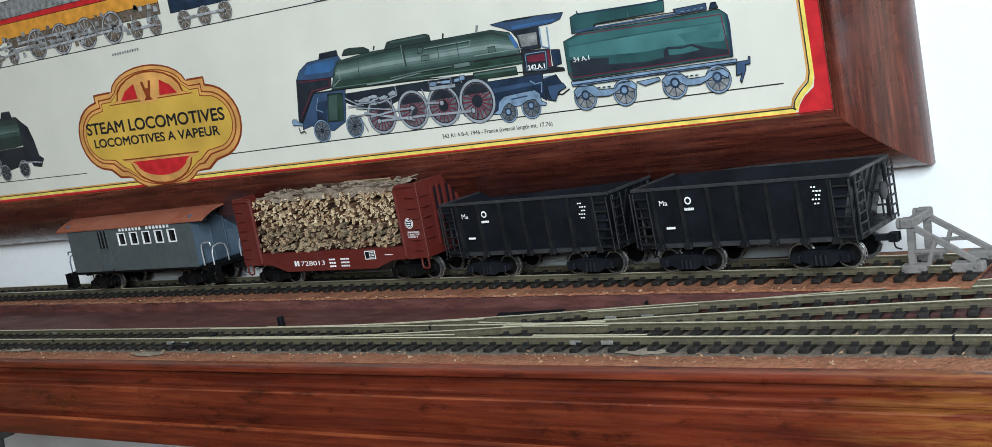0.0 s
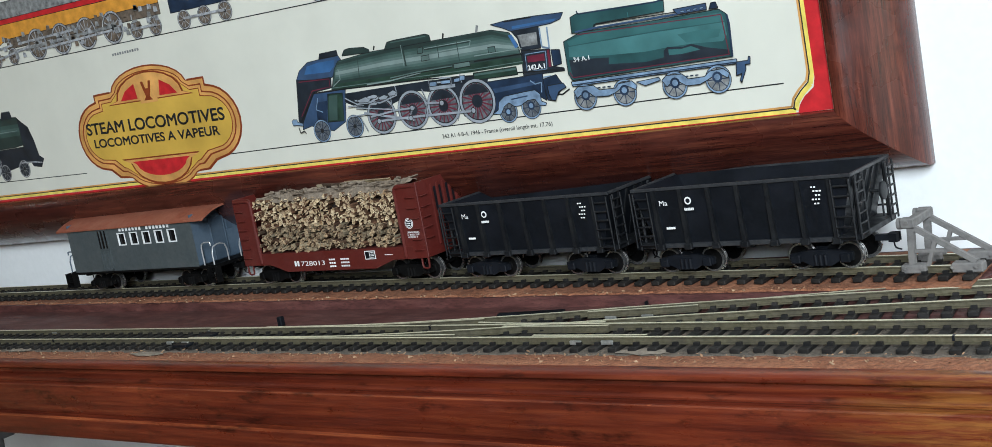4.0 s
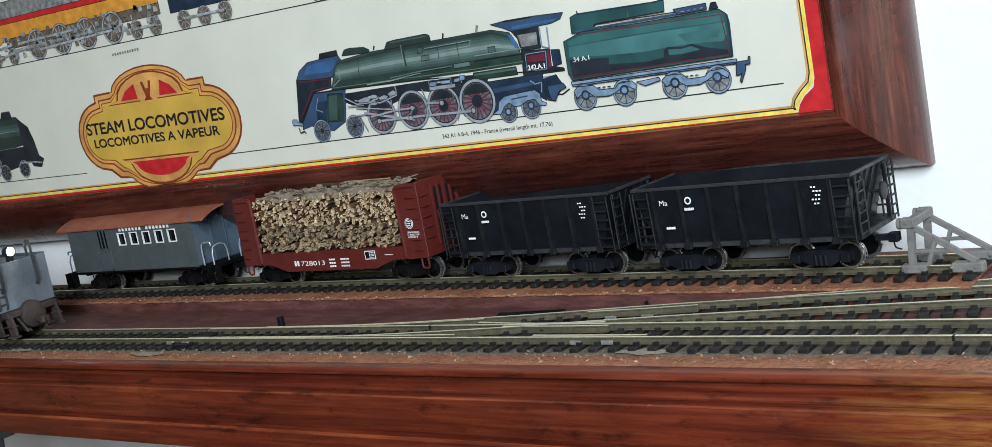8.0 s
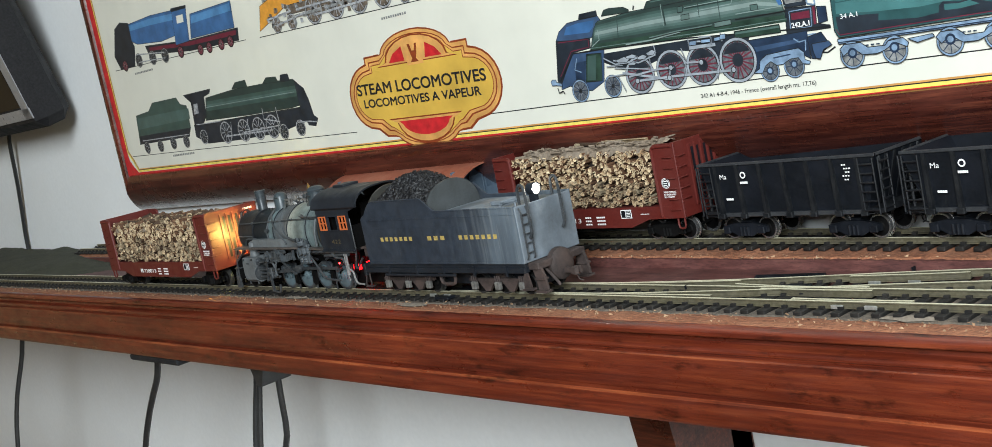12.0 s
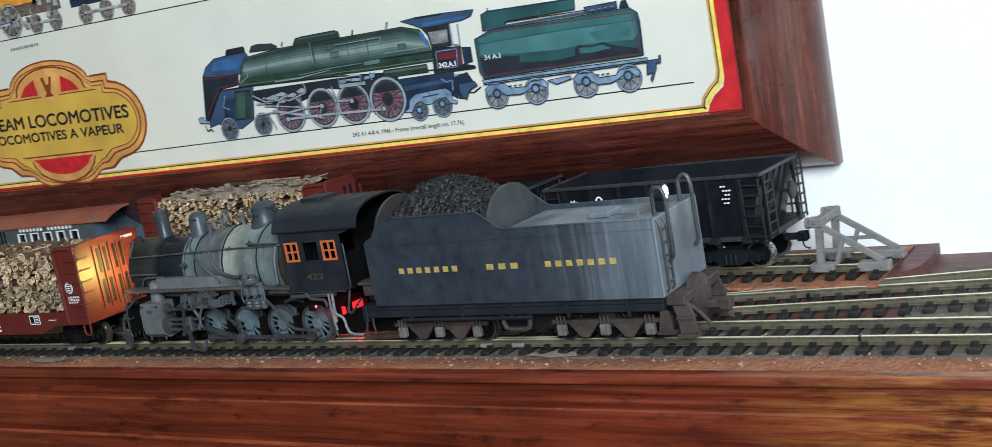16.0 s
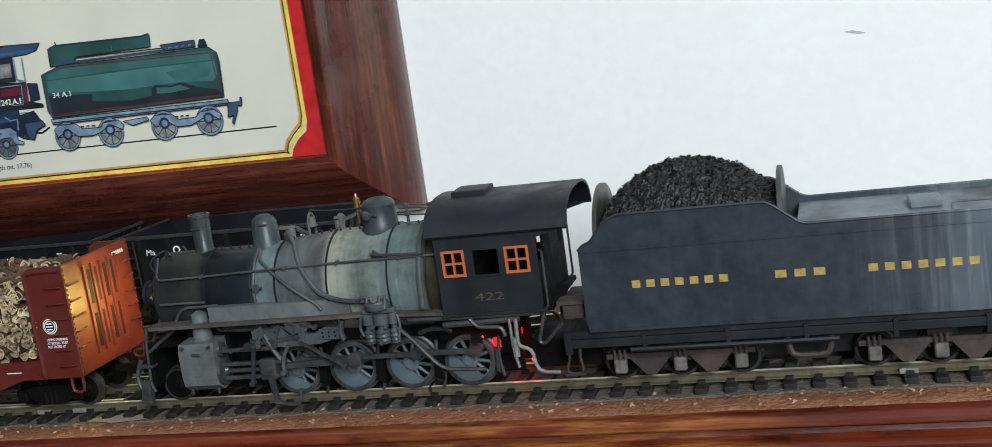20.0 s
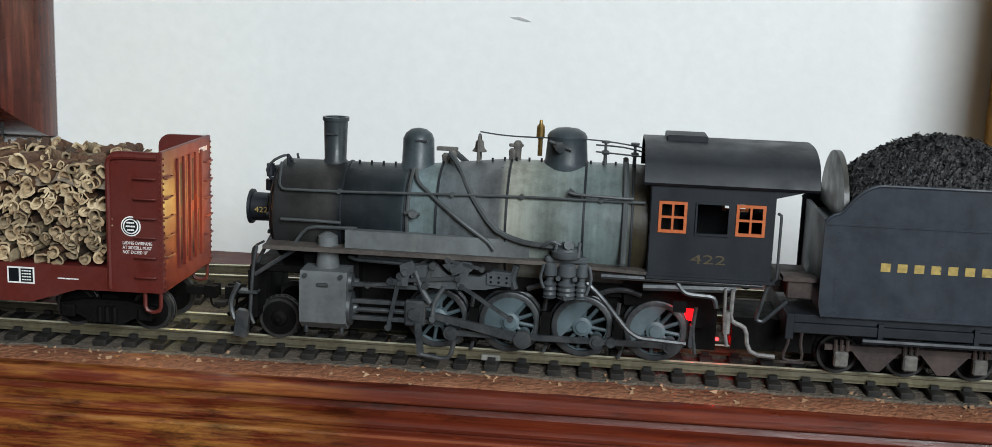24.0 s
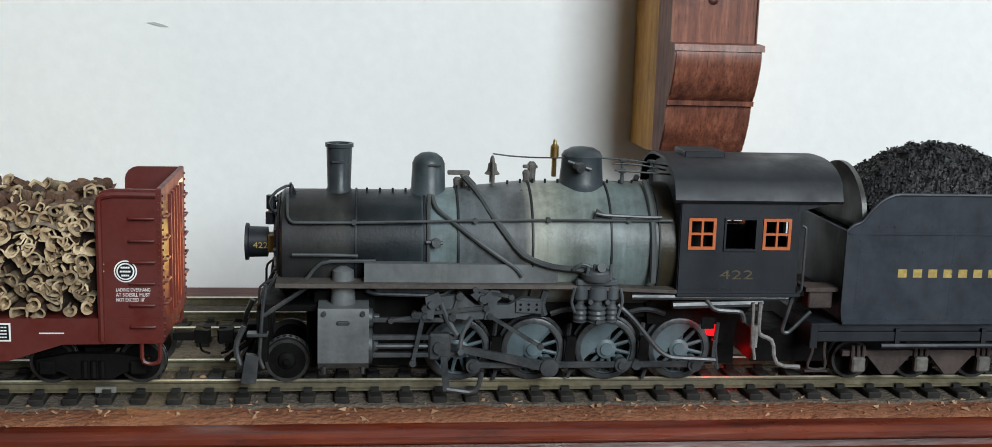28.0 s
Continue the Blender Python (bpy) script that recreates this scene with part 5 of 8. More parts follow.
lettering("lamp_number", "422", 2.0, GOLDINK, headlight, on_side(-84.6, -3.72, 35.6), 3.4)
bm = B()
rod(bm, (-80.5, -3.2, 45.0), (-80.5, -3.2, 48.2), 1.0, seg=10)
rod(bm, (-80.5, -3.2, 41.4), (-80.5, -3.2, 44.2), 1.2, seg=10)
rod(bm, (-80.5, 3.2, 43.4), (-80.5, 3.2, 46.8), 1.0, seg=10)
pipe(bm, [(-79, -6, 44), (-81, -6.2, 47), (-79, -5, 49.6), (-76, -3.6, 50.8), (-74.6, -3.2, 49)], 0.35)
pipe(bm, [(-75.6, -4, 48), (-75.6, -4.4, 51.2), (-75.4, -3.0, 48.5)], 0.5)
pieces("marker_lamp", bm, CABM, loco)
# pilot deck, cowcatcher, steps
bm = B()
box(bm, -83, -69, -13, 13, 22.5, 24.2, 0.3)
prism(bm, [(-83, 11), (-83, 23), (-80.6, 23), (-80.6, 11)], "y", -14.5, 14.5)
for i in range(11):
    y = -12 + i * 2.4
    rod(bm, (-82.6, y, 15.5), (-87.4 + abs(y) * 0.12, y * 0.94, 7.0), 0.7, 0.6, seg=6)
box(bm, -88.2, -84.6, -12.6, 12.6, 6.4, 7.8, 0.3)
part("cowcatcher", bm, SOOT, loco)
bm = B()
for s in (-1, 1):
    pipe(bm, [(-80.8, s * 14.6, 29.4), (-81.6, s * 15, 24), (-82.4, s * 15, 12), (-81.4, s * 15, 9.6)], 0.45)
    prism(bm, [(-86.6, 6.2), (-83.2, 6.0), (-82.4, 12.6), (-85.4, 13.0)], "y", *sorted((s * 13.6, s * 15.6)))
    pipe(bm, [(-81.4, s * 14.4, 22), (-74.5, s * 14.0, 26.6), (-71, s * 13.4, 29)], 0.55)
    pipe(bm, [(-86.0, s * 12.6, 19), (-88.2, s * 13.2, 14), (-86.6, s * 13.6, 9.5), (-84.6, s * 14, 11)], 0.7)
    box(bm, -85.2, -80.4, *sorted((s * 12.6, s * 15.8)), 17.2, 18.0, 0.2)
    pipe(bm, [(-77.4, s * 9, 33), (-80, s * 10, 28), (-82, s * 10.5, 24)], 0.5)
    pipe(bm, [(-82.6, s * 12, 24), (-82.6, s * 12, 28.4), (-79.6, s * 12, 30)], 0.3)
pieces("front_step", bm, RODM, loco)
bm = B()
box(bm, -86.4, -83, -2.6, 2.6, 11.4, 16.6, 0.4)
pipe(bm, [(-84, 5, 13), (-88, 5.4, 11), (-92, 4.6, 8)], 0.6)
pipe(bm, [(-84, -5, 14), (-88.5, -5.6, 11), (-91, -5, 8.6)], 0.6)
part("drawbar", bm, SOOT, loco)
coupler(loco, -84.6, 13.4, -1)
# frames and ashpan
bm = B()
for s in (-1, 1):
    box(bm, -72, 33, *sorted((s * 4.6, s * 6.0)), 7.4, 25.5)
box(bm, -70, -56, -10.5, 10.5, 11, 27)
box(bm, -40, 15, -8, 8, 20, 29)
for x in (-27, -9, 9):
    for s in (-1, 1):
        prism(bm, [(x - 1.6, 8.5), (x + 1.0, 7.4), (x + 1.2, 16), (x - 1.0, 16)], "y", *sorted((s * 9.4, s * 11.4)))
part("frame", bm, SOOT, loco)
bm = B()
prism(bm, [(9, 27), (10, 18.5), (32, 18.5), (36, 23), (36, 27)], "y", -9, 9)
# added solid block, stands in for the shade below the cab
box(bm, 36.5, 56, -9, 9, 9, 17)
part("ashpan", bm, SOOT, loco)
# added plates, no engine part, that screen the red glow from the side
bm = B()
for s in (-1, 1):
    box(bm, 27.6, 30.6, *sorted((s * 8.2, s * 8.8)), 13.6, 18.6)
    box(bm, 21.4, 24.6, *sorted((s * 15.8, s * 16.2)), 19.2, 22.0)
pieces("glow_shield", bm, SOOT, loco)
bm = B()
box(bm, 24.6, 30.6, -7.6, 7.6, 14.9, 17.7, 0.4)
pieces("firebox_glow", bm, FIRE, loco, "red glow under the firebox")
bm = B()
for p in ((24.2, -15.0, 20.6), (34, 0, 8.6), (28.6, 0, 8.2)):
    bmesh.ops.create_icosphere(bm, subdivisions=2, radius=0.45, matrix=Matrix.Translation(p))
pieces("firebox_lamp", bm, REDLED, loco, "tiny red lamp")
# cab
for s in (-1, 1):
    bm = B()
    y0, y1 = sorted((s * 16.4, s * 17.0))
    wx = ((16.6, 23.2), (25.2, 33.2), (34.6, 41.4))
    pierced(bm, (14.8, 16.6, 23.2, 25.2, 33.2, 34.6, 41.4, 43.6), (28.2, 38.6, 46.3, 50.4), {(1, 1), (3, 1), (5, 1)} if s < 0 else {(1, 1), (5, 1)}, y0, y1)
    side = part("cab_side", bm, CABM, loco)
    for a, c in (wx[0], wx[2]):
        bm = B()
        ya, yb_ = sorted((s * 16.5, s * 17.25))
        for q in ((a, a + 0.7, 38.7, 46.2), (c - 0.7, c, 38.7, 46.2), (a + 0.7, c - 0.7, 38.7, 39.4), (a + 0.7, c - 0.7, 45.5, 46.2), ((a + c) / 2 - 0.26, (a + c) / 2 + 0.26, 39.4, 45.5), (a + 0.7, (a + c) / 2 - 0.26, 42.2, 42.7), ((a + c) / 2 + 0.26, c - 0.7, 42.2, 42.7)):
            box(bm, q[0], q[1], ya, yb_, q[2], q[3])
        part("window_frame", bm, ORANGE, side, "orange four-pane window frame")
    bm = B()
    a, c = wx[1]
    for q in ((a, a + 0.4, 38.7, 46.2), (c - 0.4, c, 38.7, 46.2), (a, c, 38.4, 38.9), (a, c, 45.9, 46.3)):
        box(bm, q[0], q[1], *sorted((s * 16.5, s * 17.4)), q[2], q[3])
    part("window_trim", bm, CABM, side)
    bm = B()
    box(bm, 14.4, 44.6, *sorted((s * 15.5, s * 17.8)), 27.4, 28.2, 0.15)
    for i in range(26):
        rod(bm, (15.6 + i * 1.1, s * 17.0, 29.2), (15.6 + i * 1.1, s * 17.12, 29.2), 0.14, seg=5)
    part("cab_sill", bm, CABM, loco)
    bm = B()
    pipe(bm, [(44.2, s * 16.8, 44.5), (45, s * 17.2, 44.2), (45, s * 17.2, 29), (44, s * 16.8, 28)], 0.35)
    pipe(bm, [(43.4, s * 16.2, 27.4), (41, s * 16.6, 18.6), (42.6, s * 16.6, 18.2), (48, s * 16.4, 23.6)], 0.5)
    part("cab_handrail", bm, RODM, loco)
lettering("cab_number", "422", 3.1, FADED, loco, on_side(24.6, -17.06, 31.6), 8.2)
bm = B()
prism(bm, [(-16.6, 28.2), (16.6, 28.2), (16.6, 50), (9, 56.5), (0, 58.6), (-9, 56.5), (-16.6, 50)], "x", 14.6, 15.3)
part("cab_front", bm, CABM, loco)


def roof_arc(y):
    return 50.6 + 8.6 * math.sqrt(max(0, 1 - (abs(y) / 18.4) ** 2.6))


ys = [-18.4 + 36.8 * i / 22 for i in range(23)]
bm = B()
prism(bm, [(y, roof_arc(y)) for y in ys] + [(y * 0.965, roof_arc(y) - 0.7) for y in ys[::-1]], "x", 12.8, 53.2)
roof = part("cab_roof", bm, CABM, loco, "curved black cab roof with a long overhang")
bm = B()
box(bm, 18, 28, -5, 5, 58.6, 60.4, 0.3)
part("roof_hatch", bm, CABM, roof)
bm = B()
prism(bm, [(42.6, 47.8), (43.2, 50.6), (53.2, 50.6)], "y", -17.1, -16.5)
prism(bm, [(42.6, 47.8), (43.2, 50.6), (53.2, 50.6)], "y", 16.5, 17.1)
pieces("roof_gusset", bm, CABM, loco)
bm = B()
# floor, with added panels and a block that make the windows look dark
box(bm, 42.8, 43.5, -8, 10, 28.6, 50.5)
box(bm, 42.8, 43.5, -16.2, 16.2, 28.6, 40.5)
box(bm, 15.3, 46, -16.4, 16.4, 27.4, 28.6)
box(bm, 15.4, 24.5, -14, 14, 28.6, 49)
part("cab_floor_and_fill", bm, SOOT, loco)
bm = B()
for y in (-6, -2, 3, 7):
    turned(bm, (22, y, 41), (1, 0, 0), [(0, 1.4), (0.6, 1.4)], 14)
pieces("gauge", bm, WIRE, loco, "pale cab gauge")

# driving wheels
DRV = 7.7


def driver_mesh(counter):
    b = B()
    for s in (-1, 1):
        turned(b, (0, s * GAUGE, 0), (0, s, 0), [(-1.3, 6.3), (-1.3, DRV + 0.6), (-0.8, DRV + 0.65), (-0.5, DRV), (1.3, DRV - 0.1), (1.45, DRV - 0.5), (1.45, 6.3), (1.0, 6.2)], 40, caps=False)
    return mesh_of("tyre", b, RODM)


def centre_mesh(big):
    b = B()
    for s in (-1, 1):
        y0 = s * (GAUGE + 0.4)
        turned(b, (0, y0 - s * 0.6, 0), (0, s, 0), [(0, 6.0), (0, 6.9), (1.1, 6.9), (1.1, 6.0)], 36, caps=False)
        turned(b, (0, y0 - s * 0.9, 0), (0, s, 0), [(0, 2.5), (2.0, 2.4), (2.3, 1.6), (2.6, 1.5)], 20)
        lo = 2.5 if big else 2.2
        arc = [(6.4 * math.cos(radians(q)), 6.4 * math.sin(radians(q))) for q in range(180 - int(lo * 34), 181 + int(lo * 34), 8)]
        prism(b, arc, "y", y0 - s * 0.7, y0 + s * 1.0)
        rod(b, (4.6, y0 - s * 0.6, 0), (4.6, y0 + s * 1.6, 0), 1.5, seg=14)
    rod(b, (0, -8, 0), (0, 8, 0), 1.6, seg=12)
    return mesh_of("wheel_centre", b, DRIVEM)


SPOKE = mesh_of("spoke", rod(B(), (2, 0, 0), (6.6, 0, 0), 0.55, 0.42, seg=6), DRIVEM)
TYRE, CENTRE, CENTRE_BIG = driver_mesh(0), centre_mesh(False), centre_mesh(True)
THETA0, CRANK = -43.0, 4.6
DRIVERS = []
for x in (-36.0, -18.0, 0.0, 18.0):
    w = part("driving_wheelset", TYRE, RODM, loco, at=(x, 0, RH + DRV))
    part("wheel_centre", CENTRE_BIG if x == -18.0 else CENTRE, DRIVEM, w, "grey-blue spoked wheel centre")
    for s in (-1, 1):
        for k in range(12):
            part("spoke", SPOKE, DRIVEM, w, at=pose(0, s * (GAUGE + 0.4) * MM, 0, 0, 30 * k, 0))
    DRIVERS.append((w, x))
pilot_wheels = add_wheelset(loco, -76.4, RH + 5.1, 5.1, True)
SIDE_RODS, MAIN_RODS, CROSSHEADS = [], [], []
for s in (-1, 1):
    b = B()
    for a, c in ((-36, -18), (-18, 0), (0, 18)):
        box(b, a + 1.5, c - 1.5, *sorted((s * 11.6, s * 12.6)), -0.75, 0.75, 0.15)
    for x in (-36, -18, 0, 18):
        rod(b, (x, s * 11.3, 0), (x, s * 13.0, 0), 1.75, seg=16)
        rod(b, (x, s * 13.0, 0), (x, s * 13.5, 0), 1.0, seg=10)
    rod(b, (3.6, s * 11.4, 0), (3.6, s * 13.0, 0), 1.2, seg=12)
    side_rod = part("side_rod", b, RODM, loco, at=(0, 0, RH + DRV))
    SIDE_RODS.append((side_rod, s))
    b = B()
    ln = 27.0
    prism(b, [(-ln, -0.7), (0, -1.2), (0, 1.2), (-ln, 0.7)], "y", *sorted((s * 13.4, s * 14.4)))
    rod(b, (0, s * 13.1, 0), (0, s * 15.0, 0), 2.2, seg=16)
    rod(b, (-ln, s * 13.1, 0), (-ln, s * 14.8, 0), 1.5, seg=14)
    MAIN_RODS.append((part("main_rod", b, RODM, loco, at=(-18, 0, RH + DRV)), s, ln))
    b = B()
    box(b, -2.6, 2.6, *sorted((s * 14.2, s * 16.9)), -3.2, 3.2, 0.5)
    rod(b, (-16, s * 15.4, 0), (0, s * 15.4, 0), 0.65, seg=10)
    prism(b, [(0.2, -2), (1.8, -2), (2.6, -10.4), (1.0, -10.4)], "y", *sorted((s * 16.6, s * 17.6)))
    pipe(b, [(1.8, s * 17.2, -10), (9, s * 17.4, -11), (10, s * 17.4, -6)], 0.6)
    rod(b, (0, s * 16.6, 0), (0, s * 17.7, 0), 1.5, seg=12)
    CROSSHEADS.append((part("crosshead", b, RODM, loco, at=(-46, 0, RH + DRV)), s))

# ---- tender ----
tender = thing("tender", "weathered black locomotive tender heaped with coal", "tender")
SIDE = [(55.6, 20.6), (55.0, 24), (55.0, 43.2), (56.6, 44.8), (58.6, 45.4), (61.0, 48.6), (63.6, 51.0), (66.4, 52.2), (104.5, 52.2), (106.4, 51.2), (112.6, 46.4), (114.6, 45.8), (169.0, 45.8), (169.0, 20.6)]
for s in (-1, 1):
    bm = B()
    prism(bm, SIDE, "y", *sorted((s * 16.9, s * 17.6)))
    part("side_plate", bm, TENDM, tender, "black riveted tender side with pale water streaks")
for s in (-1, 1):
    bm = B()
    pipe(bm, [(x, s * 17.4, z + 0.1) for x, z in SIDE[2:13]], 0.42, 8)
    part("top_bead", bm, TENDM, tender)
    bm = B()
    box(bm, 55.6, 168.6, *sorted((s * 17.6, s * 17.85)), 42.7, 43.1)
    box(bm, 55.6, 168.6, *sorted((s * 17.6, s * 17.85)), 20.8, 21.6)
    pieces("seam_strip", bm, TENDM, tender)
bm = B()
for i in range(58):
    for z in (44.6, 22.0, 38.5):
        rod(bm, (57 + i * 1.92, -17.6, z), (57 + i * 1.92, -17.72, z), 0.16, seg=5)
for x in (58.5, 82, 112, 140, 164):
    for i in range(20):
        rod(bm, (x, -17.6, 23.2 + i * 1.0), (x, -17.72, 23.2 + i * 1.0), 0.16, seg=5)
part("rivet_row", bm, TENDM, tender, kind="stuff")
bm = B()
box(bm, 168.4, 169.3, -17.5, 17.5, 20.6, 45.8, 0.3)
box(bm, 112, 168.8, -16.95, 16.95, 43.4, 44.6)
box(bm, 56, 57, -16.9, 16.9, 21, 43)
box(bm, 57, 112, -16.9, 16.9, 40, 41)
pieces("tank_plate", bm, TENDREAR, tender, "lime-streaked grey tank plate")
bm = B()
prism(bm, [(-16.8, 43), (-16.8, 45)] + [(16.4 * math.cos(radians(a)), 45.6 + 12.6 * math.sin(radians(a))) for a in range(176, 3, -8)] + [(16.8, 45), (16.8, 43)], "x", 107.6, 108.8)
part("coal_board", bm, CYLM, tender, "grey rounded coal board")
bm = B()
prism(bm, [(-16.8, 43), (-16.4, 44.4)] + [(16.0 * math.cos(radians(a)), 44.6 + 13.4 * math.sin(radians(a))) for a in range(176, 3, -8)] + [(16.4, 44.4), (16.8, 43)], "x", 59.2, 60.4)
part("coal_board", bm, GREASY, tender, "dark greasy front coal board")
# coal heap
g = random.Random(5)
bm = B()
NX, NY = 96, 52
rows = []
for i in range(NX + 1):
    row = []
    for j in range(NY + 1):
        u, v = i / NX, j / NY * 2 - 1
        x, y = 61 + 46.4 * u, 16.7 * v
        h = 48.5 + 14.0 * max(0, math.sin(math.pi * min(1, u * 0.98 + 0.01))) ** 0.62 * (1 - abs(v) ** 2.4)
        h += 1.1 * noise.noise((x * 0.45, y * 0.45, 1)) + g.uniform(-0.35, 0.35)
        row.append(bm.verts.new((x + g.uniform(-0.15, 0.15), y + g.uniform(-0.15, 0.15), h)))
    rows.append(row)
for i in range(NX):
    for j in range(NY):
        q = (rows[i][j], rows[i + 1][j], rows[i + 1][j + 1], rows[i][j + 1])
        bm.faces.new(q[:3])
        bm.faces.new((q[0], q[2], q[3]))
for f in list(bm.faces):
    c = f.calc_center_median()
    if g.random() < 0.3 and abs(c.y) < 15.5:
        r = g.uniform(0.3, 0.75)
        vs = [bm.verts.new(c + Vector((g.uniform(-r, r), g.uniform(-r, r), g.uniform(-0.2, r * 1.3)))) for _ in range(4)]
        for t3 in ((0, 1, 2), (0, 2, 3), (0, 3, 1), (1, 3, 2)):
            bm.faces.new([vs[k] for k in t3])
me = mesh_of("coal_heap", bm, COAL, 5)
part("coal", me, COAL, tender, "heap of broken coal", kind="stuff")
# frame, steps, rear
bm = B()
box(bm, 48.4, 168, -16.6, 16.6, 18.6, 20.6, 0.2)
# added solid block, stands in for underframe and shade beneath the tender
box(bm, 56, 166, -6.4, 6.4, 8.2, 18.6)
box(bm, 48.4, 168, -17.2, -14, 16.2, 18.6, 0.2)
box(bm, 48.4, 168, 14, 17.2, 16.2, 18.6, 0.2)
box(bm, 48, 50, -17.4, 17.4, 14.6, 20.8, 0.2)
for x in (70, 92, 112, 134, 156):
    box(bm, x - 0.6, x + 0.6, -17.6, -17.0, 14.8, 19.6)
pipe(bm, [(66, -17.2, 15.2), (120, -17.2, 15.2)], 0.7)
part("tender_frame", bm, CABM, tender)
bm = B()
for x0 in (47.6, 165.6):
    for s in (-1, 1):
        if x0 < 100:
            pipe(bm, [(x0 + 1.2, s * 16.9, 16.2), (x0 + 1.4, s * 17.0, 13.6), (x0 - 0.2, s * 17.2, 9.4), (x0 + 5.2, s * 17.2, 9.2), (x0 + 4.2, s * 17.0, 13.6), (x0 + 4.4, s * 16.9, 16.2)], 0.42)
            box(bm, x0 - 0.4, x0 + 5.4, *sorted((s * 15.6, s * 17.6)), 8.7, 9.3, 0.1)
        else:
            prism(bm, [(x0 + 1, 16.4), (x0 + 3.4, 16.4), (x0 + 4.8, 9.4), (x0 - 0.4, 9.4)], "y", *sorted((s * 16.4, s * 16.9)))
            box(bm, x0 - 0.8, x0 + 5.2, *sorted((s * 14.6, s * 17.6)), 8.6, 9.4)
pipe(bm, [(107, -15.6, 16), (107.6, -15.6, 10.6), (117.4, -15.6, 10.6), (118, -15.6, 16)], 0.9)
box(bm, 46.8, 55, -15.4, -9.5, 28.2, 29.2)
box(bm, 48, 54, -14.6, -10.2, 23.8, 28.2, 0.3)
box(bm, 46, 55, -9, 9, 24, 27)
pieces("tender_step", bm, TRUCKM, tender)
bm = B()
box(bm, 168, 174.5, -15, 15, 17.2, 20.4, 0.4)
turned(bm, (171.5, 0, 16.5), (1, 0, 0), [(0, 7.4), (2.6, 7.2), (3.4, 6.0), (4.0, 3.0)], 20)
for s in (-1, 1):
    prism(bm, [(169, 20), (174, 20), (176.2, 14), (176.8, 8.2), (171.4, 7.6), (170.6, 14)], "y", *sorted((s * 12.8, s * 14.2)))
    box(bm, 170.4, 177, *sorted((s * 11.4, s * 15.6)), 7.0, 8.0)
    box(bm, 170.8, 176.4, *sorted((s * 11.8, s * 15.2)), 12.8, 13.5)
pipe(bm, [(172, -9, 17), (177, -9.4, 13), (179.5, -8.6, 9)], 0.7)
part("rear_deck", bm, TRUCKM, tender, "dusty mauve-brown rear beam and steps")
coupler(tender, 175, 13.4, 1, TRUCKM)
bm = B()
for y in (-15.6, -11.4):
    pipe(bm, [(169.6, y, 22), (170.4, y, 23), (170.6, y, 43), (169.6, y, 45)], 0.4)
for i in range(5):
    rod(bm, (170.4, -15.6, 25 + i * 4.2), (170.4, -11.4, 25 + i * 4.2), 0.35, seg=6)
pipe(bm, [(170.5, -12.6, 31), (172.2, -12.6, 33), (172.2, -12.6, 51), (171.4, -12.6, 54.2), (169.4, -12.6, 54.6), (167.8, -12.6, 52.6), (167.8, -12.6, 46)], 0.7)
pipe(bm, [(170.5, 8, 31), (172.2, 8, 33), (172.2, 8, 51), (171.4, 8, 54.2), (169.4, 8, 54.6), (167.8, 8, 52.6), (167.8, 8, 46)], 0.7)
part("rear_ladder", bm, RODM, tender)
bm = B()
rod(bm, (162.4, 0, 50.6), (166.2, 0, 50.6), 2.6, seg=20)
turned(bm, (166.0, 0, 50.6), (1, 0, 0), [(0, 2.6), (0.1, 2.9), (0.8, 2.9), (0.8, 2.5), (0.3, 2.3)], 20, caps=False)
box(bm, 162.4, 166, -1.2, 1.2, 44.6, 48.4)
lamp = part("backup_lamp", bm, CABM, tender, "round rear lamp")
bm = B()
turned(bm, (166.3, 0, 50.6), (1, 0, 0), [(0, 2.3), (0.35, 2.2), (0.6, 1.4), (0.7, 0.2)], 18)
part("lamp_glass", bm, LAMP_COOL, lamp, "lit white lamp lens")
bm = B()
box(bm, 140, 148, -5, 5, 44.6, 46.6, 0.4)
pipe(bm, [(150, -8, 44.6), (150, -8, 46.4), (160, -8, 46.4), (160, -8, 44.6)], 0.35)
part("water_hatch", bm, TENDREAR, tender)
bm = B()
for n, x0, x1 in ((7, 68.5, 93.6), (3, 105.6, 118.0), (7, 128.5, 154.6)):
    pitch = (x1 - x0) / (n - 0.42)
    for k in range(n):
        xa = x0 + k * pitch
        box(bm, xa, xa + pitch * 0.58, -17.66, -17.6, 32.3, 34.3)
part("gold_lettering", bm, GOLDINK, tender, "spaced gold lettering shapes", kind="stuff")
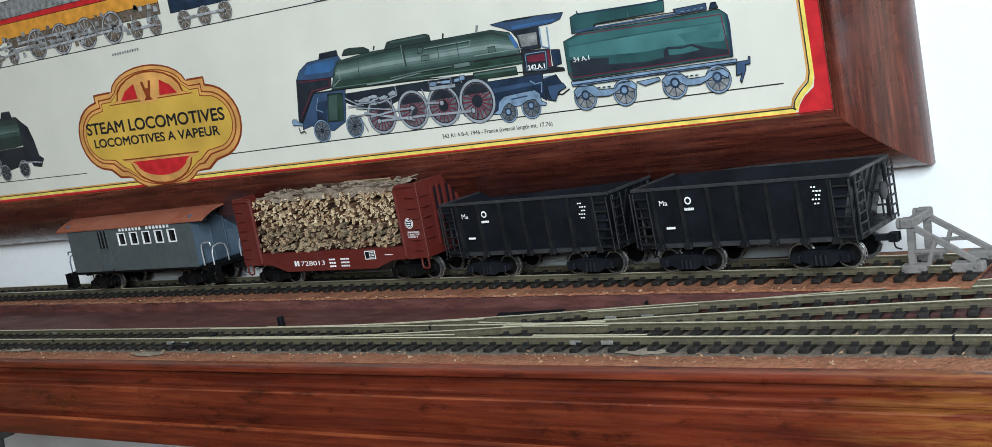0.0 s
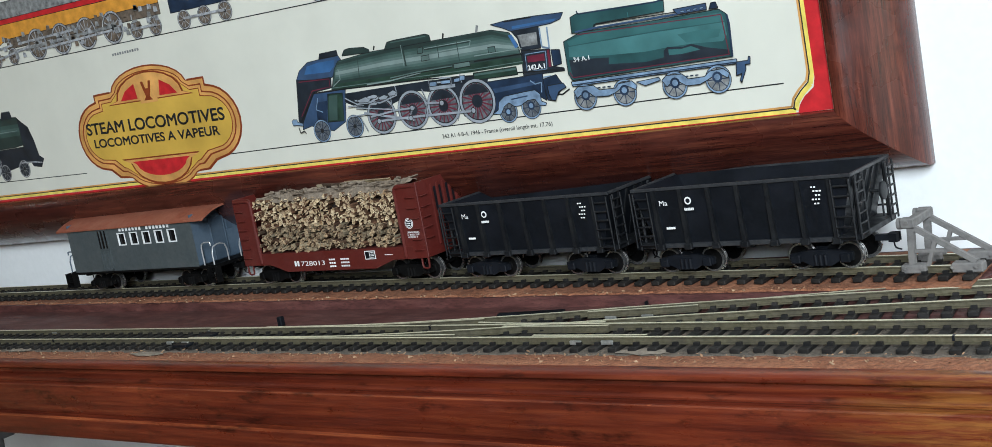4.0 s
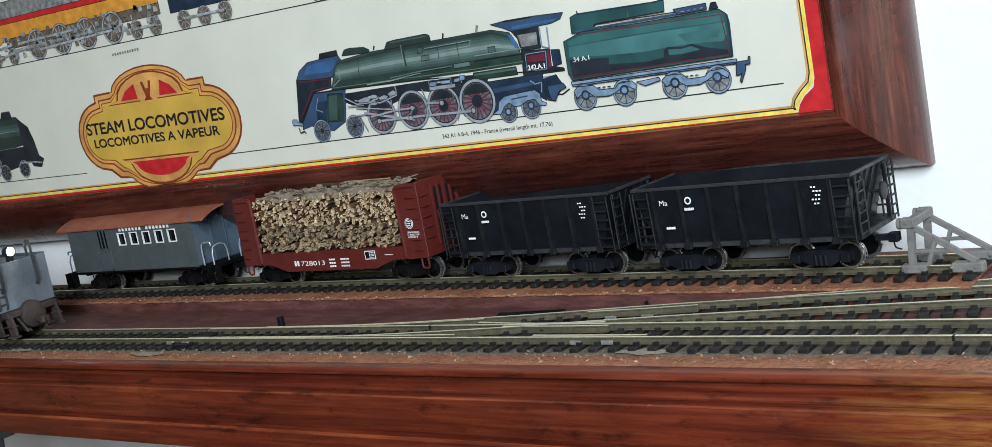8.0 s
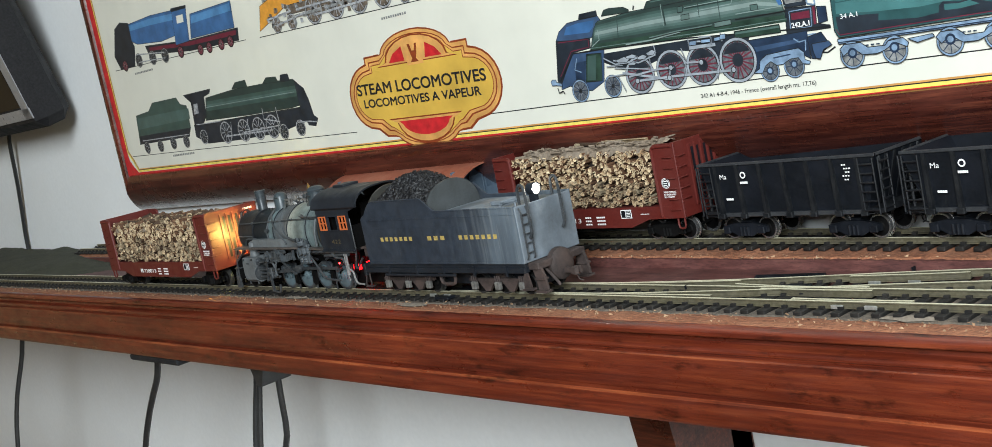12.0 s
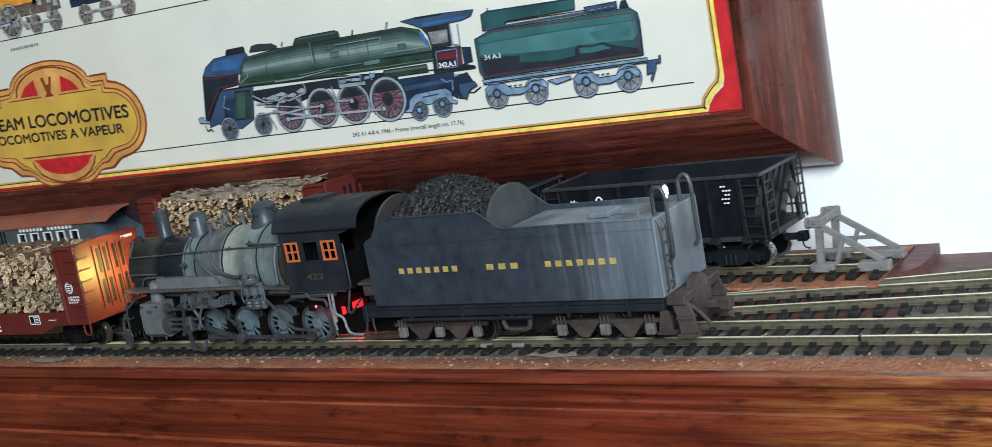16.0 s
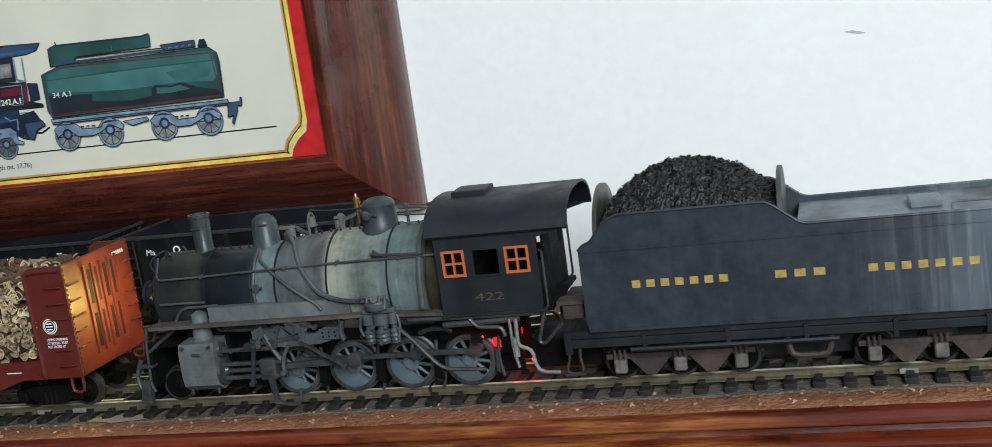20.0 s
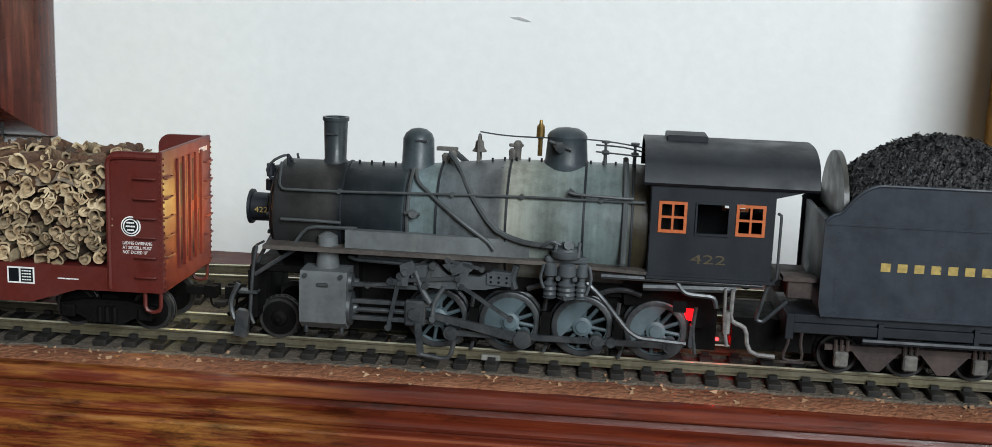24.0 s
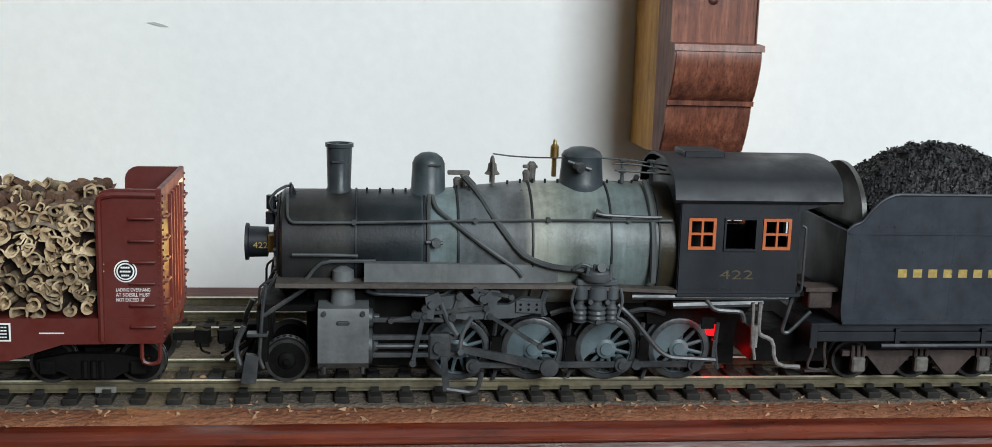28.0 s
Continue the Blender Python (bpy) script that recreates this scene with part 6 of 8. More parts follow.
for x in (78.3, 144.6):
    for s in (-1, 1):
        b = B()
        zc = RH + 4.9
        prism(b, [(x - 20, zc + 1.8), (x - 20, zc + 3.2), (x + 20, zc + 3.2), (x + 20, zc + 1.8)], "y", *sorted((s * 11.8, s * 13.2)))
        for o in (-8.1, 8.1):
            prism(b, [(x + o - 5.6, zc + 2), (x + o + 5.6, zc + 2), (x + o + 1.4, zc - 2.8), (x + o - 1.4, zc - 2.8)], "y", *sorted((s * 12.0, s * 13.4)))
        for o in (-16.2, 0, 16.2):
            for q in (-1.4, 0, 1.4):
                rod(b, (x + o + q, s * 13.6, zc + 1.6), (x + o + q, s * 13.6, zc + 4.6), 0.45, seg=6)
        part("side_frame", b, TRUCKM, tender)
        b = B()
        for o in (-16.2, 0, 16.2):
            box(b, x + o - 1.7, x + o + 1.7, *sorted((s * 12.6, s * 14.8)), zc - 2.0, zc + 1.8, 0.4)
        pieces("journal_box", b, DUSTY, tender, "dust-coated journal box")
    b = B()
    box(b, x - 3, x + 3, -11.5, 11.5, RH + 5, RH + 11)
    part("bolster", b, TRUCKM, tender)
    for o in (-16.2, 0, 16.2):
        add_wheelset(tender, x + o, RH + 4.9, 4.9, True)

train_car = log_car("red bulkhead car loaded with curled bark logs, coupled to the engine", (-103.2, 0, 0), 147.0, True, 3)

# ---- vehicles on the siding ----
SZ = 5.05


def on_siding(x, length):
    """The pose of a car on the siding whose right end is at x."""
    y0, y1 = between(SIDING, x), between(SIDING, x - length)
    a = math.atan2(y0 - y1, length)
    return pose(x * MM, y0 * MM, SZ * MM, 0, 0, math.degrees(a))



siding_car = log_car("red bulkhead car loaded with curled bark logs, parked on the siding", (0, 0, 0), 128.0, False, 11)
siding_car.matrix_basis = on_siding(-498.4, 128)


def hopper(label, at):
    """Black ore hopper: tapered ribbed body, top rim, end ladders, sloped chutes, trucks. Its right end is at x = 0, 90 long."""
    car = thing("ore_hopper", label, "rail car", at, "black ore hoppers")
    L, top = -90.0, 40.0
    b = B()
    # open body: outer and inner skins
    o = [(L, -17.8, top), (0, -17.8, top), (0, 17.8, top), (L, 17.8, top)]
    lo = [(L + 7, -15.6, 16.5), (-7, -15.6, 16.5), (-7, 15.6, 16.5), (L + 7, 15.6, 16.5)]
    i_ = [(L + 1, -16.8, top), (-1, -16.8, top), (-1, 16.8, top), (L + 1, 16.8, top)]
    li = [(L + 14, -8, 22), (-14, -8, 22), (-14, 8, 22), (L + 14, 8, 22)]
    vo, vl, vi, vli = ([b.verts.new(p) for p in q] for q in (o, lo, i_, li))
    for k in range(4):
        n = (k + 1) % 4
        b.faces.new((vl[k], vl[n], vo[n], vo[k]))
        b.faces.new((vo[k], vo[n], vi[n], vi[k]))
        b.faces.new((vi[k], vi[n], vli[n], vli[k]))
    b.faces.new(vli)
    b.faces.new(vl[::-1])
    part("body", b, BLACK, car, "tapered black hopper body")
    b = B()
    for s in (-1, 1):
        box(b, L - 0.5, 0.5, *sorted((s * 17.3, s * 18.4)), top - 0.6, top + 0.7, 0.2)
        box(b, L + 4, -4, *sorted((s * 15.2, s * 17.0)), 16.2, 18.0, 0.2)
    for x in (L, 0):
        box(b, x - 0.5, x + 0.5, -18.2, 18.2, top - 0.6, top + 0.7, 0.2)
    pieces("rim", b, RIMM, car, "worn dark grey top rim, its highlight put into the colour")
    for k in range(7):
        x = L + 9.5 + k * 12.1
        for s in (-1, 1):
            b = B()
            prism(b, [(s * 15.5, 17), (s * 18.0, 18), (s * 18.6, top - 0.5), (s * 17.5, top - 0.5)], "x", x - 0.8, x + 0.8)
            box(b, x - 1.6, x + 1.6, *sorted((s * 16.2, s * 18.4)), 15.6, 18.0, 0.25)
            part("rib", b, WORNBLACK, car)
    for x, d in ((0, 1), (L, -1)):
        for s in (-1, 1):
            b = B()
            xa, xb = x - d * 0.6, x - d * 7.2
            for xx in (xa, xb):
                rod(b, (xx, s * 17.9, 16), (xx, s * 18.6, top - 1), 0.4, seg=6)
            for i in range(6):
                z = 18 + i * 3.7
                rod(b, (xa, s * 18.3, z), (xb, s * 18.3, z), 0.42, seg=6)
            for yy in (s * 17.6, s * 10.8):
                rod(b, (x + d * 1.4, yy, 17), (x + d * 1.4, yy, top - 1), 0.4, seg=6)
            for i in range(6):
                rod(b, (x + d * 1.4, s * 17.6, 18.6 + i * 3.7), (x + d * 1.4, s * 10.8, 18.6 + i * 3.7), 0.4, seg=6)
            part("ladder", b, WORNBLACK, car)
        b = B()
        for y in (-9, -3, 3, 9):
            prism(b, [(x - d * 6.6, 17), (x + d * 0.4, top - 1), (x - d * 0.6, top - 1), (x - d * 7.4, 17)], "y", y - 0.6, y + 0.6)
        box(b, *sorted((x - d * 7, x + d * 0.8)), -17, 17, 16.4, 18.6, 0.2)
        for y in (-14, 14):
            rod(b, (x - d * 0.6, y, 18), (x - d * 0.4, y, top - 1), 0.7, seg=6)
        turned(b, (x + d * 1.2, 5.5, 29.5), (d, 0, 0), [(0, 3.0), (0.2, 3.4), (0.9, 3.4), (1.1, 3.0)], 16)
        rod(b, (x - d * 3, 5.5, 29.5), (x + d * 2.2, 5.5, 29.5), 0.6, seg=8)
        rod(b, (x + d * 0.9, 5.5, 20), (x + d * 0.9, 5.5, 29.5), 0.4, seg=6)
        part("end_frame", b, WORNBLACK, car)
        coupler(car, x - d * 1.0, 13.4, d, BLACK)
    b = B()
    prism(b, [(L + 40, 16.6), (L + 41, 15.0), (L + 48, 15.0), (L + 50, 16.6)], "y", -15, -12)
    prism(b, [(-50, 16.6), (-48, 15.0), (-41, 15.0), (-40, 16.6)], "y", 12, 15)
    box(b, L + 3, -3, -2, 2, 15.2, 16.8)
    pieces("chute", b, BLACK, car)
    b = B()
    lettering("mark", "Ma", 3.0, WHITEINK, car, on_side(L + 12.0, -18.62, 33.6), 3.6)
    turned(b, (L + 25.0, -18.55, 35.0), (0, -1, 0), [(0, 1.5), (0.06, 1.5)], 18)
    bars(b, L + 23.0, 31.2, -18.55, 6, 0.6, 1.0, 0.1)
    for r in range(5):
        bars(b, L + 75.2 + (r % 3) * 0.7, 36.6 - r * 1.5, -18.55, 2 + (r % 2), 0.75, 0.55, 0.45)
    bars(b, L + 13.4, 24.0, -17.9, 4, 0.9, 0.9, 0.1)
    part("white_print", b, WHITEINK, car, kind="stuff")
    b = B()
    turned(b, (L + 25.0, -18.63, 35.0), (0, -1, 0), [(0, 0.9), (0.06, 0.9)], 16)
    part("print_centre", b, BLACK, car)
    for x in (L + 17, -17):
        freight_truck(car, x, 4.7, 4.9, 19, False, BLACK)
    return car


hop = hopper("black ribbed ore hopper with white markings, parked on the siding", (0, 0, 0))
hop.matrix_basis = on_siding(-294.2, 90)
copy_thing(hop, on_siding(-395.8, 90))

# passenger coach
coach = thing("passenger_coach", "old slate-grey wooden coach with a rust-red roof on the siding", "rail car", m=on_siding(-653, 130))
CL = -127.0
bx = [(x - 6.4, x) for x in (-71.6, -60.2, -48.8, -37.4, -26.0)]
for s in (-1, 1):
    y0, y1 = sorted((s * 16.6, s * 17.4))
    bm = pierced(B(), (CL, *[v for q in bx for v in q], -12), (17.5, 32.4, 39.2, 44.0), {(k, 1) for k in (1, 3, 5, 7, 9)}, y0, y1)
    part("body_side", bm, GREYC, coach)
for s in (-1, 1):
    for a, c in bx:
        b = B()
        for q in ((a - 0.3, a + 0.3, 32.1, 39.5), (c - 0.3, c + 0.3, 32.1, 39.5), (a + 0.3, c - 0.3, 32.1, 32.7), (a + 0.3, c - 0.3, 38.9, 39.5)):
            box(b, q[0], q[1], *sorted((s * 16.9, s * 17.7)), q[2], q[3])
        win = part("window_frame", b, WHITEINK, coach, "white window frame")
        b = B()
        box(b, a, c, *sorted((s * 16.4, s * 16.6)), 32.4, 39.2)
        part("pane", b, SCREEN, win)
    b = B()
    dx0, dx1 = CL + 29, CL + 39
    for q in ((dx0, dx0 + 0.9, 18, 42.4), (dx1 - 0.9, dx1, 18, 42.4), (dx0, dx1, 41.6, 42.4), (dx0, dx1, 30, 31), (dx0, dx1, 18, 19), (dx0 + 3, dx0 + 3.8, 19, 42), (dx1 - 3.8, dx1 - 3, 19, 42)):
        box(b, q[0], q[1], *sorted((s * 17.4, s * 17.9)), q[2], q[3])
    door = part("side_door", b, GREYC, coach)
    b = B()
    box(b, dx0 + 0.9, dx1 - 0.9, *sorted((s * 17.42, s * 17.55)), 31, 41.6)
    part("door_pane", b, SCREEN, door)
for x in (CL, -12.6):
    bm = B()
    box(bm, x, x + 0.6, -17, 17, 17.5, 46.0)
    part("end_wall", bm, BLUEC, coach, "slate-blue end wall")
bm = B()
box(bm, -12, -11.7, 6.5, 10.5, 33, 41, 0.1)
box(bm, -12, -11.6, -4.5, 4.5, 18, 41.5, 0.1)
for q in ((-5.2, -4.4), (4.4, 5.2)):
    box(bm, -12, -11.3, q[0], q[1], 18, 42.2, 0.1)
pieces("end_panel", bm, BLUED, coach, "dull blue end door and panel")
bm = B()
ys = [-18.6 + 37.2 * i / 18 for i in range(19)]
roof_z = lambda y: 43.4 + 5.2 * (1 - (abs(y) / 18.6) ** 2.2)
prism(bm, [(y, roof_z(y)) for y in ys] + [(y, roof_z(y) - 0.9) for y in ys[::-1]], "x", CL - 9, 0)
roof = part("roof", bm, ROOFR, coach, "rust-red arched roof")
bm = B()
for x in (CL + 25, CL + 60, CL + 92):
    turned(bm, (x, 0, 48.0), (0, 0, 1), [(0, 1.5), (1.2, 1.4), (1.3, 2.0), (1.8, 1.8)], 12)
pieces("roof_vent", bm, ROOFR, roof)
bm = B()
box(bm, CL - 8, -1, -15.5, 15.5, 15.6, 17.5)
box(bm, CL, -12, -17.2, 17.2, 16.4, 18)
part("floor_frame", bm, SOOT, coach)
for x, d in ((-2.0, 1), (CL - 7.5, -1)):
    b = B()
    for y in (-15, 15):
        pipe(b, [(x, y, 16.5), (x, y, 28), (x, y * 0.3, 28), (x, y * 0.3, 16.5)], 0.4)
        pipe(b, [(x - d * 8, y, 17), (x - d * 8, y, 30), (x, y, 30), (x, y, 28)], 0.4)
    pieces("platform_rail", b, WIRE if d > 0 else BLUEC, coach, "thin pale platform railing")
    b = B()
    for s in (-1, 1):
        for i in range(3):
            box(b, x - 3.5, x + 3.5, *sorted((s * (14 + i), s * (16 + i))), 13.5 - i * 2.6, 14.1 - i * 2.6)
        prism(b, [(x - 3.6, 17), (x - 3.0, 17), (x - 3.0, 8), (x - 3.6, 8)], "y", *sorted((s * 14, s * 18)))
        prism(b, [(x + 3.0, 17), (x + 3.6, 17), (x + 3.6, 8), (x + 3.0, 8)], "y", *sorted((s * 14, s * 18)))
    pieces("platform_step", b, SOOT, coach)
    coupler(coach, x - d * 2, 13.4, d)
b = B()
for x0, n in ((CL + 51, 7), (CL + 76, 7)):
    bars(b, x0, 40.4, -17.42, n, 1.9, 2.0, 1.2)
part("eaves_lettering", b, WHITEINK, coach, "pale lettering shapes under the eaves", kind="stuff")
for x in (CL + 18, -26):
    freight_truck(coach, x, 4.7, 4.9, 17, False, SOOT)

# buffer stop
stop = thing("buffer_stop", "small grey weathered buffer stop at the siding's end", "buffer stop", m=on_siding(-281, 30))
for s in (-1, 1):
    y = s * GAUGE
    b = B()
    prism(b, [(0, 4.4), (2.2, 4.4), (3.4, 20.5), (1.0, 20.5)], "y", y - 1.1, y + 1.1)
    prism(b, [(3.2, 19.6), (4.2, 18.6), (23.5, 6.4), (22.4, 5.0), (2.9, 17.2)], "y", y - 0.9, y + 0.9)
    prism(b, [(6.0, 4.4), (7.2, 4.4), (10.6, 13.2), (9.4, 14.0)], "y", y - 0.8, y + 0.8)
    prism(b, [(2.4, 9.2), (2.4, 10.4), (15.6, 10.6), (16.6, 9.4)], "y", y - 0.6, y + 0.6)
    part("post", b, CONCRETE, stop)
    b = B()
    box(b, -2.6, 6.2, y - 2.3, y + 2.3, 2.2, 5.2, 0.4)
    box(b, 15, 25.5, y - 2.3, y + 2.3, 2.2, 5.6, 0.4)
    for xx in (-1, 5, 15.6, 23.6):
        rod(b, (xx, y - 2.6, 4.4), (xx, y - 3.1, 4.4), 0.7, seg=8)
    part("base_block", b, CONCRETE, stop)
    b = B()
    box(b, -1.2, 4.0, y - 1.8, y + 1.8, 18.2, 21.8, 0.5)
    rod(b, (-2.4, y, 19.8), (-1.2, y, 19.8), 2.0, seg=14)
    rod(b, (1.6, y - 2.4, 20.6), (1.6, y - 3.0, 20.6), 0.6, seg=8)
    part("buffer_head", b, CONCRETE, stop)
b = B()
box(b, 0.2, 3.4, -10, 10, 18.2, 21.4, 0.4)
part("beam", b, CONCRETE, stop)

# ---- framed poster on the wall (local x along it, z up its face, -y out of it) ----
poster = thing("framed_poster", "framed steam-locomotive poster in a thick mahogany frame hung on the wall", "framed poster", (0, 79.2, 0))
PX0, PX1, PZ0, PZ1 = -1095.0, -308.8, 65.3, 400.0
PAPER = ink("cream_poster_paper", (0.66, 0.65, 0.56), 0.36, 0.05, 30)
P_RED, P_YEL, P_BLK = ink("poster_red", (0.5, 0.02, 0.025), 0.36), ink("poster_yellow", (0.75, 0.6, 0.12), 0.4), ink("poster_black", (0.012, 0.013, 0.014), 0.4)
P_GOLD, P_GOLDD, P_GOLDL = ink("badge_gold", (0.6, 0.37, 0.065), 0.4, 0.22, 26), ink("badge_dark_gold", (0.22, 0.04, 0.012), 0.4), ink("badge_pale_gold", (0.6, 0.3, 0.09), 0.4, 0.35, 60)
P_GRN, P_GRND, P_GRNL = ink("print_green", (0.05, 0.1, 0.075), 0.4, 0.55, 110), ink("print_dark_green", (0.018, 0.04, 0.028), 0.4, 0.6, 110), ink("print_pale_green", (0.14, 0.22, 0.17), 0.4, 0.4, 140)
P_BLU, P_NAVY, P_TEAL = ink("print_blue", (0.04, 0.12, 0.27), 0.4, 0.35, 70), ink("print_navy", (0.014, 0.028, 0.055), 0.4, 0.5, 120), ink("print_teal", (0.022, 0.072, 0.074), 0.4, 0.4, 60)
P_PALE = ink("print_pale_grey", (0.3, 0.31, 0.32), 0.4, 0.6, 420)
P_STEEL = ink("print_steel_blue", (0.035, 0.068, 0.13), 0.4, 0.3, 100)
P_ORG, P_GREY, P_SKYG, P_CRIM = ink("print_orange", (0.62, 0.27, 0.04), 0.4), ink("print_grey", (0.2, 0.205, 0.2), 0.4, 0.6, 300), ink("print_blue_grey", (0.17, 0.25, 0.35), 0.4, 0.45, 260), ink("print_crimson", (0.13, 0.018, 0.035), 0.4)

P_G2, P_G3, P_G4, P_G5, P_G6 = [ink("print_green_" + w, c, 0.4, 0.22, 90) for w, c in (("deep", (0.024, 0.042, 0.038)), ("mid", (0.04, 0.075, 0.065)), ("soft", (0.062, 0.108, 0.096)), ("light", (0.1, 0.15, 0.136)), ("sheen", (0.19, 0.25, 0.232)))]
P_T1, P_T2 = ink("print_teal_mid", (0.035, 0.115, 0.115), 0.4, 0.25, 60), ink("print_teal_light", (0.05, 0.15, 0.15), 0.4, 0.3, 50)
P_DUSK, P_CREAM = ink("print_blue_black", (0.016, 0.022, 0.03), 0.4, 0.4, 120), ink("print_off_white", (0.28, 0.31, 0.34), 0.4, 0.25, 200)
P_SKYB, P_TAUPE = ink("print_sky_blue", (0.075, 0.22, 0.42), 0.4, 0.3, 70), ink("print_taupe", (0.13, 0.1, 0.075), 0.4, 0.5, 300)
P_MESH = ink("print_spoke_shade", (0.1, 0.11, 0.12), 0.4, 0.6, 500)
bm = B()
box(bm, PX0 - 2, PX1 + 2, 0, 3, PZ0 - 2, PZ1 + 2)
part("poster_sheet", bm, PAPER, poster, "cream glossy poster sheet")
PROFILE = [(0, 0.2), (0.8, -1.9), (2.6, -2.9), (6, -2.6), (10, -0.6), (16, 4.2), (21.5, 9.6), (25.4, 14.4), (27, 17.2), (27.3, 20.5), (27.3, 23.4), (-3, 23.4), (-3, 3.4)]


def frame_side(corner0, corner1, out0, out1, material, lip=0.0):
    """One mitred side of the frame between two inner corners; out0 and out1 are the mitre directions."""
    b = B()
    ra = [b.verts.new((corner0[0] + out0[0] * d, y, corner0[1] + out0[1] * d)) for d, y in ((d - lip * (-1 < d < 8), y) for d, y in PROFILE)]
    rb = [b.verts.new((corner1[0] + out1[0] * d, y, corner1[1] + out1[1] * d)) for d, y in PROFILE]
    n = len(PROFILE)
    for k in range(n):
        b.faces.new((ra[k], rb[k], rb[(k + 1) % n], ra[(k + 1) % n]))
    b.faces.new(ra[::-1])
    b.faces.new(rb)
    part("frame_side", b, material, poster, "dark varnished mahogany moulding")


WOOD_FRAME = wood("frame_mahogany", (0.025, 0.006, 0.005), (0.085, 0.02, 0.013), (0.17, 0.048, 0.026), (22, 460, 460), 0.24, 0.5)
WOOD_FRAMEZ = wood("frame_mahogany_upright", (0.02, 0.0045, 0.0035), (0.085, 0.018, 0.011), (0.2, 0.052, 0.03), (460, 460, 22), 0.24, 0.5)
frame_side((PX0, PZ0), (PX1, PZ0), (-1, -1), (1, -1), WOOD_FRAME, 5.6)
frame_side((PX1, PZ0), (PX1, PZ1), (1, -1), (1, 1), WOOD_FRAMEZ)
frame_side((PX1, PZ1), (PX0, PZ1), (1, 1), (-1, 1), WOOD_FRAME)
frame_side((PX0, PZ1), (PX0, PZ0), (-1, 1), (-1, -1), WOOD_FRAMEZ)


class Print:
    """One printed drawing: flat inked shapes on the sheet; later shapes lie a hair above earlier ones."""

    def __init__(self, name, label, step=0.012):
        self.name, self.label, self.step = name, label, step
        self.b, self.mats, self.last, self.level = B(), [], None, 0

    def poly(self, mat_, pts):
        if self.last is not mat_:
            self.last, self.level = mat_, self.level + 1
        if mat_ not in self.mats:
            self.mats.append(mat_)
        f = self.b.faces.new([self.b.verts.new((p[0], -0.08 - self.step * self.level, p[1])) for p in pts])
        f.material_index = self.mats.index(mat_)

    def shape(self, mat_, pts, w=0.32):
        """A filled shape with a thin black drawn outline."""
        self.poly(mat_, pts)
        self.path(P_BLK, pts + [pts[0]], w)

    def disc(self, mat_, x, z, r, n=24):
        self.poly(mat_, [(x + r * math.cos(6.28318 * k / n), z + r * math.sin(6.28318 * k / n)) for k in range(n)])

    def line(self, mat_, a, b, w):
        d = Vector((b[0] - a[0], b[1] - a[1])).normalized() * w / 2
        self.poly(mat_, [(a[0] - d.y, a[1] + d.x), (b[0] - d.y, b[1] + d.x), (b[0] + d.y, b[1] - d.x), (a[0] + d.y, a[1] - d.x)])

    def path(self, mat_, pts, w):
        for a, b in zip(pts, pts[1:]):
            self.line(mat_, a, b, w)

    def ring(self, mat_, x, z, r, w, n=24):
        for k in range(n):
            a, b = 6.28318 * k / n, 6.28318 * (k + 1) / n
            self.poly(mat_, [(x + q * math.cos(c), z + q * math.sin(c)) for q, c in ((r, a), (r, b), (r - w, b), (r - w, a))])

    def wheel(self, x, z, r, rim, spoke, back=None, n=12):
        self.disc(P_BLK, x, z, r + 0.25)
        self.disc(back or P_GREY, x, z, r)
        for k in range(n):
            a = 6.28318 * k / n
            self.line(spoke, (x, z), (x + r * 0.85 * math.cos(a), z + r * 0.85 * math.sin(a)), max(0.3, r * 0.075))
        self.ring(rim, x, z, r, r * 0.12)
        self.ring(P_BLK, x, z, r * 0.88, r * 0.05)
        self.disc(P_BLK, x, z, r * 0.2, 10)

    def done(self):
        for v in self.b.verts:
            v.co *= MM
        me = bpy.data.meshes.new(self.name)
        self.b.normal_update()
        self.b.to_mesh(me)
        self.b.free()
        for m_ in self.mats:
            me.materials.append(m_)
        ob = new(self.name, me)
        ob.parent = poster
        tagged(ob, self.label)


def ground(z0, slope, x0):
    return lambda x, z: (x, z0 + z + slope * (x - x0))


def G(*q):
    return [R(x, z) for x, z in q]


# border
p = Print("printed_border", "red, yellow and black printed border")
ZR, ZL = PZ0, PZ0 + 7.0
p.poly(P_RED, [(PX1 - 13.8, ZR), (PX1, ZR), (PX1, PZ1), (PX1 - 5.6, PZ1), (PX1 - 5.6, ZR + 12.5), (PX1 - 6.5, ZR + 9), (PX1 - 10.5, ZR + 6), (PX1 - 12.8, ZR + 3)])
p.poly(P_RED, [(PX0, PZ0), (PX0 + 21, PZ0), (PX0 + 20, ZL), (PX0 + 14, ZL + 5), (PX0 + 9, ZL + 10), (PX0 + 8, ZL + 16), (PX0 + 8, PZ1), (PX0, PZ1)])
p.poly(P_RED, [(PX0 + 20, PZ0), (PX1 - 13.8, ZR), (PX1 - 13.8, ZR + 0.3), (PX0 + 20, ZL)])


def edge_line(mat_, ins, w):
    p.path(mat_, [(PX0 + 8 + ins, PZ1), (PX0 + 8 + ins, ZL + 16 + ins), (PX0 + 15 + ins, ZL + 8 + ins), (PX0 + 20 + ins, ZL + 0.3 + ins), (PX1 - 13.6 - ins, ZR + 0.3 + ins), (PX1 - 12.6 - ins, ZR + 3.5 + ins),
                 (PX1 - 10 - ins, ZR + 6.5 + ins), (PX1 - 6.6 - ins, ZR + 9.5 + ins), (PX1 - 5.6 - ins, ZR + 13 + ins), (PX1 - 5.6 - ins, PZ1)], w)


edge_line(P_YEL, 0.9, 1.9)
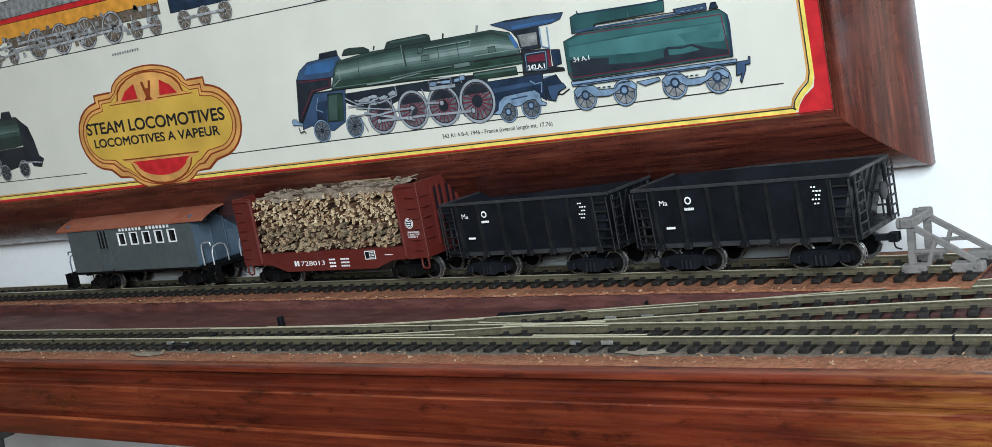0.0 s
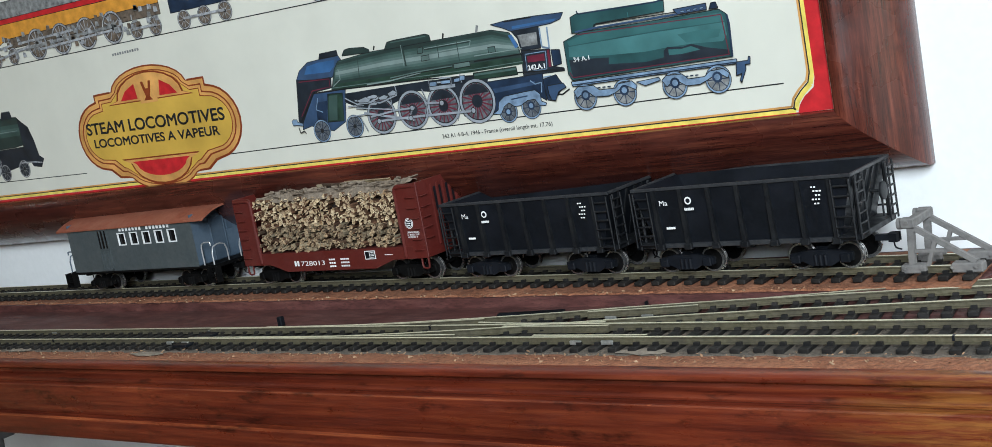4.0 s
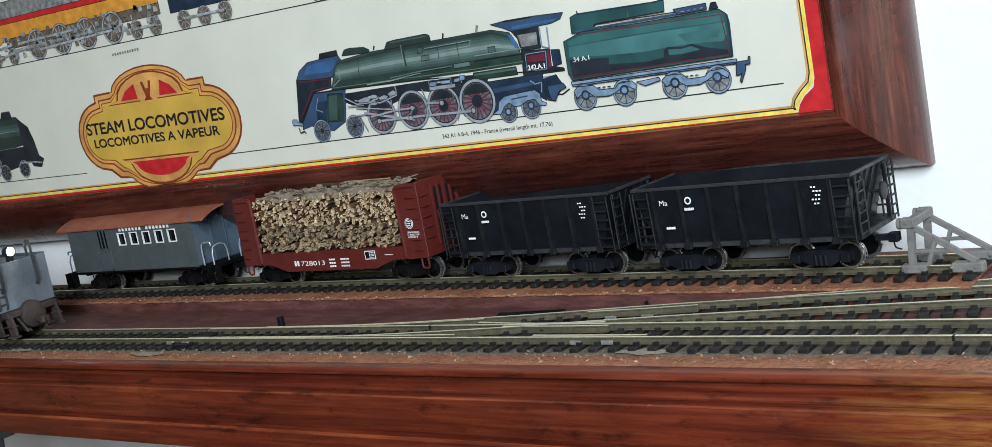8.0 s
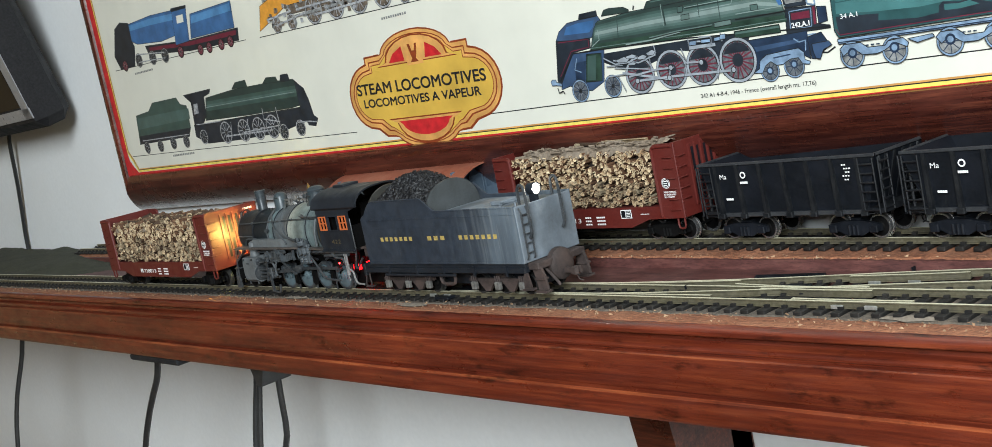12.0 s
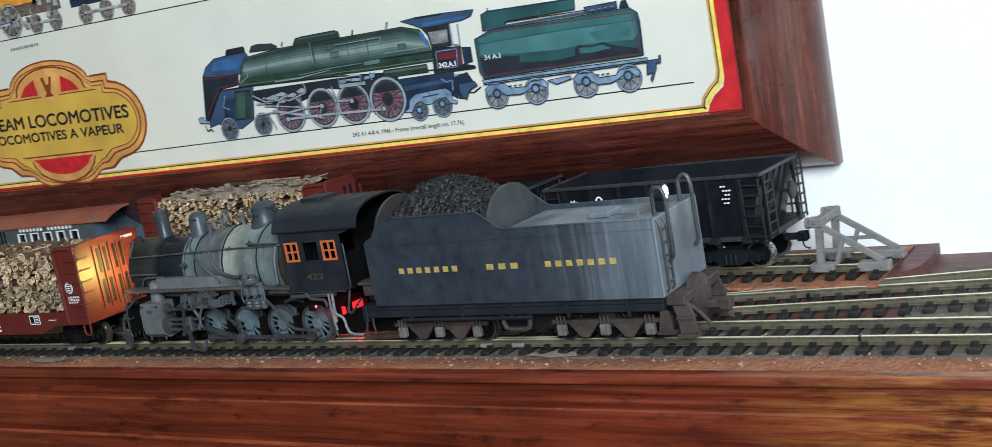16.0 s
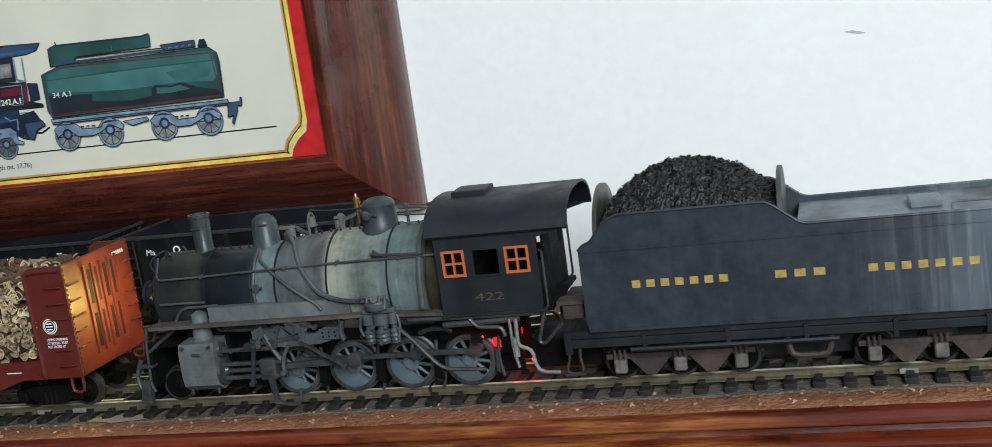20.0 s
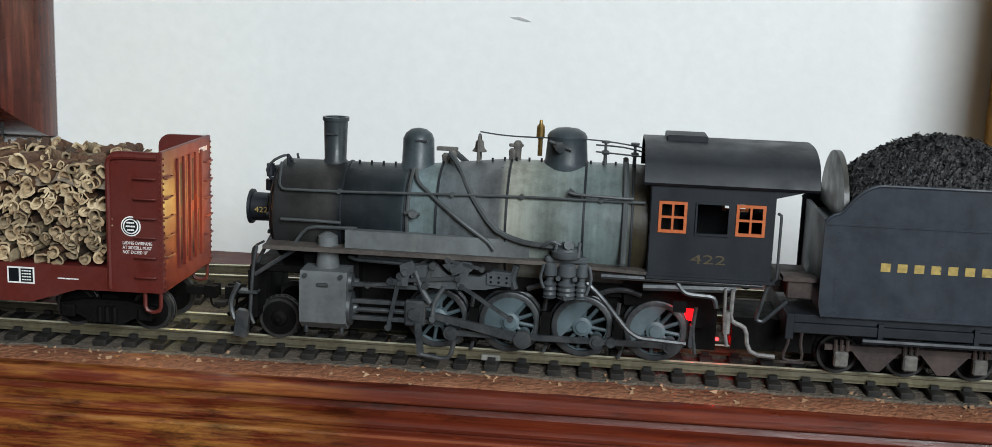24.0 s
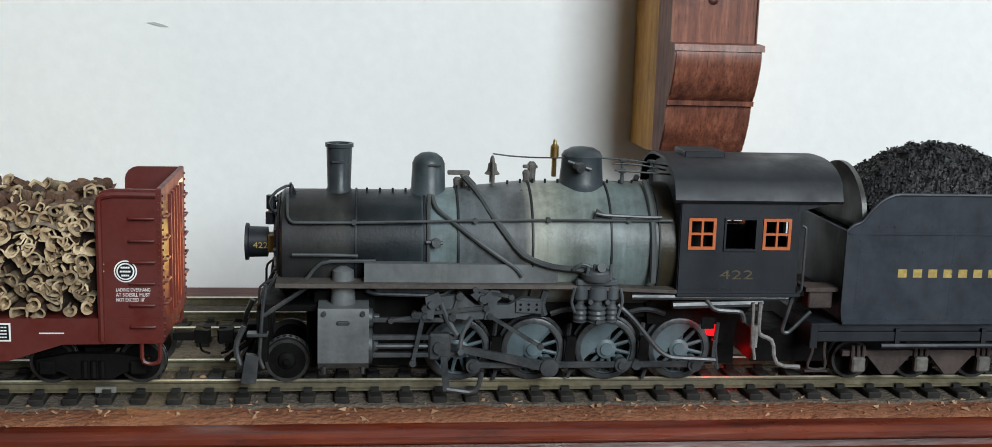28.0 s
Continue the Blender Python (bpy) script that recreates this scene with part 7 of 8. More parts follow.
edge_line(P_GOLDL, 2.3, 0.9)
edge_line(P_BLK, 1.7, 0.5)
p.done()

# badge
bdg = Print("printed_badge", "gold and red title badge")
bdg.level = 7
bx0, bz0 = -693.5, 100.0


def arc(cx, cz, rx, rz, a0, a1, n=9):
    return [(cx + rx * math.cos(radians(a0 + (a1 - a0) * i / n)), cz + rz * math.sin(radians(a0 + (a1 - a0) * i / n))) for i in range(n + 1)]


def badge_outline(g_):
    """The badge's outline, drawn in by g_."""
    q = arc(-47 + g_ * 0.2, -1.5, 23 - g_, 20 - g_, 250, 108, 10)
    q += [(-48 + g_, 19 - g_), (-48 + g_, 23 - g_), (-33, 23.4 - g_)]
    q += arc(1, 21, 33 - g_, 13.8 - g_ * 0.8, 172, 8, 12)
    q += [(35, 23.4 - g_), (48 - g_, 23.4 - g_), (48 - g_, 19.4 - g_)]
    q += arc(47 - g_ * 0.2, -1.0, 23 - g_, 20 - g_, 72, -70, 10)
    q += [(45 - g_, -22 + g_), (38 - g_, -26.4 + g_), (30, -26.8 + g_)]
    q += arc(-1, -23, 30 - g_, 12 - g_ * 0.8, -20, -160, 10)
    q += [(-32, -26.8 + g_), (-40 + g_, -26.4 + g_), (-47 + g_, -21.6 + g_)]
    return q


def tilt(q):
    return [(bx0 + x, bz0 + z - 0.02 * x) for x, z in q]


for mat_, g_ in ((P_GOLDD, 0.0), (P_GOLDL, 1.1), (P_GOLDD, 3.4), (P_GOLDL, 4.2), (P_GOLDD, 5.6), (P_GOLD, 6.1)):
    bdg.poly(mat_, tilt(badge_outline(g_)))
bdg.poly(P_GOLDD, tilt([(-36, 15.4)] + arc(1, 17, 29, 14.5, 178, 2, 10) + [(38, 15.4)]))
bdg.poly(P_GOLDL, tilt([(-34.5, 16)] + arc(1, 17, 27.5, 13.6, 178, 2, 10) + [(36.5, 16)]))
bdg.poly(P_RED, tilt([(-24, 17), (-19, 22), (-10, 25.6), (-9, 17)]))
bdg.poly(P_RED, tilt([(25, 17), (20, 22), (12, 25.6), (10, 17)]))
bdg.poly(P_GOLDD, tilt([(-35, -15.8), (33, -15.8)] + arc(-1, -16, 27, 16, -8, -172, 10)))
bdg.poly(P_GOLDL, tilt([(-33.5, -16.6), (31.5, -16.6)] + arc(-1, -17, 25.5, 13.8, -8, -172, 10)))
bdg.poly(P_RED, tilt([(-26, -17.8), (24, -17.8)] + arc(-1, -18, 22, 9, -10, -170, 10)))
bdg.poly(P_GOLDL, tilt([(-7, 14), (8, 14), (7, 27), (-6, 27)]))
bdg.poly(P_GOLDD, tilt([(-3.5, 15.4), (4, 15.4), (2, 17.5), (3.5, 21), (4.8, 26), (2.8, 26), (1.6, 22), (-0.6, 22), (-1.8, 26), (-4, 26), (-2.6, 21), (-1.4, 17.5)]))
bdg.done()
lettering("title_word", "STEAM LOCOMOTIVES", 9.4, P_BLK, poster, pose(-754.8 * MM, -0.00045, 0.10173, 90, 1.72, 0), 119.1, bold=0.17)
lettering("title_word", "LOCOMOTIVES A VAPEUR", 7.0, P_BLK, poster, pose(-750.5 * MM, -0.00045, 0.09375, 90, 1.63, 0), 108.4, bold=0.13)

# large green engine and its tender
dg = random.Random(21)
e = Print("printed_green_engine", "printed drawing of a large green and navy steam engine", 0.004)
e.line(P_BLK, (-640, 79.6), (-326.6, 77.2), 0.5)
e.shape(P_STEEL, [(-578.7, 111.2), (-575.5, 115.5), (-569.0, 118.9), (-560.4, 119.3), (-547.9, 119.4), (-546.0, 116.4), (-551.0, 112.7), (-554.4, 109.5), (-567.0, 110.0)])
e.poly(P_BLU, [(-569.8, 117.0), (-561.6, 117.9), (-550.6, 117.7), (-552.1, 114.6), (-555.2, 112.4), (-572.5, 113.3)])
e.shape(P_DUSK, [(-578.7, 111.2), (-567.0, 110.0), (-555.3, 109.7), (-556.1, 104.7), (-568.4, 103.9), (-580.4, 89.6), (-582.7, 91.0)])
e.path(P_CRIM, [(-577.4, 110.2), (-556.7, 109.2), (-557.0, 105.3), (-569.5, 104.8), (-580.1, 93.1)], 0.45)
e.shape(P_STEEL, [(-568.5, 103.7), (-559.1, 103.0), (-547.4, 103.1), (-551.1, 87.5), (-560.0, 83.8), (-567.7, 85.1), (-574.4, 87.7), (-581.0, 86.5), (-580.0, 89.8)])
e.poly(P_NAVY, [(-568.6, 98.8), (-560.8, 99.0), (-563.7, 88.9), (-570.4, 86.7)])
e.path(P_SKYG, [(-566.7, 100.9), (-569.3, 95.4), (-565.2, 93.7)], 0.50)
e.shape(P_GRND, [(-559.6, 102.1), (-549.8, 101.4), (-552.3, 87.9), (-563.2, 88.4)])
e.poly(P_G3, [(-559.0, 101.1), (-553.4, 100.9), (-556.5, 88.7), (-562.0, 89.2)])
e.poly(P_DUSK, [(-548.1, 100.9), (-496.2, 100.4), (-461.7, 98.7), (-465.3, 88.5), (-463.2, 80.9), (-478.9, 81.6), (-484.2, 93.0), (-502.8, 96.4), (-521.2, 92.0), (-537.7, 91.7), (-548.7, 96.4)])
e.shape(P_G3, [(-552, 113.4), (-548.5, 116.8), (-528, 118.2), (-490, 117.8), (-456, 117.5), (-446.8, 115), (-443.4, 109.4), (-442.2, 101.6), (-496, 102.2), (-520, 103.2), (-556, 104.3)])
for v0, v1, ink_ in ((0.02, 0.12, P_G2), (0.2, 0.3, P_G4), (0.3, 0.38, P_G5), (0.38, 0.5, P_G6), (0.5, 0.58, P_G5), (0.58, 0.66, P_G4), (0.74, 0.84, P_G2), (0.84, 0.99, P_GRND)):
    top_, low = [(-550, 116.4), (-520, 118), (-490, 117.8), (-456, 117.4), (-445, 113)], [(-554, 104.3), (-520, 103.2), (-490, 102.2), (-456, 101.9), (-442.6, 101.7)]
    e.poly(ink_, [(a[0] + (c[0] - a[0]) * v0, a[1] + (c[1] - a[1]) * v0) for a, c in zip(top_, low)] + [(a[0] + (c[0] - a[0]) * v1, a[1] + (c[1] - a[1]) * v1) for a, c in zip(top_[::-1], low[::-1])])
e.shape(P_G2, [(-545.3, 118.8), (-543.3, 121.4), (-539.9, 121.8), (-530.6, 120.9), (-527.6, 119.3), (-527.6, 118.0)])
e.shape(P_G2, [(-518.4, 117.8), (-515.9, 121.1), (-512.1, 121.4), (-492.6, 121.4), (-490.4, 120.5), (-490.1, 117.7)])
e.path(P_G4, [(-513.8, 120.6), (-492.6, 120.4)], 0.50)
e.shape(P_DUSK, [(-560.6, 119.6), (-559.5, 121.9), (-548.1, 122.0), (-547.9, 119.6)])
e.path(P_BLK, [(-524.8, 118.7), (-524.0, 120.6)], 0.90)
e.path(P_BLK, [(-483.2, 117.5), (-482.3, 120.1)], 0.90)
e.path(P_GREY, [(-464.1, 117.7), (-462.9, 120.7)], 1.30)
e.shape(P_DUSK, [(-445.9, 115.6), (-431.3, 115.3), (-431.9, 106.0), (-442.3, 106.5), (-443.0, 111.8)])
e.poly(P_GREY, [(-442.7, 113.2), (-432.8, 113.1), (-433.2, 107.8), (-441.6, 108.0)])
e.poly(P_BLU, [(-447.6, 114.0), (-445.6, 113.9), (-443.1, 108.4), (-444.9, 107.9)])
e.shape(P_STEEL, [(-455.9, 119.8), (-447.9, 120.3), (-434.4, 120.0), (-418.0, 119.1), (-419.9, 116.6), (-424.9, 115.5), (-435.5, 115.3), (-445.9, 115.4), (-449.8, 117.4)])
e.poly(P_BLU, [(-444.8, 117.4), (-421.9, 117.2), (-423.3, 116.2), (-435.2, 116.3), (-444.9, 116.2)])
e.path(P_BLK, [(-448.6, 120.0), (-434.3, 119.7)], 0.70)
e.path(P_SKYG, [(-431.0, 114.6), (-431.3, 106.5), (-427.7, 105.4), (-427.2, 114.5)], 0.80)
e.shape(P_DUSK, [(-442.3, 106.3), (-427.5, 105.1), (-428.1, 97.8), (-422.0, 96.2), (-422.0, 95.0), (-443.2, 95.4)])
e.shape(P_NAVY, [(-427.1, 104.7), (-422.7, 104.1), (-422.8, 98.1), (-427.2, 97.5)])
e.path(P_CRIM, [(-428.5, 104.9), (-428.9, 97.5)], 1.20)
e.path(P_SKYG, [(-440.5, 104.6), (-429.8, 104.5), (-430.7, 97.0), (-440.9, 97.0), (-440.5, 104.6)], 0.35)
e.poly(P_CRIM, [(-439.7, 103.7), (-430.7, 103.6), (-430.9, 100.6), (-439.8, 100.9)])
e.shape(P_NAVY, [(-464.3, 95.5), (-443.2, 95.4), (-433.4, 95.5), (-433.5, 83.6), (-439.9, 87.9), (-446.2, 88.8), (-456.6, 87.4), (-461.2, 80.7), (-464.7, 82.1), (-462.6, 88.2)])
e.poly(P_STEEL, [(-460.6, 92.1), (-437.9, 92.7), (-438.2, 91.1), (-459.8, 90.1)])
e.path(P_SKYG, [(-440.3, 93.1), (-438.0, 91.3), (-434.7, 91.7), (-435.4, 87.4)], 0.50)
e.path(P_SKYG, [(-433.3, 93.7), (-429.2, 93.7), (-429.8, 92.2)], 0.60)
e.shape(P_NAVY, [(-433.7, 92.8), (-426.7, 94.0), (-424.1, 89.5), (-424.5, 87.5), (-431.4, 83.3), (-433.0, 83.7)])
e.path(P_BLK, [(-430.8, 86.1), (-425.0, 85.2), (-421.1, 87.1)], 0.70)
e.path(P_GRND, [(-556.3, 103.8), (-519.8, 102.7), (-468.9, 101.4), (-442.2, 101.2)], 1.00)
e.path(P_G5, [(-556.1, 104.5), (-519.7, 103.5), (-468.8, 102.0), (-442.1, 101.8)], 0.35)
e.path(P_BLK, [(-580.7, 90.8), (-568.6, 103.5), (-556.5, 103.4), (-496.0, 101.2), (-422.1, 95.6)], 0.60)
e.path(P_G6, [(-533.0, 103.3), (-518.3, 103.2), (-499.0, 104.6)], 0.60)
e.path(P_BLK, [(-533.2, 102.8), (-518.4, 102.7), (-499.2, 104.1)], 0.30)
e.path(P_G5, [(-517.9, 104.5), (-500.6, 105.2), (-480.7, 105.1)], 0.50)
e.path(P_BLK, [(-518.1, 104.0), (-500.7, 104.7), (-480.8, 104.6)], 0.30)
e.shape(P_G5, [(-479.6, 105.8), (-470.5, 105.8), (-470.5, 103.7), (-479.8, 103.7)], 0.30)
e.shape(P_G4, [(-498.5, 115.8), (-495.4, 115.9), (-495.8, 113.2), (-498.9, 113.2)], 0.30)
e.shape(P_G5, [(-497.2, 111.9), (-492.5, 111.9), (-492.8, 109.6), (-497.5, 109.6)], 0.30)
e.shape(P_G4, [(-459.3, 110.4), (-455.5, 110.3), (-455.5, 107.8), (-459.3, 107.9)], 0.30)
e.path(P_G2, [(-507.1, 118.7), (-507.0, 108.7)], 0.90)
e.path(P_G6, [(-507.9, 118.6), (-508.2, 108.7)], 0.35)
e.path(P_G2, [(-494.6, 114.5), (-468.5, 114.3)], 0.50)
e.path(P_G6, [(-494.5, 115.0), (-467.9, 114.8), (-468.9, 112.5), (-487.7, 112.5)], 0.35)
e.path(P_G2, [(-535.5, 117.6), (-536.8, 107.4)], 0.40)
e.path(P_G2, [(-475.7, 117.2), (-475.9, 106.5)], 0.40)
e.path(P_G2, [(-486.8, 116.3), (-487.1, 109.4)], 0.40)
e.path(P_G6, [(-549.4, 113.0), (-549.2, 107.9), (-554.7, 105.2)], 0.50)
e.path(P_G6, [(-467.4, 107.7), (-441.6, 107.4)], 0.40)
e.path(P_BLK, [(-468.0, 105.4), (-441.3, 105.1)], 0.50)
e.shape(P_GRND, [(-469.7, 100.4), (-446.2, 100.1), (-445.9, 96.6), (-469.9, 97.1)])
e.poly(P_G4, [(-469.2, 99.9), (-446.5, 99.6), (-446.5, 98.7), (-469.3, 99.0)])
e.wheel(-567.8, 84.6, 5.6, P_SKYG, P_NAVY, P_MESH, 10)
e.wheel(-545.7, 84.6, 5.4, P_SKYG, P_NAVY, P_MESH, 10)
e.wheel(-454.4, 81.1, 4.7, P_SKYG, P_NAVY, P_MESH, 8)
e.wheel(-442.0, 81.7, 5.0, P_SKYG, P_NAVY, P_MESH, 8)
e.shape(P_SKYG, [(-463.2, 80.9), (-459.6, 82.6), (-458.7, 86.0), (-455.1, 88.1), (-444.9, 88.7), (-438.7, 88.9), (-436.2, 86.8), (-436.2, 83.7), (-433.7, 82.6), (-434.4, 81.5), (-437.7, 82.1), (-439.3, 84.9), (-443.3, 84.8), (-447.4, 83.0), (-450.6, 83.0), (-453.3, 85.0), (-456.1, 83.6), (-458.4, 80.5)], 0.35)
e.path(P_NAVY, [(-451.7, 86.3), (-446.6, 86.6), (-442.9, 86.8)], 0.60)
e.disc(P_NAVY, -454.4, 81.1, 1.9, 12)
e.disc(P_SKYG, -454.4, 81.1, 1.1, 10)
e.disc(P_NAVY, -441.9, 82.4, 1.9, 12)
e.disc(P_SKYG, -441.9, 82.4, 1.1, 10)
e.wheel(-527.4, 87.9, 8.9, P_CREAM, P_CRIM, P_MESH, 18)
e.wheel(-507.7, 88.2, 9.1, P_CREAM, P_CRIM, P_MESH, 18)
e.wheel(-489.5, 88.0, 9.3, P_CREAM, P_CRIM, P_MESH, 18)
e.wheel(-470.1, 87.8, 9.9, P_CREAM, P_CRIM, P_MESH, 18)
e.poly(P_DUSK, arc(-527.4, 87.9, 7.1, 7.1, 25, 155, 8))
e.disc(P_DUSK, -527.4, 87.9, 2.7, 14)
e.poly(P_DUSK, arc(-507.7, 88.2, 7.3, 7.3, 25, 155, 8))
e.disc(P_DUSK, -507.7, 88.2, 2.7, 14)
e.poly(P_DUSK, arc(-489.5, 88.0, 7.4, 7.4, 25, 155, 8))
e.disc(P_DUSK, -489.5, 88.0, 2.8, 14)
e.poly(P_DUSK, arc(-470.1, 87.8, 7.9, 7.9, 25, 155, 8))
e.disc(P_DUSK, -470.1, 87.8, 3.0, 14)
e.path(P_CREAM, [(-542.5, 93.2), (-518.8, 89.7)], 0.50)
e.path(P_BLK, [(-542.6, 92.5), (-519.0, 89.1)], 0.22)
e.path(P_CREAM, [(-538.1, 90.2), (-508.1, 83.6)], 1.10)
e.path(P_BLK, [(-538.3, 89.3), (-508.3, 82.8)], 0.22)
e.path(P_CREAM, [(-534.2, 87.9), (-517.5, 89.3), (-506.3, 89.1)], 0.80)
e.path(P_BLK, [(-534.4, 87.1), (-517.7, 88.6), (-506.5, 88.4)], 0.22)
e.path(P_CREAM, [(-529.1, 85.3), (-509.0, 85.0), (-473.0, 83.7)], 1.00)
e.path(P_BLK, [(-529.4, 84.5), (-509.2, 84.3), (-473.2, 83.0)], 0.22)
e.path(P_CREAM, [(-500.1, 90.4), (-490.0, 89.6)], 0.80)
e.path(P_BLK, [(-500.2, 89.6), (-490.1, 88.9)], 0.22)
e.path(P_CREAM, [(-519.8, 97.4), (-520.0, 89.6)], 0.70)
e.path(P_BLK, [(-520.0, 96.7), (-520.2, 88.9)], 0.22)
e.path(P_CREAM, [(-516.0, 100.7), (-515.5, 96.9), (-520.1, 96.3)], 0.60)
e.path(P_BLK, [(-516.2, 100.0), (-515.7, 96.2), (-520.2, 95.6)], 0.22)
e.path(P_CREAM, [(-508.0, 89.3), (-510.2, 84.1)], 0.90)
e.path(P_BLK, [(-508.2, 88.6), (-510.3, 83.3)], 0.22)
e.path(P_CREAM, [(-500.3, 97.2), (-498.4, 91.5), (-501.3, 84.2)], 0.50)
e.path(P_BLK, [(-500.5, 96.5), (-498.5, 90.8), (-501.5, 83.5)], 0.22)
e.path(P_CREAM, [(-481.6, 92.6), (-480.5, 85.0), (-482.4, 80.9)], 0.50)
e.path(P_BLK, [(-481.8, 92.0), (-480.6, 84.4), (-482.5, 80.3)], 0.22)
e.path(P_CREAM, [(-542.4, 96.8), (-526.6, 93.8), (-515.7, 96.3)], 0.70)
e.path(P_BLK, [(-542.6, 96.1), (-526.8, 93.1), (-515.9, 95.6)], 0.22)
e.path(P_CREAM, [(-547.3, 94.5), (-537.1, 93.9)], 0.60)
e.path(P_BLK, [(-547.5, 93.8), (-537.3, 93.2)], 0.22)
e.path(P_CREAM, [(-541.2, 89.8), (-537.4, 81.4)], 0.50)
e.path(P_BLK, [(-541.4, 89.2), (-537.6, 80.7)], 0.22)
e.path(P_CREAM, [(-495.7, 96.6), (-480.7, 96.3)], 1.50)
e.path(P_BLK, [(-495.9, 95.7), (-481.0, 95.4)], 0.22)
e.path(P_CREAM, [(-495.4, 100.9), (-495.4, 96.7)], 0.60)
e.path(P_BLK, [(-495.5, 100.2), (-495.6, 96.1)], 0.22)
e.path(P_CREAM, [(-489.2, 100.6), (-482.5, 100.2), (-482.8, 96.9)], 0.60)
e.path(P_BLK, [(-489.4, 99.9), (-482.7, 99.6), (-482.9, 96.2)], 0.22)
e.path(P_CREAM, [(-477.0, 100.8), (-476.8, 97.1)], 0.80)
e.path(P_BLK, [(-477.2, 100.1), (-477.0, 96.4)], 0.22)
e.path(P_CREAM, [(-484.3, 98.3), (-491.0, 99.0)], 0.70)
e.path(P_BLK, [(-484.5, 97.7), (-491.2, 98.3)], 0.22)
e.path(P_CREAM, [(-548.4, 98.7), (-541.4, 94.9), (-529.4, 94.6)], 0.60)
e.path(P_BLK, [(-548.6, 98.0), (-541.6, 94.2), (-529.6, 93.9)], 0.22)
e.path(P_CREAM, [(-547.5, 89.4), (-535.2, 89.6)], 0.50)
e.path(P_BLK, [(-547.7, 88.7), (-535.4, 88.9)], 0.22)
e.shape(P_CREAM, [(-540.9, 96.6), (-535.2, 97.7), (-531.9, 96.4), (-534.1, 94.9), (-539.5, 95.3)], 0.25)
e.shape(P_CREAM, [(-534.6, 97.6), (-529.9, 98.3), (-527.2, 97.3), (-529.0, 96.2), (-533.4, 96.5)], 0.25)
e.shape(P_CREAM, [(-527.4, 96.3), (-523.3, 97.3), (-520.9, 96.3), (-522.6, 95.0), (-526.4, 95.2)], 0.25)
e.shape(P_CREAM, [(-521.2, 97.6), (-517.4, 98.8), (-515.3, 97.7), (-516.9, 96.2), (-520.3, 96.3)], 0.25)
e.shape(P_CREAM, [(-534.0, 94.1), (-530.2, 94.7), (-528.1, 93.9), (-529.5, 93.0), (-533.0, 93.3)], 0.25)
e.shape(P_SKYG, [(-494.7, 99.5), (-490.6, 99.4), (-491.1, 97.5), (-495.2, 97.6)], 0.25)
e.shape(P_SKYG, [(-488.1, 99.4), (-482.8, 99.1), (-483.1, 97.6), (-488.5, 97.9)], 0.25)
e.shape(P_SKYG, [(-480.6, 99.3), (-477.3, 99.3), (-477.7, 97.7), (-481.0, 97.7)], 0.25)
e.shape(P_SKYG, [(-477.2, 100.1), (-474.2, 100.1), (-474.7, 98.0), (-477.7, 98.0)], 0.25)
e.disc(P_BLK, -529.4, 85.3, 1.5, 10)
e.disc(P_CREAM, -529.4, 85.3, 1.1, 10)
e.disc(P_BLK, -507.9, 89.1, 1.5, 10)
e.disc(P_CREAM, -507.9, 89.1, 1.1, 10)
e.disc(P_BLK, -509.7, 84.6, 1.5, 10)
e.disc(P_CREAM, -509.7, 84.6, 1.1, 10)
e.disc(P_BLK, -490.0, 89.4, 1.5, 10)
e.disc(P_CREAM, -490.0, 89.4, 1.1, 10)
e.disc(P_BLK, -473.0, 83.9, 1.5, 10)
e.disc(P_CREAM, -473.0, 83.9, 1.1, 10)
e.shape(P_SKYG, [(-586.9, 91.5), (-585.6, 92.3), (-583.0, 92.0), (-583.0, 90.8), (-579.4, 89.7), (-579.5, 88.3), (-583.5, 89.2), (-586.5, 89.3)], 0.30)
e.path(P_BLK, [(-582.9, 88.0), (-582.4, 85.0), (-579.5, 85.9), (-578.6, 84.4)], 0.60)
# its tender
e.shape(P_TEAL, [(-414.7, 116.4), (-411.5, 117.4), (-370.7, 116.2), (-371.1, 111.9), (-403.0, 112.0), (-404.6, 109.7), (-415.1, 109.8)])
e.path(P_NAVY, [(-411.1, 118.6), (-410.7, 117.2), (-374.6, 116.1), (-371.0, 116.7)], 0.60)
e.path(P_T2, [(-387.5, 114.2), (-387.5, 112.0)], 0.40)
e.shape(P_TEAL, [(-419.8, 107.0), (-410.9, 109.7), (-375.9, 109.0), (-348.0, 109.0), (-345.1, 106.7), (-345.2, 90.2), (-418.6, 90.4), (-420.1, 93.5)])
e.poly(P_T1, [(-418.1, 106.8), (-409.3, 108.5), (-376.1, 108.0), (-347.3, 107.6), (-346.3, 104.1), (-376.7, 104.9), (-417.4, 104.9)])
e.poly(P_T2, [(-417.8, 104.5), (-376.7, 104.4), (-346.4, 103.7), (-346.1, 98.8), (-348.2, 96.6), (-361.7, 97.6), (-371.8, 97.7), (-382.2, 97.4), (-399.1, 98.4), (-418.2, 100.2)])
e.poly(P_T1, [(-367.0, 102.0), (-356.9, 102.3), (-348.3, 101.4), (-349.8, 98.5), (-363.6, 98.3)])
e.poly(P_DUSK, [(-418.5, 99.1), (-399.3, 97.5), (-382.4, 96.6), (-374.1, 96.5), (-372.3, 97.9), (-365.9, 96.8), (-361.7, 97.6), (-355.2, 95.2), (-346.3, 93.0), (-345.8, 91.0), (-417.8, 91.0), (-418.5, 95.4)])
e.poly(P_TEAL, [(-399.3, 97.7), (-382.3, 96.8), (-374.0, 96.9), (-374.5, 94.0), (-383.0, 93.3), (-399.9, 94.8)])
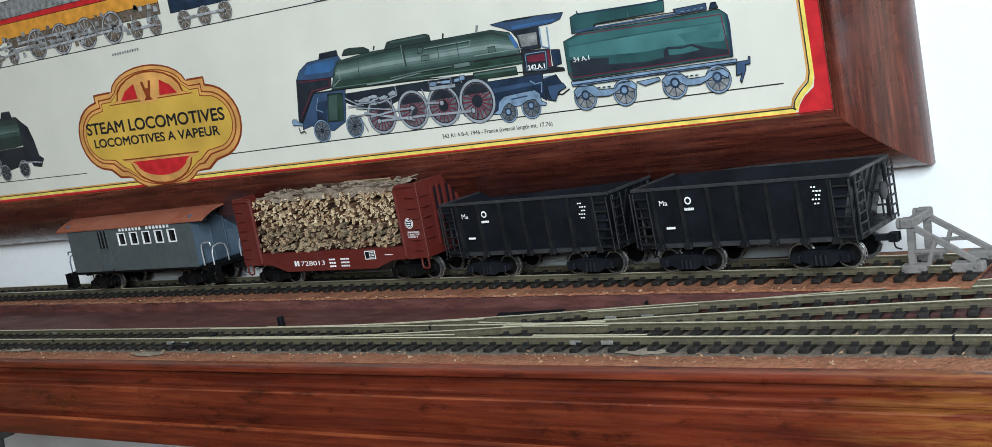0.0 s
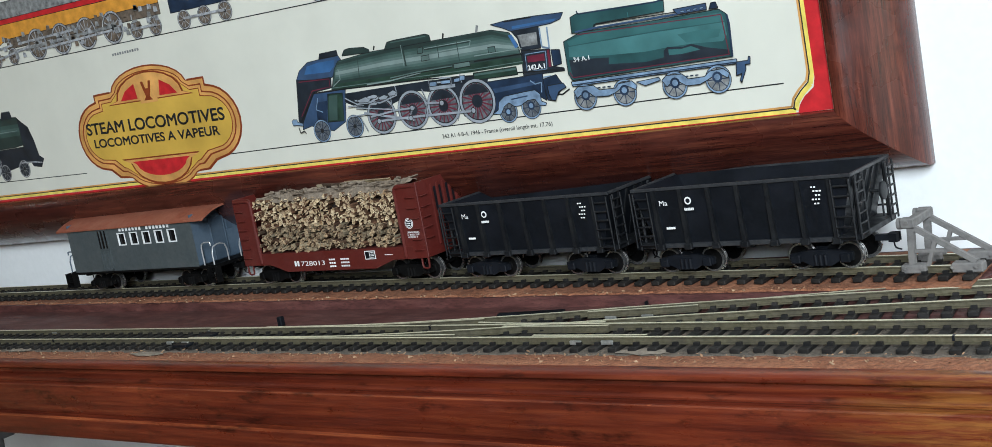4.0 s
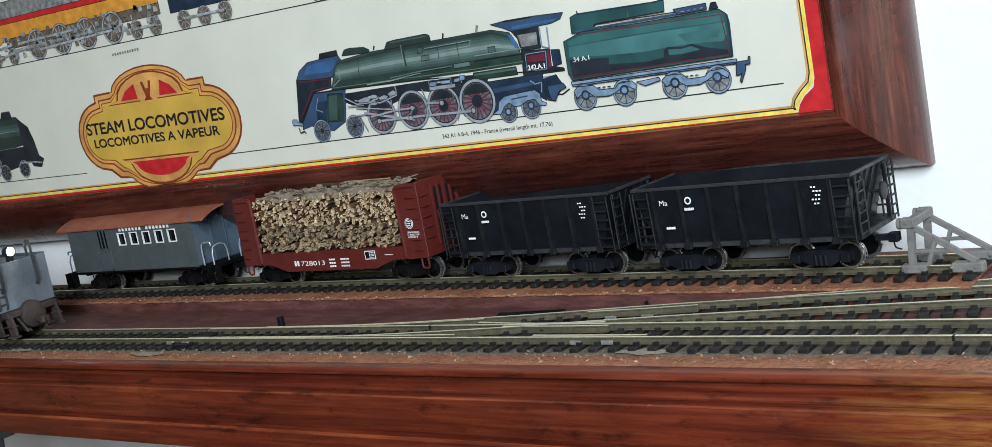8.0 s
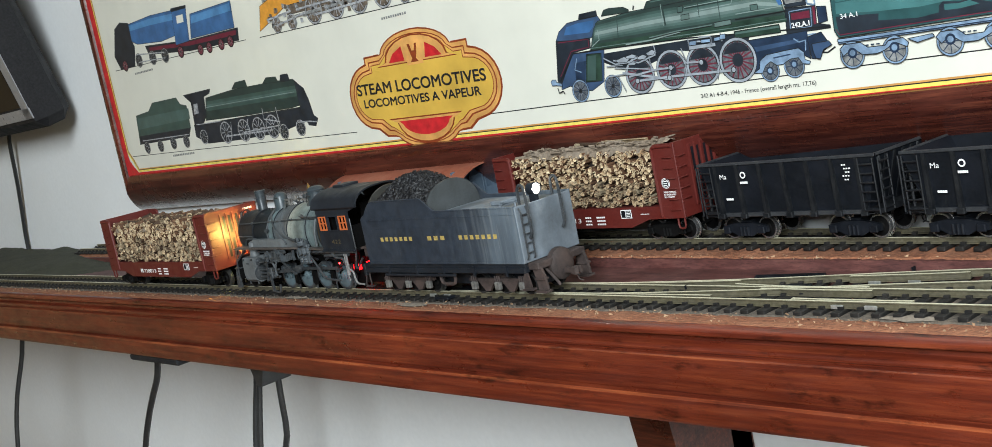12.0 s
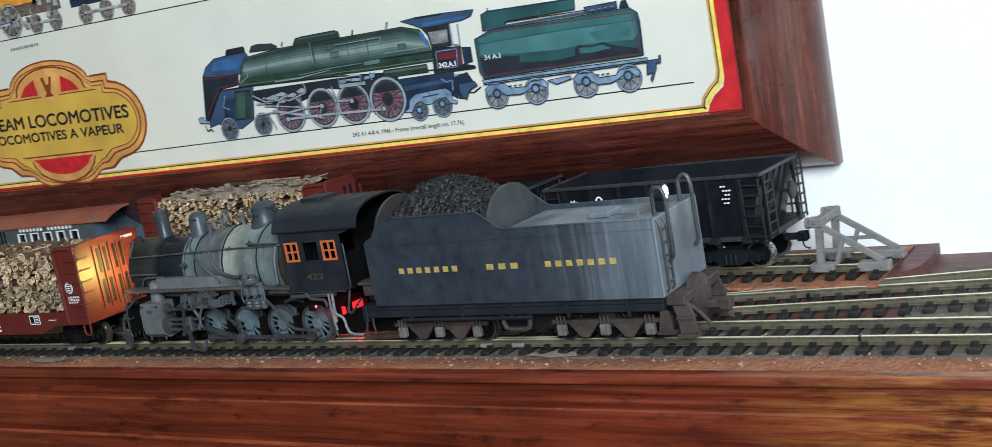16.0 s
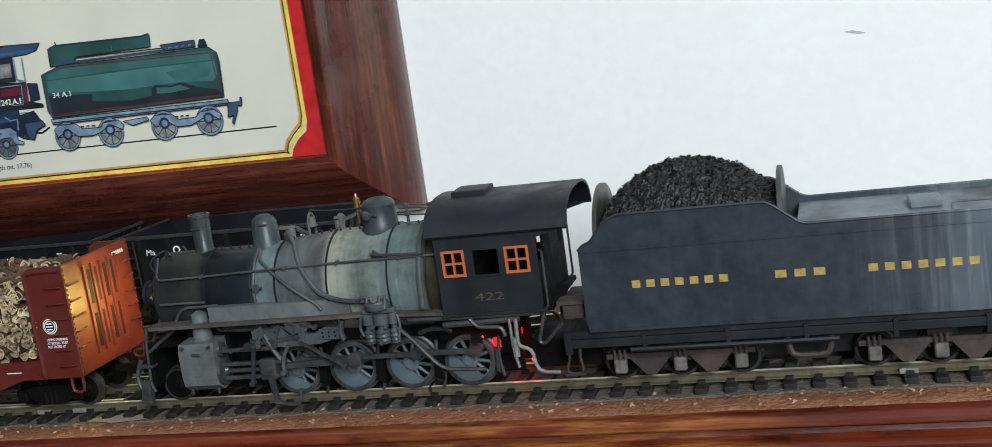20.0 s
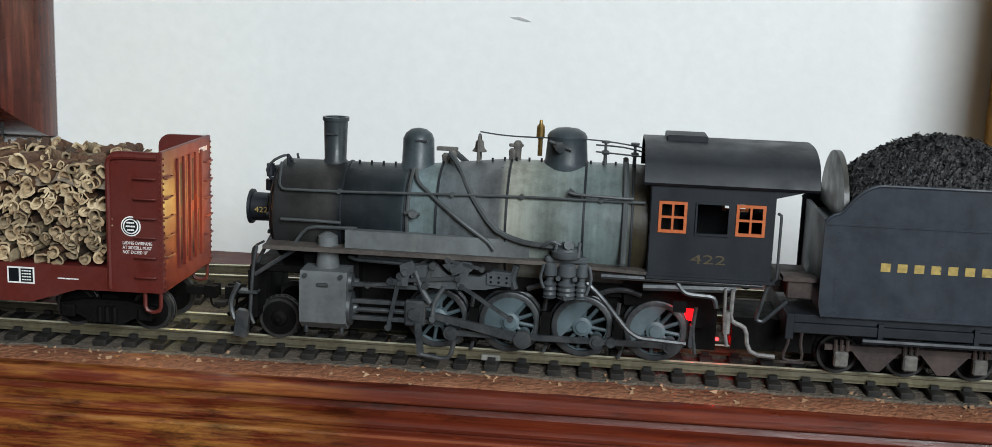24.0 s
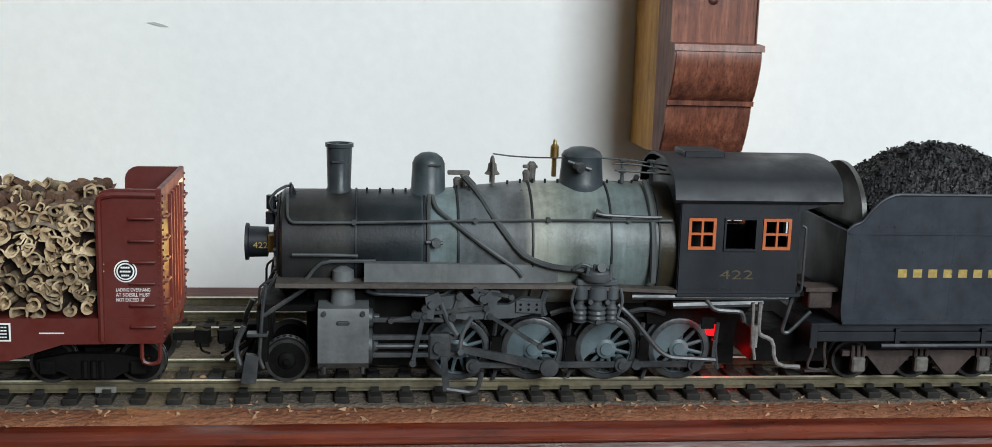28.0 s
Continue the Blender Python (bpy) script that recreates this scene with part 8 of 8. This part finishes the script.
e.poly(P_T1, [(-372.0, 96.8), (-366.0, 96.2), (-361.9, 96.7), (-358.2, 94.8), (-366.3, 94.2), (-372.0, 94.5)])
e.path(P_CRIM, [(-412.4, 108.9), (-347.4, 106.8), (-346.4, 91.2), (-418.0, 91.5), (-419.3, 94.0)], 0.40)
e.path(P_BLK, [(-404.6, 109.8), (-403.8, 111.8), (-366.4, 110.8)], 0.40)
e.path(P_STEEL, [(-413.5, 110.1), (-404.5, 110.4), (-365.5, 109.9)], 0.80)
e.shape(P_STEEL, [(-367.2, 112.0), (-352.9, 112.1), (-352.9, 109.6), (-365.6, 109.7)])
e.shape(P_SKYG, [(-364.2, 110.9), (-362.6, 110.9), (-362.5, 110.3), (-364.1, 110.2)], 0.20)
e.shape(P_SKYG, [(-361.4, 110.9), (-359.8, 110.9), (-359.7, 110.3), (-361.3, 110.2)], 0.20)
e.shape(P_SKYG, [(-358.6, 110.9), (-357.0, 110.9), (-356.9, 110.3), (-358.5, 110.2)], 0.20)
e.shape(P_SKYG, [(-355.8, 110.9), (-354.3, 110.9), (-354.2, 110.3), (-355.8, 110.2)], 0.20)
e.shape(P_NAVY, [(-351.9, 109.6), (-350.8, 111.9), (-348.8, 111.9), (-348.1, 109.4)])
e.path(P_NAVY, [(-345.1, 106.6), (-344.6, 103.0), (-345.2, 90.2)], 0.90)
e.shape(P_SKYG, [(-419.4, 89.9), (-343.7, 89.1), (-343.6, 87.3), (-418.9, 87.9)], 0.35)
e.path(P_NAVY, [(-419.3, 88.5), (-343.7, 87.8)], 0.50)
e.wheel(-413.6, 82.7, 5.4, P_SKYG, P_NAVY, P_GREY, 8)
e.wheel(-394.6, 82.3, 5.4, P_SKYG, P_NAVY, P_GREY, 8)
e.wheel(-371.5, 82.4, 5.4, P_SKYG, P_NAVY, P_GREY, 8)
e.wheel(-352.5, 82.3, 5.4, P_SKYG, P_NAVY, P_GREY, 8)
e.shape(P_SKYG, [(-418.9, 85.7), (-416.7, 87.4), (-409.1, 87.2), (-406.2, 84.9), (-398.5, 84.7), (-397.1, 86.2), (-390.6, 86.7), (-388.4, 84.5), (-389.2, 82.8), (-394.1, 85.3), (-398.9, 82.8), (-402.4, 81.9), (-409.0, 82.2), (-412.8, 85.4), (-417.7, 82.7)], 0.35)
e.shape(P_SKYG, [(-377.0, 84.9), (-374.8, 86.7), (-367.7, 86.4), (-365.1, 84.1), (-358.1, 84.1), (-355.8, 85.9), (-349.9, 86.2), (-347.4, 84.1), (-348.3, 82.2), (-352.1, 84.7), (-357.4, 82.4), (-360.6, 81.3), (-366.5, 81.5), (-371.1, 84.7), (-375.0, 82.1)], 0.35)
e.path(P_NAVY, [(-407.1, 85.8), (-405.6, 85.8)], 0.50)
e.path(P_NAVY, [(-404.7, 85.8), (-403.2, 85.8)], 0.50)
e.path(P_NAVY, [(-402.3, 85.7), (-400.7, 85.7)], 0.50)
e.path(P_NAVY, [(-366.4, 85.2), (-365.0, 85.2)], 0.50)
e.path(P_NAVY, [(-364.2, 85.2), (-362.8, 85.2)], 0.50)
e.path(P_NAVY, [(-362.0, 85.1), (-360.6, 85.1)], 0.50)
e.disc(P_NAVY, -413.4, 83.5, 2.2, 12)
e.disc(P_SKYG, -413.4, 83.5, 1.3, 10)
e.disc(P_NAVY, -394.7, 83.3, 2.2, 12)
e.disc(P_SKYG, -394.7, 83.3, 1.3, 10)
e.disc(P_NAVY, -371.3, 83.3, 2.2, 12)
e.disc(P_SKYG, -371.3, 83.3, 1.3, 10)
e.disc(P_NAVY, -352.8, 83.2, 2.2, 12)
e.disc(P_SKYG, -352.8, 83.2, 1.3, 10)
e.shape(P_SKYG, [(-388.6, 85.9), (-378.0, 86.5), (-377.4, 85.2), (-384.7, 83.9)], 0.30)
e.shape(P_STEEL, [(-344.0, 87.9), (-339.1, 87.9), (-338.7, 89.4), (-338.0, 89.2), (-338.4, 86.4), (-340.3, 86.5), (-340.4, 84.7), (-342.9, 79.7), (-343.5, 80.7), (-342.3, 83.2), (-344.7, 82.7)], 0.35)
e.shape(P_STEEL, [(-431.5, 89.8), (-423.3, 90.0), (-422.1, 88.1), (-426.3, 86.7), (-428.5, 83.0), (-430.5, 83.6), (-431.3, 86.3)], 0.35)
e.done()
lettering("print_number", "242.A.1", 3.0, WHITEINK, poster, pose(-439.8 * MM, -0.0011, 0.0976, 90, 0.3, 0), 8.8, bold=0.06)
lettering("print_number", "34 A.1", 2.8, WHITEINK, poster, pose(-416.6 * MM, -0.0011, 0.0979, 90, 0.3, 0), 7.8)
lettering("caption", "242 A1 4-8-4, 1946 - France (overall length mt. 17.76)", 2.7, P_BLK, poster, pose(-494 * MM, -0.0002, 0.0732, 90, 0.6, 0), 61)

# small engines
s_ = Print("printed_small_green_engine", "printed drawing of a dark green engine and tender", 0.005)
s_.line(P_BLK, (-1079, 85.8), (-764, 79.9), 0.45)
s_.shape(P_G3, [(-1056, 117.5), (-1033, 119.0), (-1024, 124.8), (-984, 124.8), (-980, 119.3), (-971, 117.5), (-972, 100.7), (-977, 95.2), (-1060, 96.2)])
s_.poly(P_G4, [(-1054, 115.3), (-969, 115.3), (-970, 107.4), (-1057, 106.3)])
s_.poly(P_DUSK, [(-1058, 101.0), (-973, 100.8), (-977, 94.3), (-1061, 94.3)])
s_.shape(P_DUSK, [(-966, 102.0), (-813, 101.4), (-811, 92.4), (-852, 86.8), (-908, 86.3), (-951, 87.1), (-967, 93.4)])
s_.shape(P_G2, [(-940, 120.0), (-900, 121.8), (-841, 121.2), (-822, 120.2), (-813, 113.2), (-813, 103.3), (-830, 101.9), (-884, 102.3), (-947, 103.9)])
s_.poly(P_G3, [(-940, 117.3), (-820, 116.0), (-821, 113.6), (-941, 115.0)])
s_.poly(P_G4, [(-941, 115.0), (-821, 113.6), (-821, 111.2), (-942, 112.7)])
s_.poly(P_G3, [(-942, 112.7), (-821, 111.2), (-822, 108.8), (-943, 110.4)])
s_.shape(P_G2, [(-901, 122.3), (-895, 126.3), (-881, 126.4), (-880, 121.6)])
s_.shape(P_G2, [(-860, 121.4), (-854, 124.9), (-842, 124.1), (-840, 120.4)])
s_.shape(P_DUSK, [(-838, 120.0), (-836, 124.6), (-827, 124.4), (-826, 119.8)])
s_.shape(P_DUSK, [(-821, 118.9), (-812, 113.1), (-809, 105.1), (-807, 94.8), (-803, 92.5), (-807, 87.7), (-815, 88.9), (-821, 99.3)])
s_.shape(P_DUSK, [(-972, 125.3), (-931, 125.7), (-933, 122.8), (-942, 121.2), (-945, 106.8), (-951, 102.4), (-965, 102.4), (-963, 118.9)])
s_.poly(P_PALE, [(-960, 117.3), (-954, 117.5), (-955, 110.1), (-962, 109.8)])
s_.wheel(-922, 93.0, 8.0, P_PALE, P_PALE, P_DUSK, 10)
s_.wheel(-897, 92.5, 8.0, P_PALE, P_PALE, P_DUSK, 10)
s_.wheel(-877, 92.1, 8.0, P_PALE, P_PALE, P_DUSK, 10)
s_.wheel(-859, 91.9, 8.2, P_PALE, P_PALE, P_DUSK, 10)
s_.wheel(-846, 87.1, 5.2, P_PALE, P_GREY, P_DUSK, 8)
s_.wheel(-825, 88.1, 5.4, P_PALE, P_GREY, P_DUSK, 8)
s_.wheel(-955, 92.4, 5.4, P_PALE, P_GREY, P_DUSK, 8)
s_.wheel(-1049, 91.0, 4.6, P_GREY, P_PALE, P_DUSK, 8)
s_.wheel(-1026, 90.7, 4.6, P_GREY, P_PALE, P_DUSK, 8)
s_.wheel(-1004, 91.4, 4.6, P_GREY, P_PALE, P_DUSK, 8)
s_.wheel(-983, 91.1, 4.6, P_GREY, P_PALE, P_DUSK, 8)
s_.path(P_PALE, [(-923, 90.2), (-860, 89.5)], 1.00)
s_.path(P_PALE, [(-897, 90.9), (-849, 91.9)], 0.90)
s_.path(P_PALE, [(-867, 105.0), (-868, 97.8), (-848, 94.3)], 0.80)
s_.path(P_PALE, [(-850, 104.3), (-849, 91.9)], 0.90)
s_.path(P_PALE, [(-912, 99.8), (-914, 92.3)], 0.80)
s_.path(P_PALE, [(-889, 99.8), (-891, 92.5)], 0.80)
s_.path(P_PALE, [(-827, 91.9), (-813, 91.4), (-805, 90.3)], 0.80)
s_.path(P_PALE, [(-962, 102.1), (-926, 101.5)], 0.60)
s_.path(P_PALE, [(-1054, 97.0), (-977, 96.1)], 0.70)
s_.path(P_G6, [(-942, 113.2), (-880, 112.6), (-823, 111.9)], 0.40)
s_.done()
u_ = Print("printed_blue_engine", "printed drawing of a blue streamlined engine", 0.005)
u_.line(P_BLK, (-1072, 155.9), (-868, 152.7), 0.45)
u_.shape(P_DUSK, [(-1013, 168.1), (-941, 162.9), (-875, 162.1), (-877, 153.6), (-945, 155.5), (-1010, 161.1)])
u_.poly(P_CRIM, [(-1007, 166.2), (-942, 162.1), (-878, 160.9), (-879, 157.7), (-943, 159.2), (-1007, 163.5)])
u_.shape(P_BLU, [(-1033, 187.7), (-995, 188.8), (-957, 187.2), (-963, 169.1), (-986, 167.9), (-1025, 171.1), (-1036, 175.5)])
u_.poly(P_SKYB, [(-1031, 186.5), (-996, 186.7), (-960, 185.0), (-961, 180.4), (-999, 182.0), (-1032, 182.4)])
u_.shape(P_DUSK, [(-1057, 187.5), (-1046, 191.1), (-1032, 188.5), (-1033, 175.1), (-1030, 169.9), (-1037, 155.2), (-1062, 155.5), (-1068, 166.7)])
u_.shape(P_BLU, [(-960, 188.6), (-938, 187.6), (-940, 181.4), (-944, 162.5), (-965, 162.2)])
u_.poly(P_DUSK, [(-961, 188.7), (-938, 187.8), (-939, 185.6), (-961, 186.1)])
u_.poly(PAPER, [(-955, 182.4), (-945, 182.2), (-946, 176.7), (-956, 176.9)])
u_.shape(P_BLU, [(-935, 180.7), (-877, 180.9), (-879, 162.7), (-941, 163.7)])
u_.poly(P_SKYB, [(-934, 179.2), (-879, 179.5), (-879, 174.3), (-936, 173.9)])
u_.wheel(-1028, 158.9, 5.4, P_GREY, P_GREY, P_DUSK, 8)
u_.wheel(-1005, 158.1, 5.4, P_GREY, P_GREY, P_DUSK, 8)
u_.wheel(-985, 157.3, 5.4, P_GREY, P_GREY, P_DUSK, 8)
u_.wheel(-1053, 157.8, 4.4, P_BLK, P_GREY, P_CRIM, 8)
u_.wheel(-960, 156.7, 4.4, P_BLK, P_GREY, P_CRIM, 8)
u_.wheel(-931, 154.5, 4.0, P_BLK, P_GREY, P_CRIM, 8)
u_.wheel(-918, 154.4, 4.0, P_BLK, P_GREY, P_CRIM, 8)
u_.wheel(-901, 154.2, 4.0, P_BLK, P_GREY, P_CRIM, 8)
u_.wheel(-888, 154.5, 4.0, P_BLK, P_GREY, P_CRIM, 8)
u_.path(P_PALE, [(-1029, 163.6), (-985, 159.7)], 0.90)
u_.path(P_PALE, [(-1029, 157.5), (-986, 155.7)], 0.80)
u_.done()
o_ = Print("printed_orange_engine", "printed drawing of an orange and red engine")
R = ground(148.6, -0.018, -690)
o_.line(P_BLK, R(-850, 0.2), R(-345, 0.2), 0.5)
o_.shape(P_GREY, G((-838, 38), (-684, 38), (-684, 20), (-838, 22)))
o_.shape(P_RED, G((-816, 28), (-684, 28), (-684, 24.6), (-816, 25)))
o_.shape(P_ORG, G((-848, 4), (-842, 20), (-822, 25), (-668, 24.5), (-668, 17), (-812, 16), (-832, 9)))
o_.shape(P_TAUPE, G((-812, 16), (-668, 17), (-668, 11), (-812, 10)))
o_.shape(P_NAVY, G((-660, 10), (-660, 32), (-440, 32), (-440, 11)))
o_.shape(P_RED, G((-606, 17), (-602, 22), (-440, 22), (-440, 16)))
for x in (-782, -758, -734, -710):
    o_.wheel(x, R(x, 9.4)[1], 9.0, P_PALE, P_PALE, P_TAUPE, 12)
for x in (-826, -808, -690, -674, -650, -634, -618, -552, -536, -520):
    o_.wheel(x, R(x, 5.4)[1], 5.0, P_PALE, P_PALE, P_TAUPE, 8)
o_.line(P_GREY, R(-810, 8), R(-710, 10), 1.8)
for k in range(90):
    x, z = dg.uniform(-836, -672), dg.uniform(3, 16)
    o_.poly((P_PALE, P_GREY, P_TAUPE)[k * 3 // 90], G((x, z), (x + 3.4, z), (x + 3, z + 2.5), (x + 0.4, z + 3)))
for a, c in (((-826, 5), (-790, 9)), ((-782, 6), (-710, 8)), ((-800, 12), (-740, 13)), ((-836, 10), (-806, 12)), ((-690, 6), (-672, 6)), ((-650, 6), (-618, 6))):
    o_.line(P_PALE, R(*a), R(*c), 1.3)
o_.done()
b = B()
bars(b, -716, 143.0, -0.1, 11, 1.5, 1.4, 0.7)
bars(b, -1040, 149.0, -0.1, 12, 1.8, 1.4, 0.8)
bars(b, -1010, 81.0, -0.1, 13, 1.9, 1.5, 0.8)
part("small_caption", b, P_GREY, poster, kind="stuff")

# ---- carved bracket on the wall ----
corbel = thing("carved_bracket", "dark carved wooden bracket fixed to the wall", "bracket", (0, 0, 0))
bm = B()
prism(bm, [(72, 260), (58, 260), (56.6, 84), (51.0, 83), (50.4, 81), (50.8, 78), (52.4, 73), (54.4, 69.4), (57.2, 67.4), (57.4, 65.5), (58.4, 61), (60.2, 56), (63, 51.6), (72, 50.8)], "x", 29.0, 54.6)
bmesh.ops.bevel(bm, geom=[ed for ed in bm.edges if abs(ed.verts[0].co.x - ed.verts[1].co.x) < 0.01], offset=0.45, segments=2, affect="EDGES")
part("bracket_body", bm, CARVED, corbel)
# golden colour stands in for the warm-lit shade on this side
bm = B()
prism(bm, [(72, 260), (72, 50.8), (80, 50.2), (WALL_Y - 0.4, 50), (WALL_Y - 0.4, 260)], "x", 29.3, 54.3)
part("bracket_back", bm, OCHRE, corbel, "plain bracket side, its warm shade painted golden brown")
bm = B()
prism(bm, [(56.2, 66.2), (57.4, 67.6), (56.0, 67.6)], "x", 29.0, 54.8)
prism(bm, [(50.2, 82.2), (57, 84.4), (50.6, 84.0)], "x", 28.8, 55.2)
part("bracket_ledge", bm, CARVED, corbel)
bm = B()
turned(bm, (41, 57.2, 96.5), (0, -1, 0), [(0, 2.2), (0.5, 1.6), (0.7, 0.4)], 10)
part("knot", bm, WOOD_DARK, corbel)

# ---- screen on the wall ----
tv = thing("wall_screen", "black flat screen with a silver-edged bezel, tilted on the wall", "television", m=pose(-1.196, 0.060, 0.122, 14, 0, 0))
bm = B()
box(bm, -560, 0, 0, 34, 0, 330, 9)
part("housing", bm, BLACKP, tv)
bm = B()
for q in ((-552, -8, 12, 22), (-552, -8, 306, 316), (-24, -9, 12, 316), (-552, -537, 12, 316)):
    box(bm, q[0], q[1], -0.8, 0.5, q[2], q[3], 0.3)
pieces("bezel_edge", bm, SILVERP, tv)
bm = B()
box(bm, -536, -26, -0.4, 0.4, 24, 304)
part("screen", bm, SCREEN, tv)

# ---- under the shelf ----
bm = B()
prism(bm, [(100, -16), (40, -16), (40, -60), (44, -90), (56, -130), (72, -190), (100, -210)], "x", -541, -516)
under = thing("shelf_bracket", "dark wooden bracket under the shelf", "bracket")
part("bracket_body", bm, WOOD_DARK, under)
bm = B()
box(bm, -541, -516, 84, 102, -260, -16.2, 1)
part("wall_batten", bm, WOOD_DARK, under)
adaptor = thing("power_adaptor", "flat black adaptor under the shelf edge", "adaptor")
bm = B()
box(bm, -914, -846, -35, -4, -41, -36.3, 1.2)
part("case", bm, BLACKP, adaptor)


def cable(label, pts, r):
    ob = thing("cable", label, "cable", group="hanging cables")
    b = B()
    pipe(b, pts, r, 8)
    part("cord", b, CABLE, ob)
    return ob


cable("black cable hanging from the adaptor", [(-908, -18, -40), (-916, -18, -58), (-942, -18, -84), (-970, -18, -120), (-996, -18, -200), (-1005, -18, -420)], 2.2)
cable("black cable hanging under the shelf", [(-853, 24, -36), (-853, 22, -62), (-855, 12, -100), (-856, 4, -140), (-856, -4, -420)], 2.0)
cable("black cable hanging under the shelf", [(-846, 22, -36), (-846.5, 20, -62), (-849, 12, -100), (-850, 4, -140), (-850, -4, -420)], 2.0)
plug = cable("black plug and cable hanging under the shelf", [(-757, -18, -46), (-759, -18, -62), (-761, -18, -84), (-779, -18, -108), (-799, -18, -150), (-810, -18, -420)], 1.9)
b = B()
prism(b, [(-766, -36.3), (-750, -36.3), (-752, -41), (-756, -49), (-761, -49), (-764, -41)], "y", -30, -10)
part("plug", b, CABLE, plug)
cable("thin black cable hanging down the wall", [(-1262, 24, -36), (-1270, 18, -75), (-1284, 8, -112), (-1290, -2, -160), (-1290, -8, -420)], 2.2)
cable("thin black cable running down from the screen", [(-1356, 90, 132), (-1370, 92, 118), (-1390, 97, 72), (-1410, 99, 20), (-1412, 99, 1)], 2.0)

# mark on the wall
b = B()
prism(b, [(-125.5, 84.4), (-123.4, 83.8), (-120.6, 83.2), (-118.6, 83.2), (-120.4, 83.9), (-123, 84.6)], "y", WALL_Y - 0.25, WALL_Y + 0.1)
solid("wall_mark", b, WALLMARK, "small grey scuff on the white wall")


# ---- motion ----
def train_x(t):
    """Where the train stands, in millimetres, between the given times."""
    for (t0, x0), (t1, x1) in zip(TRAIN, TRAIN[1:]):
        if t <= t1:
            return x0 + (x1 - x0) * (t - t0) / (t1 - t0)
    return TRAIN[-1][1]


def motions():
    for ob, dx in ((loco, 0.0), (tender, 0.0), (train_car, -103.2)):
        walk(ob, [(t, pose((x + dx) * MM, 0, 0)) for t, x in TRAIN])
    times = [k / 10 for k in range(281)]
    xs = [train_x(t) for t in times]
    turn = [THETA0 - math.degrees(x / DRV) for x in xs]
    for ob, x in DRIVERS:
        walk(ob, [(t, pose(x * MM, 0, (RH + DRV) * MM, 0, -a, 0)) for t, a in zip(times, turn)])
    for ob, x, y, z, r in ROLLING:
        walk(ob, [(t, pose(x * MM, y * MM, z * MM, 0, math.degrees(q / r), 0)) for t, q in zip(times, xs)])
    for ob, s in SIDE_RODS:
        walk(ob, [(t, pose(CRANK * math.cos(radians(a)) * MM, 0, (RH + DRV + CRANK * math.sin(radians(a))) * MM)) for t, a in zip(times, turn)])
    for (ob, s, ln), (head, _) in zip(MAIN_RODS, CROSSHEADS):
        rows, slide = [], []
        for t, a in zip(times, turn):
            px, pz = -18 + CRANK * math.cos(radians(a)), CRANK * math.sin(radians(a))
            lift = 2.6 - pz
            cx = px - math.sqrt(ln * ln - lift * lift)
            rows.append((t, pose(px * MM, 0, (RH + DRV + pz) * MM, 0, math.degrees(math.asin(lift / ln)), 0)))
            slide.append((t, pose(cx * MM, 0, (RH + DRV + 2.6) * MM)))
        walk(ob, rows)
        walk(head, slide)


motions()
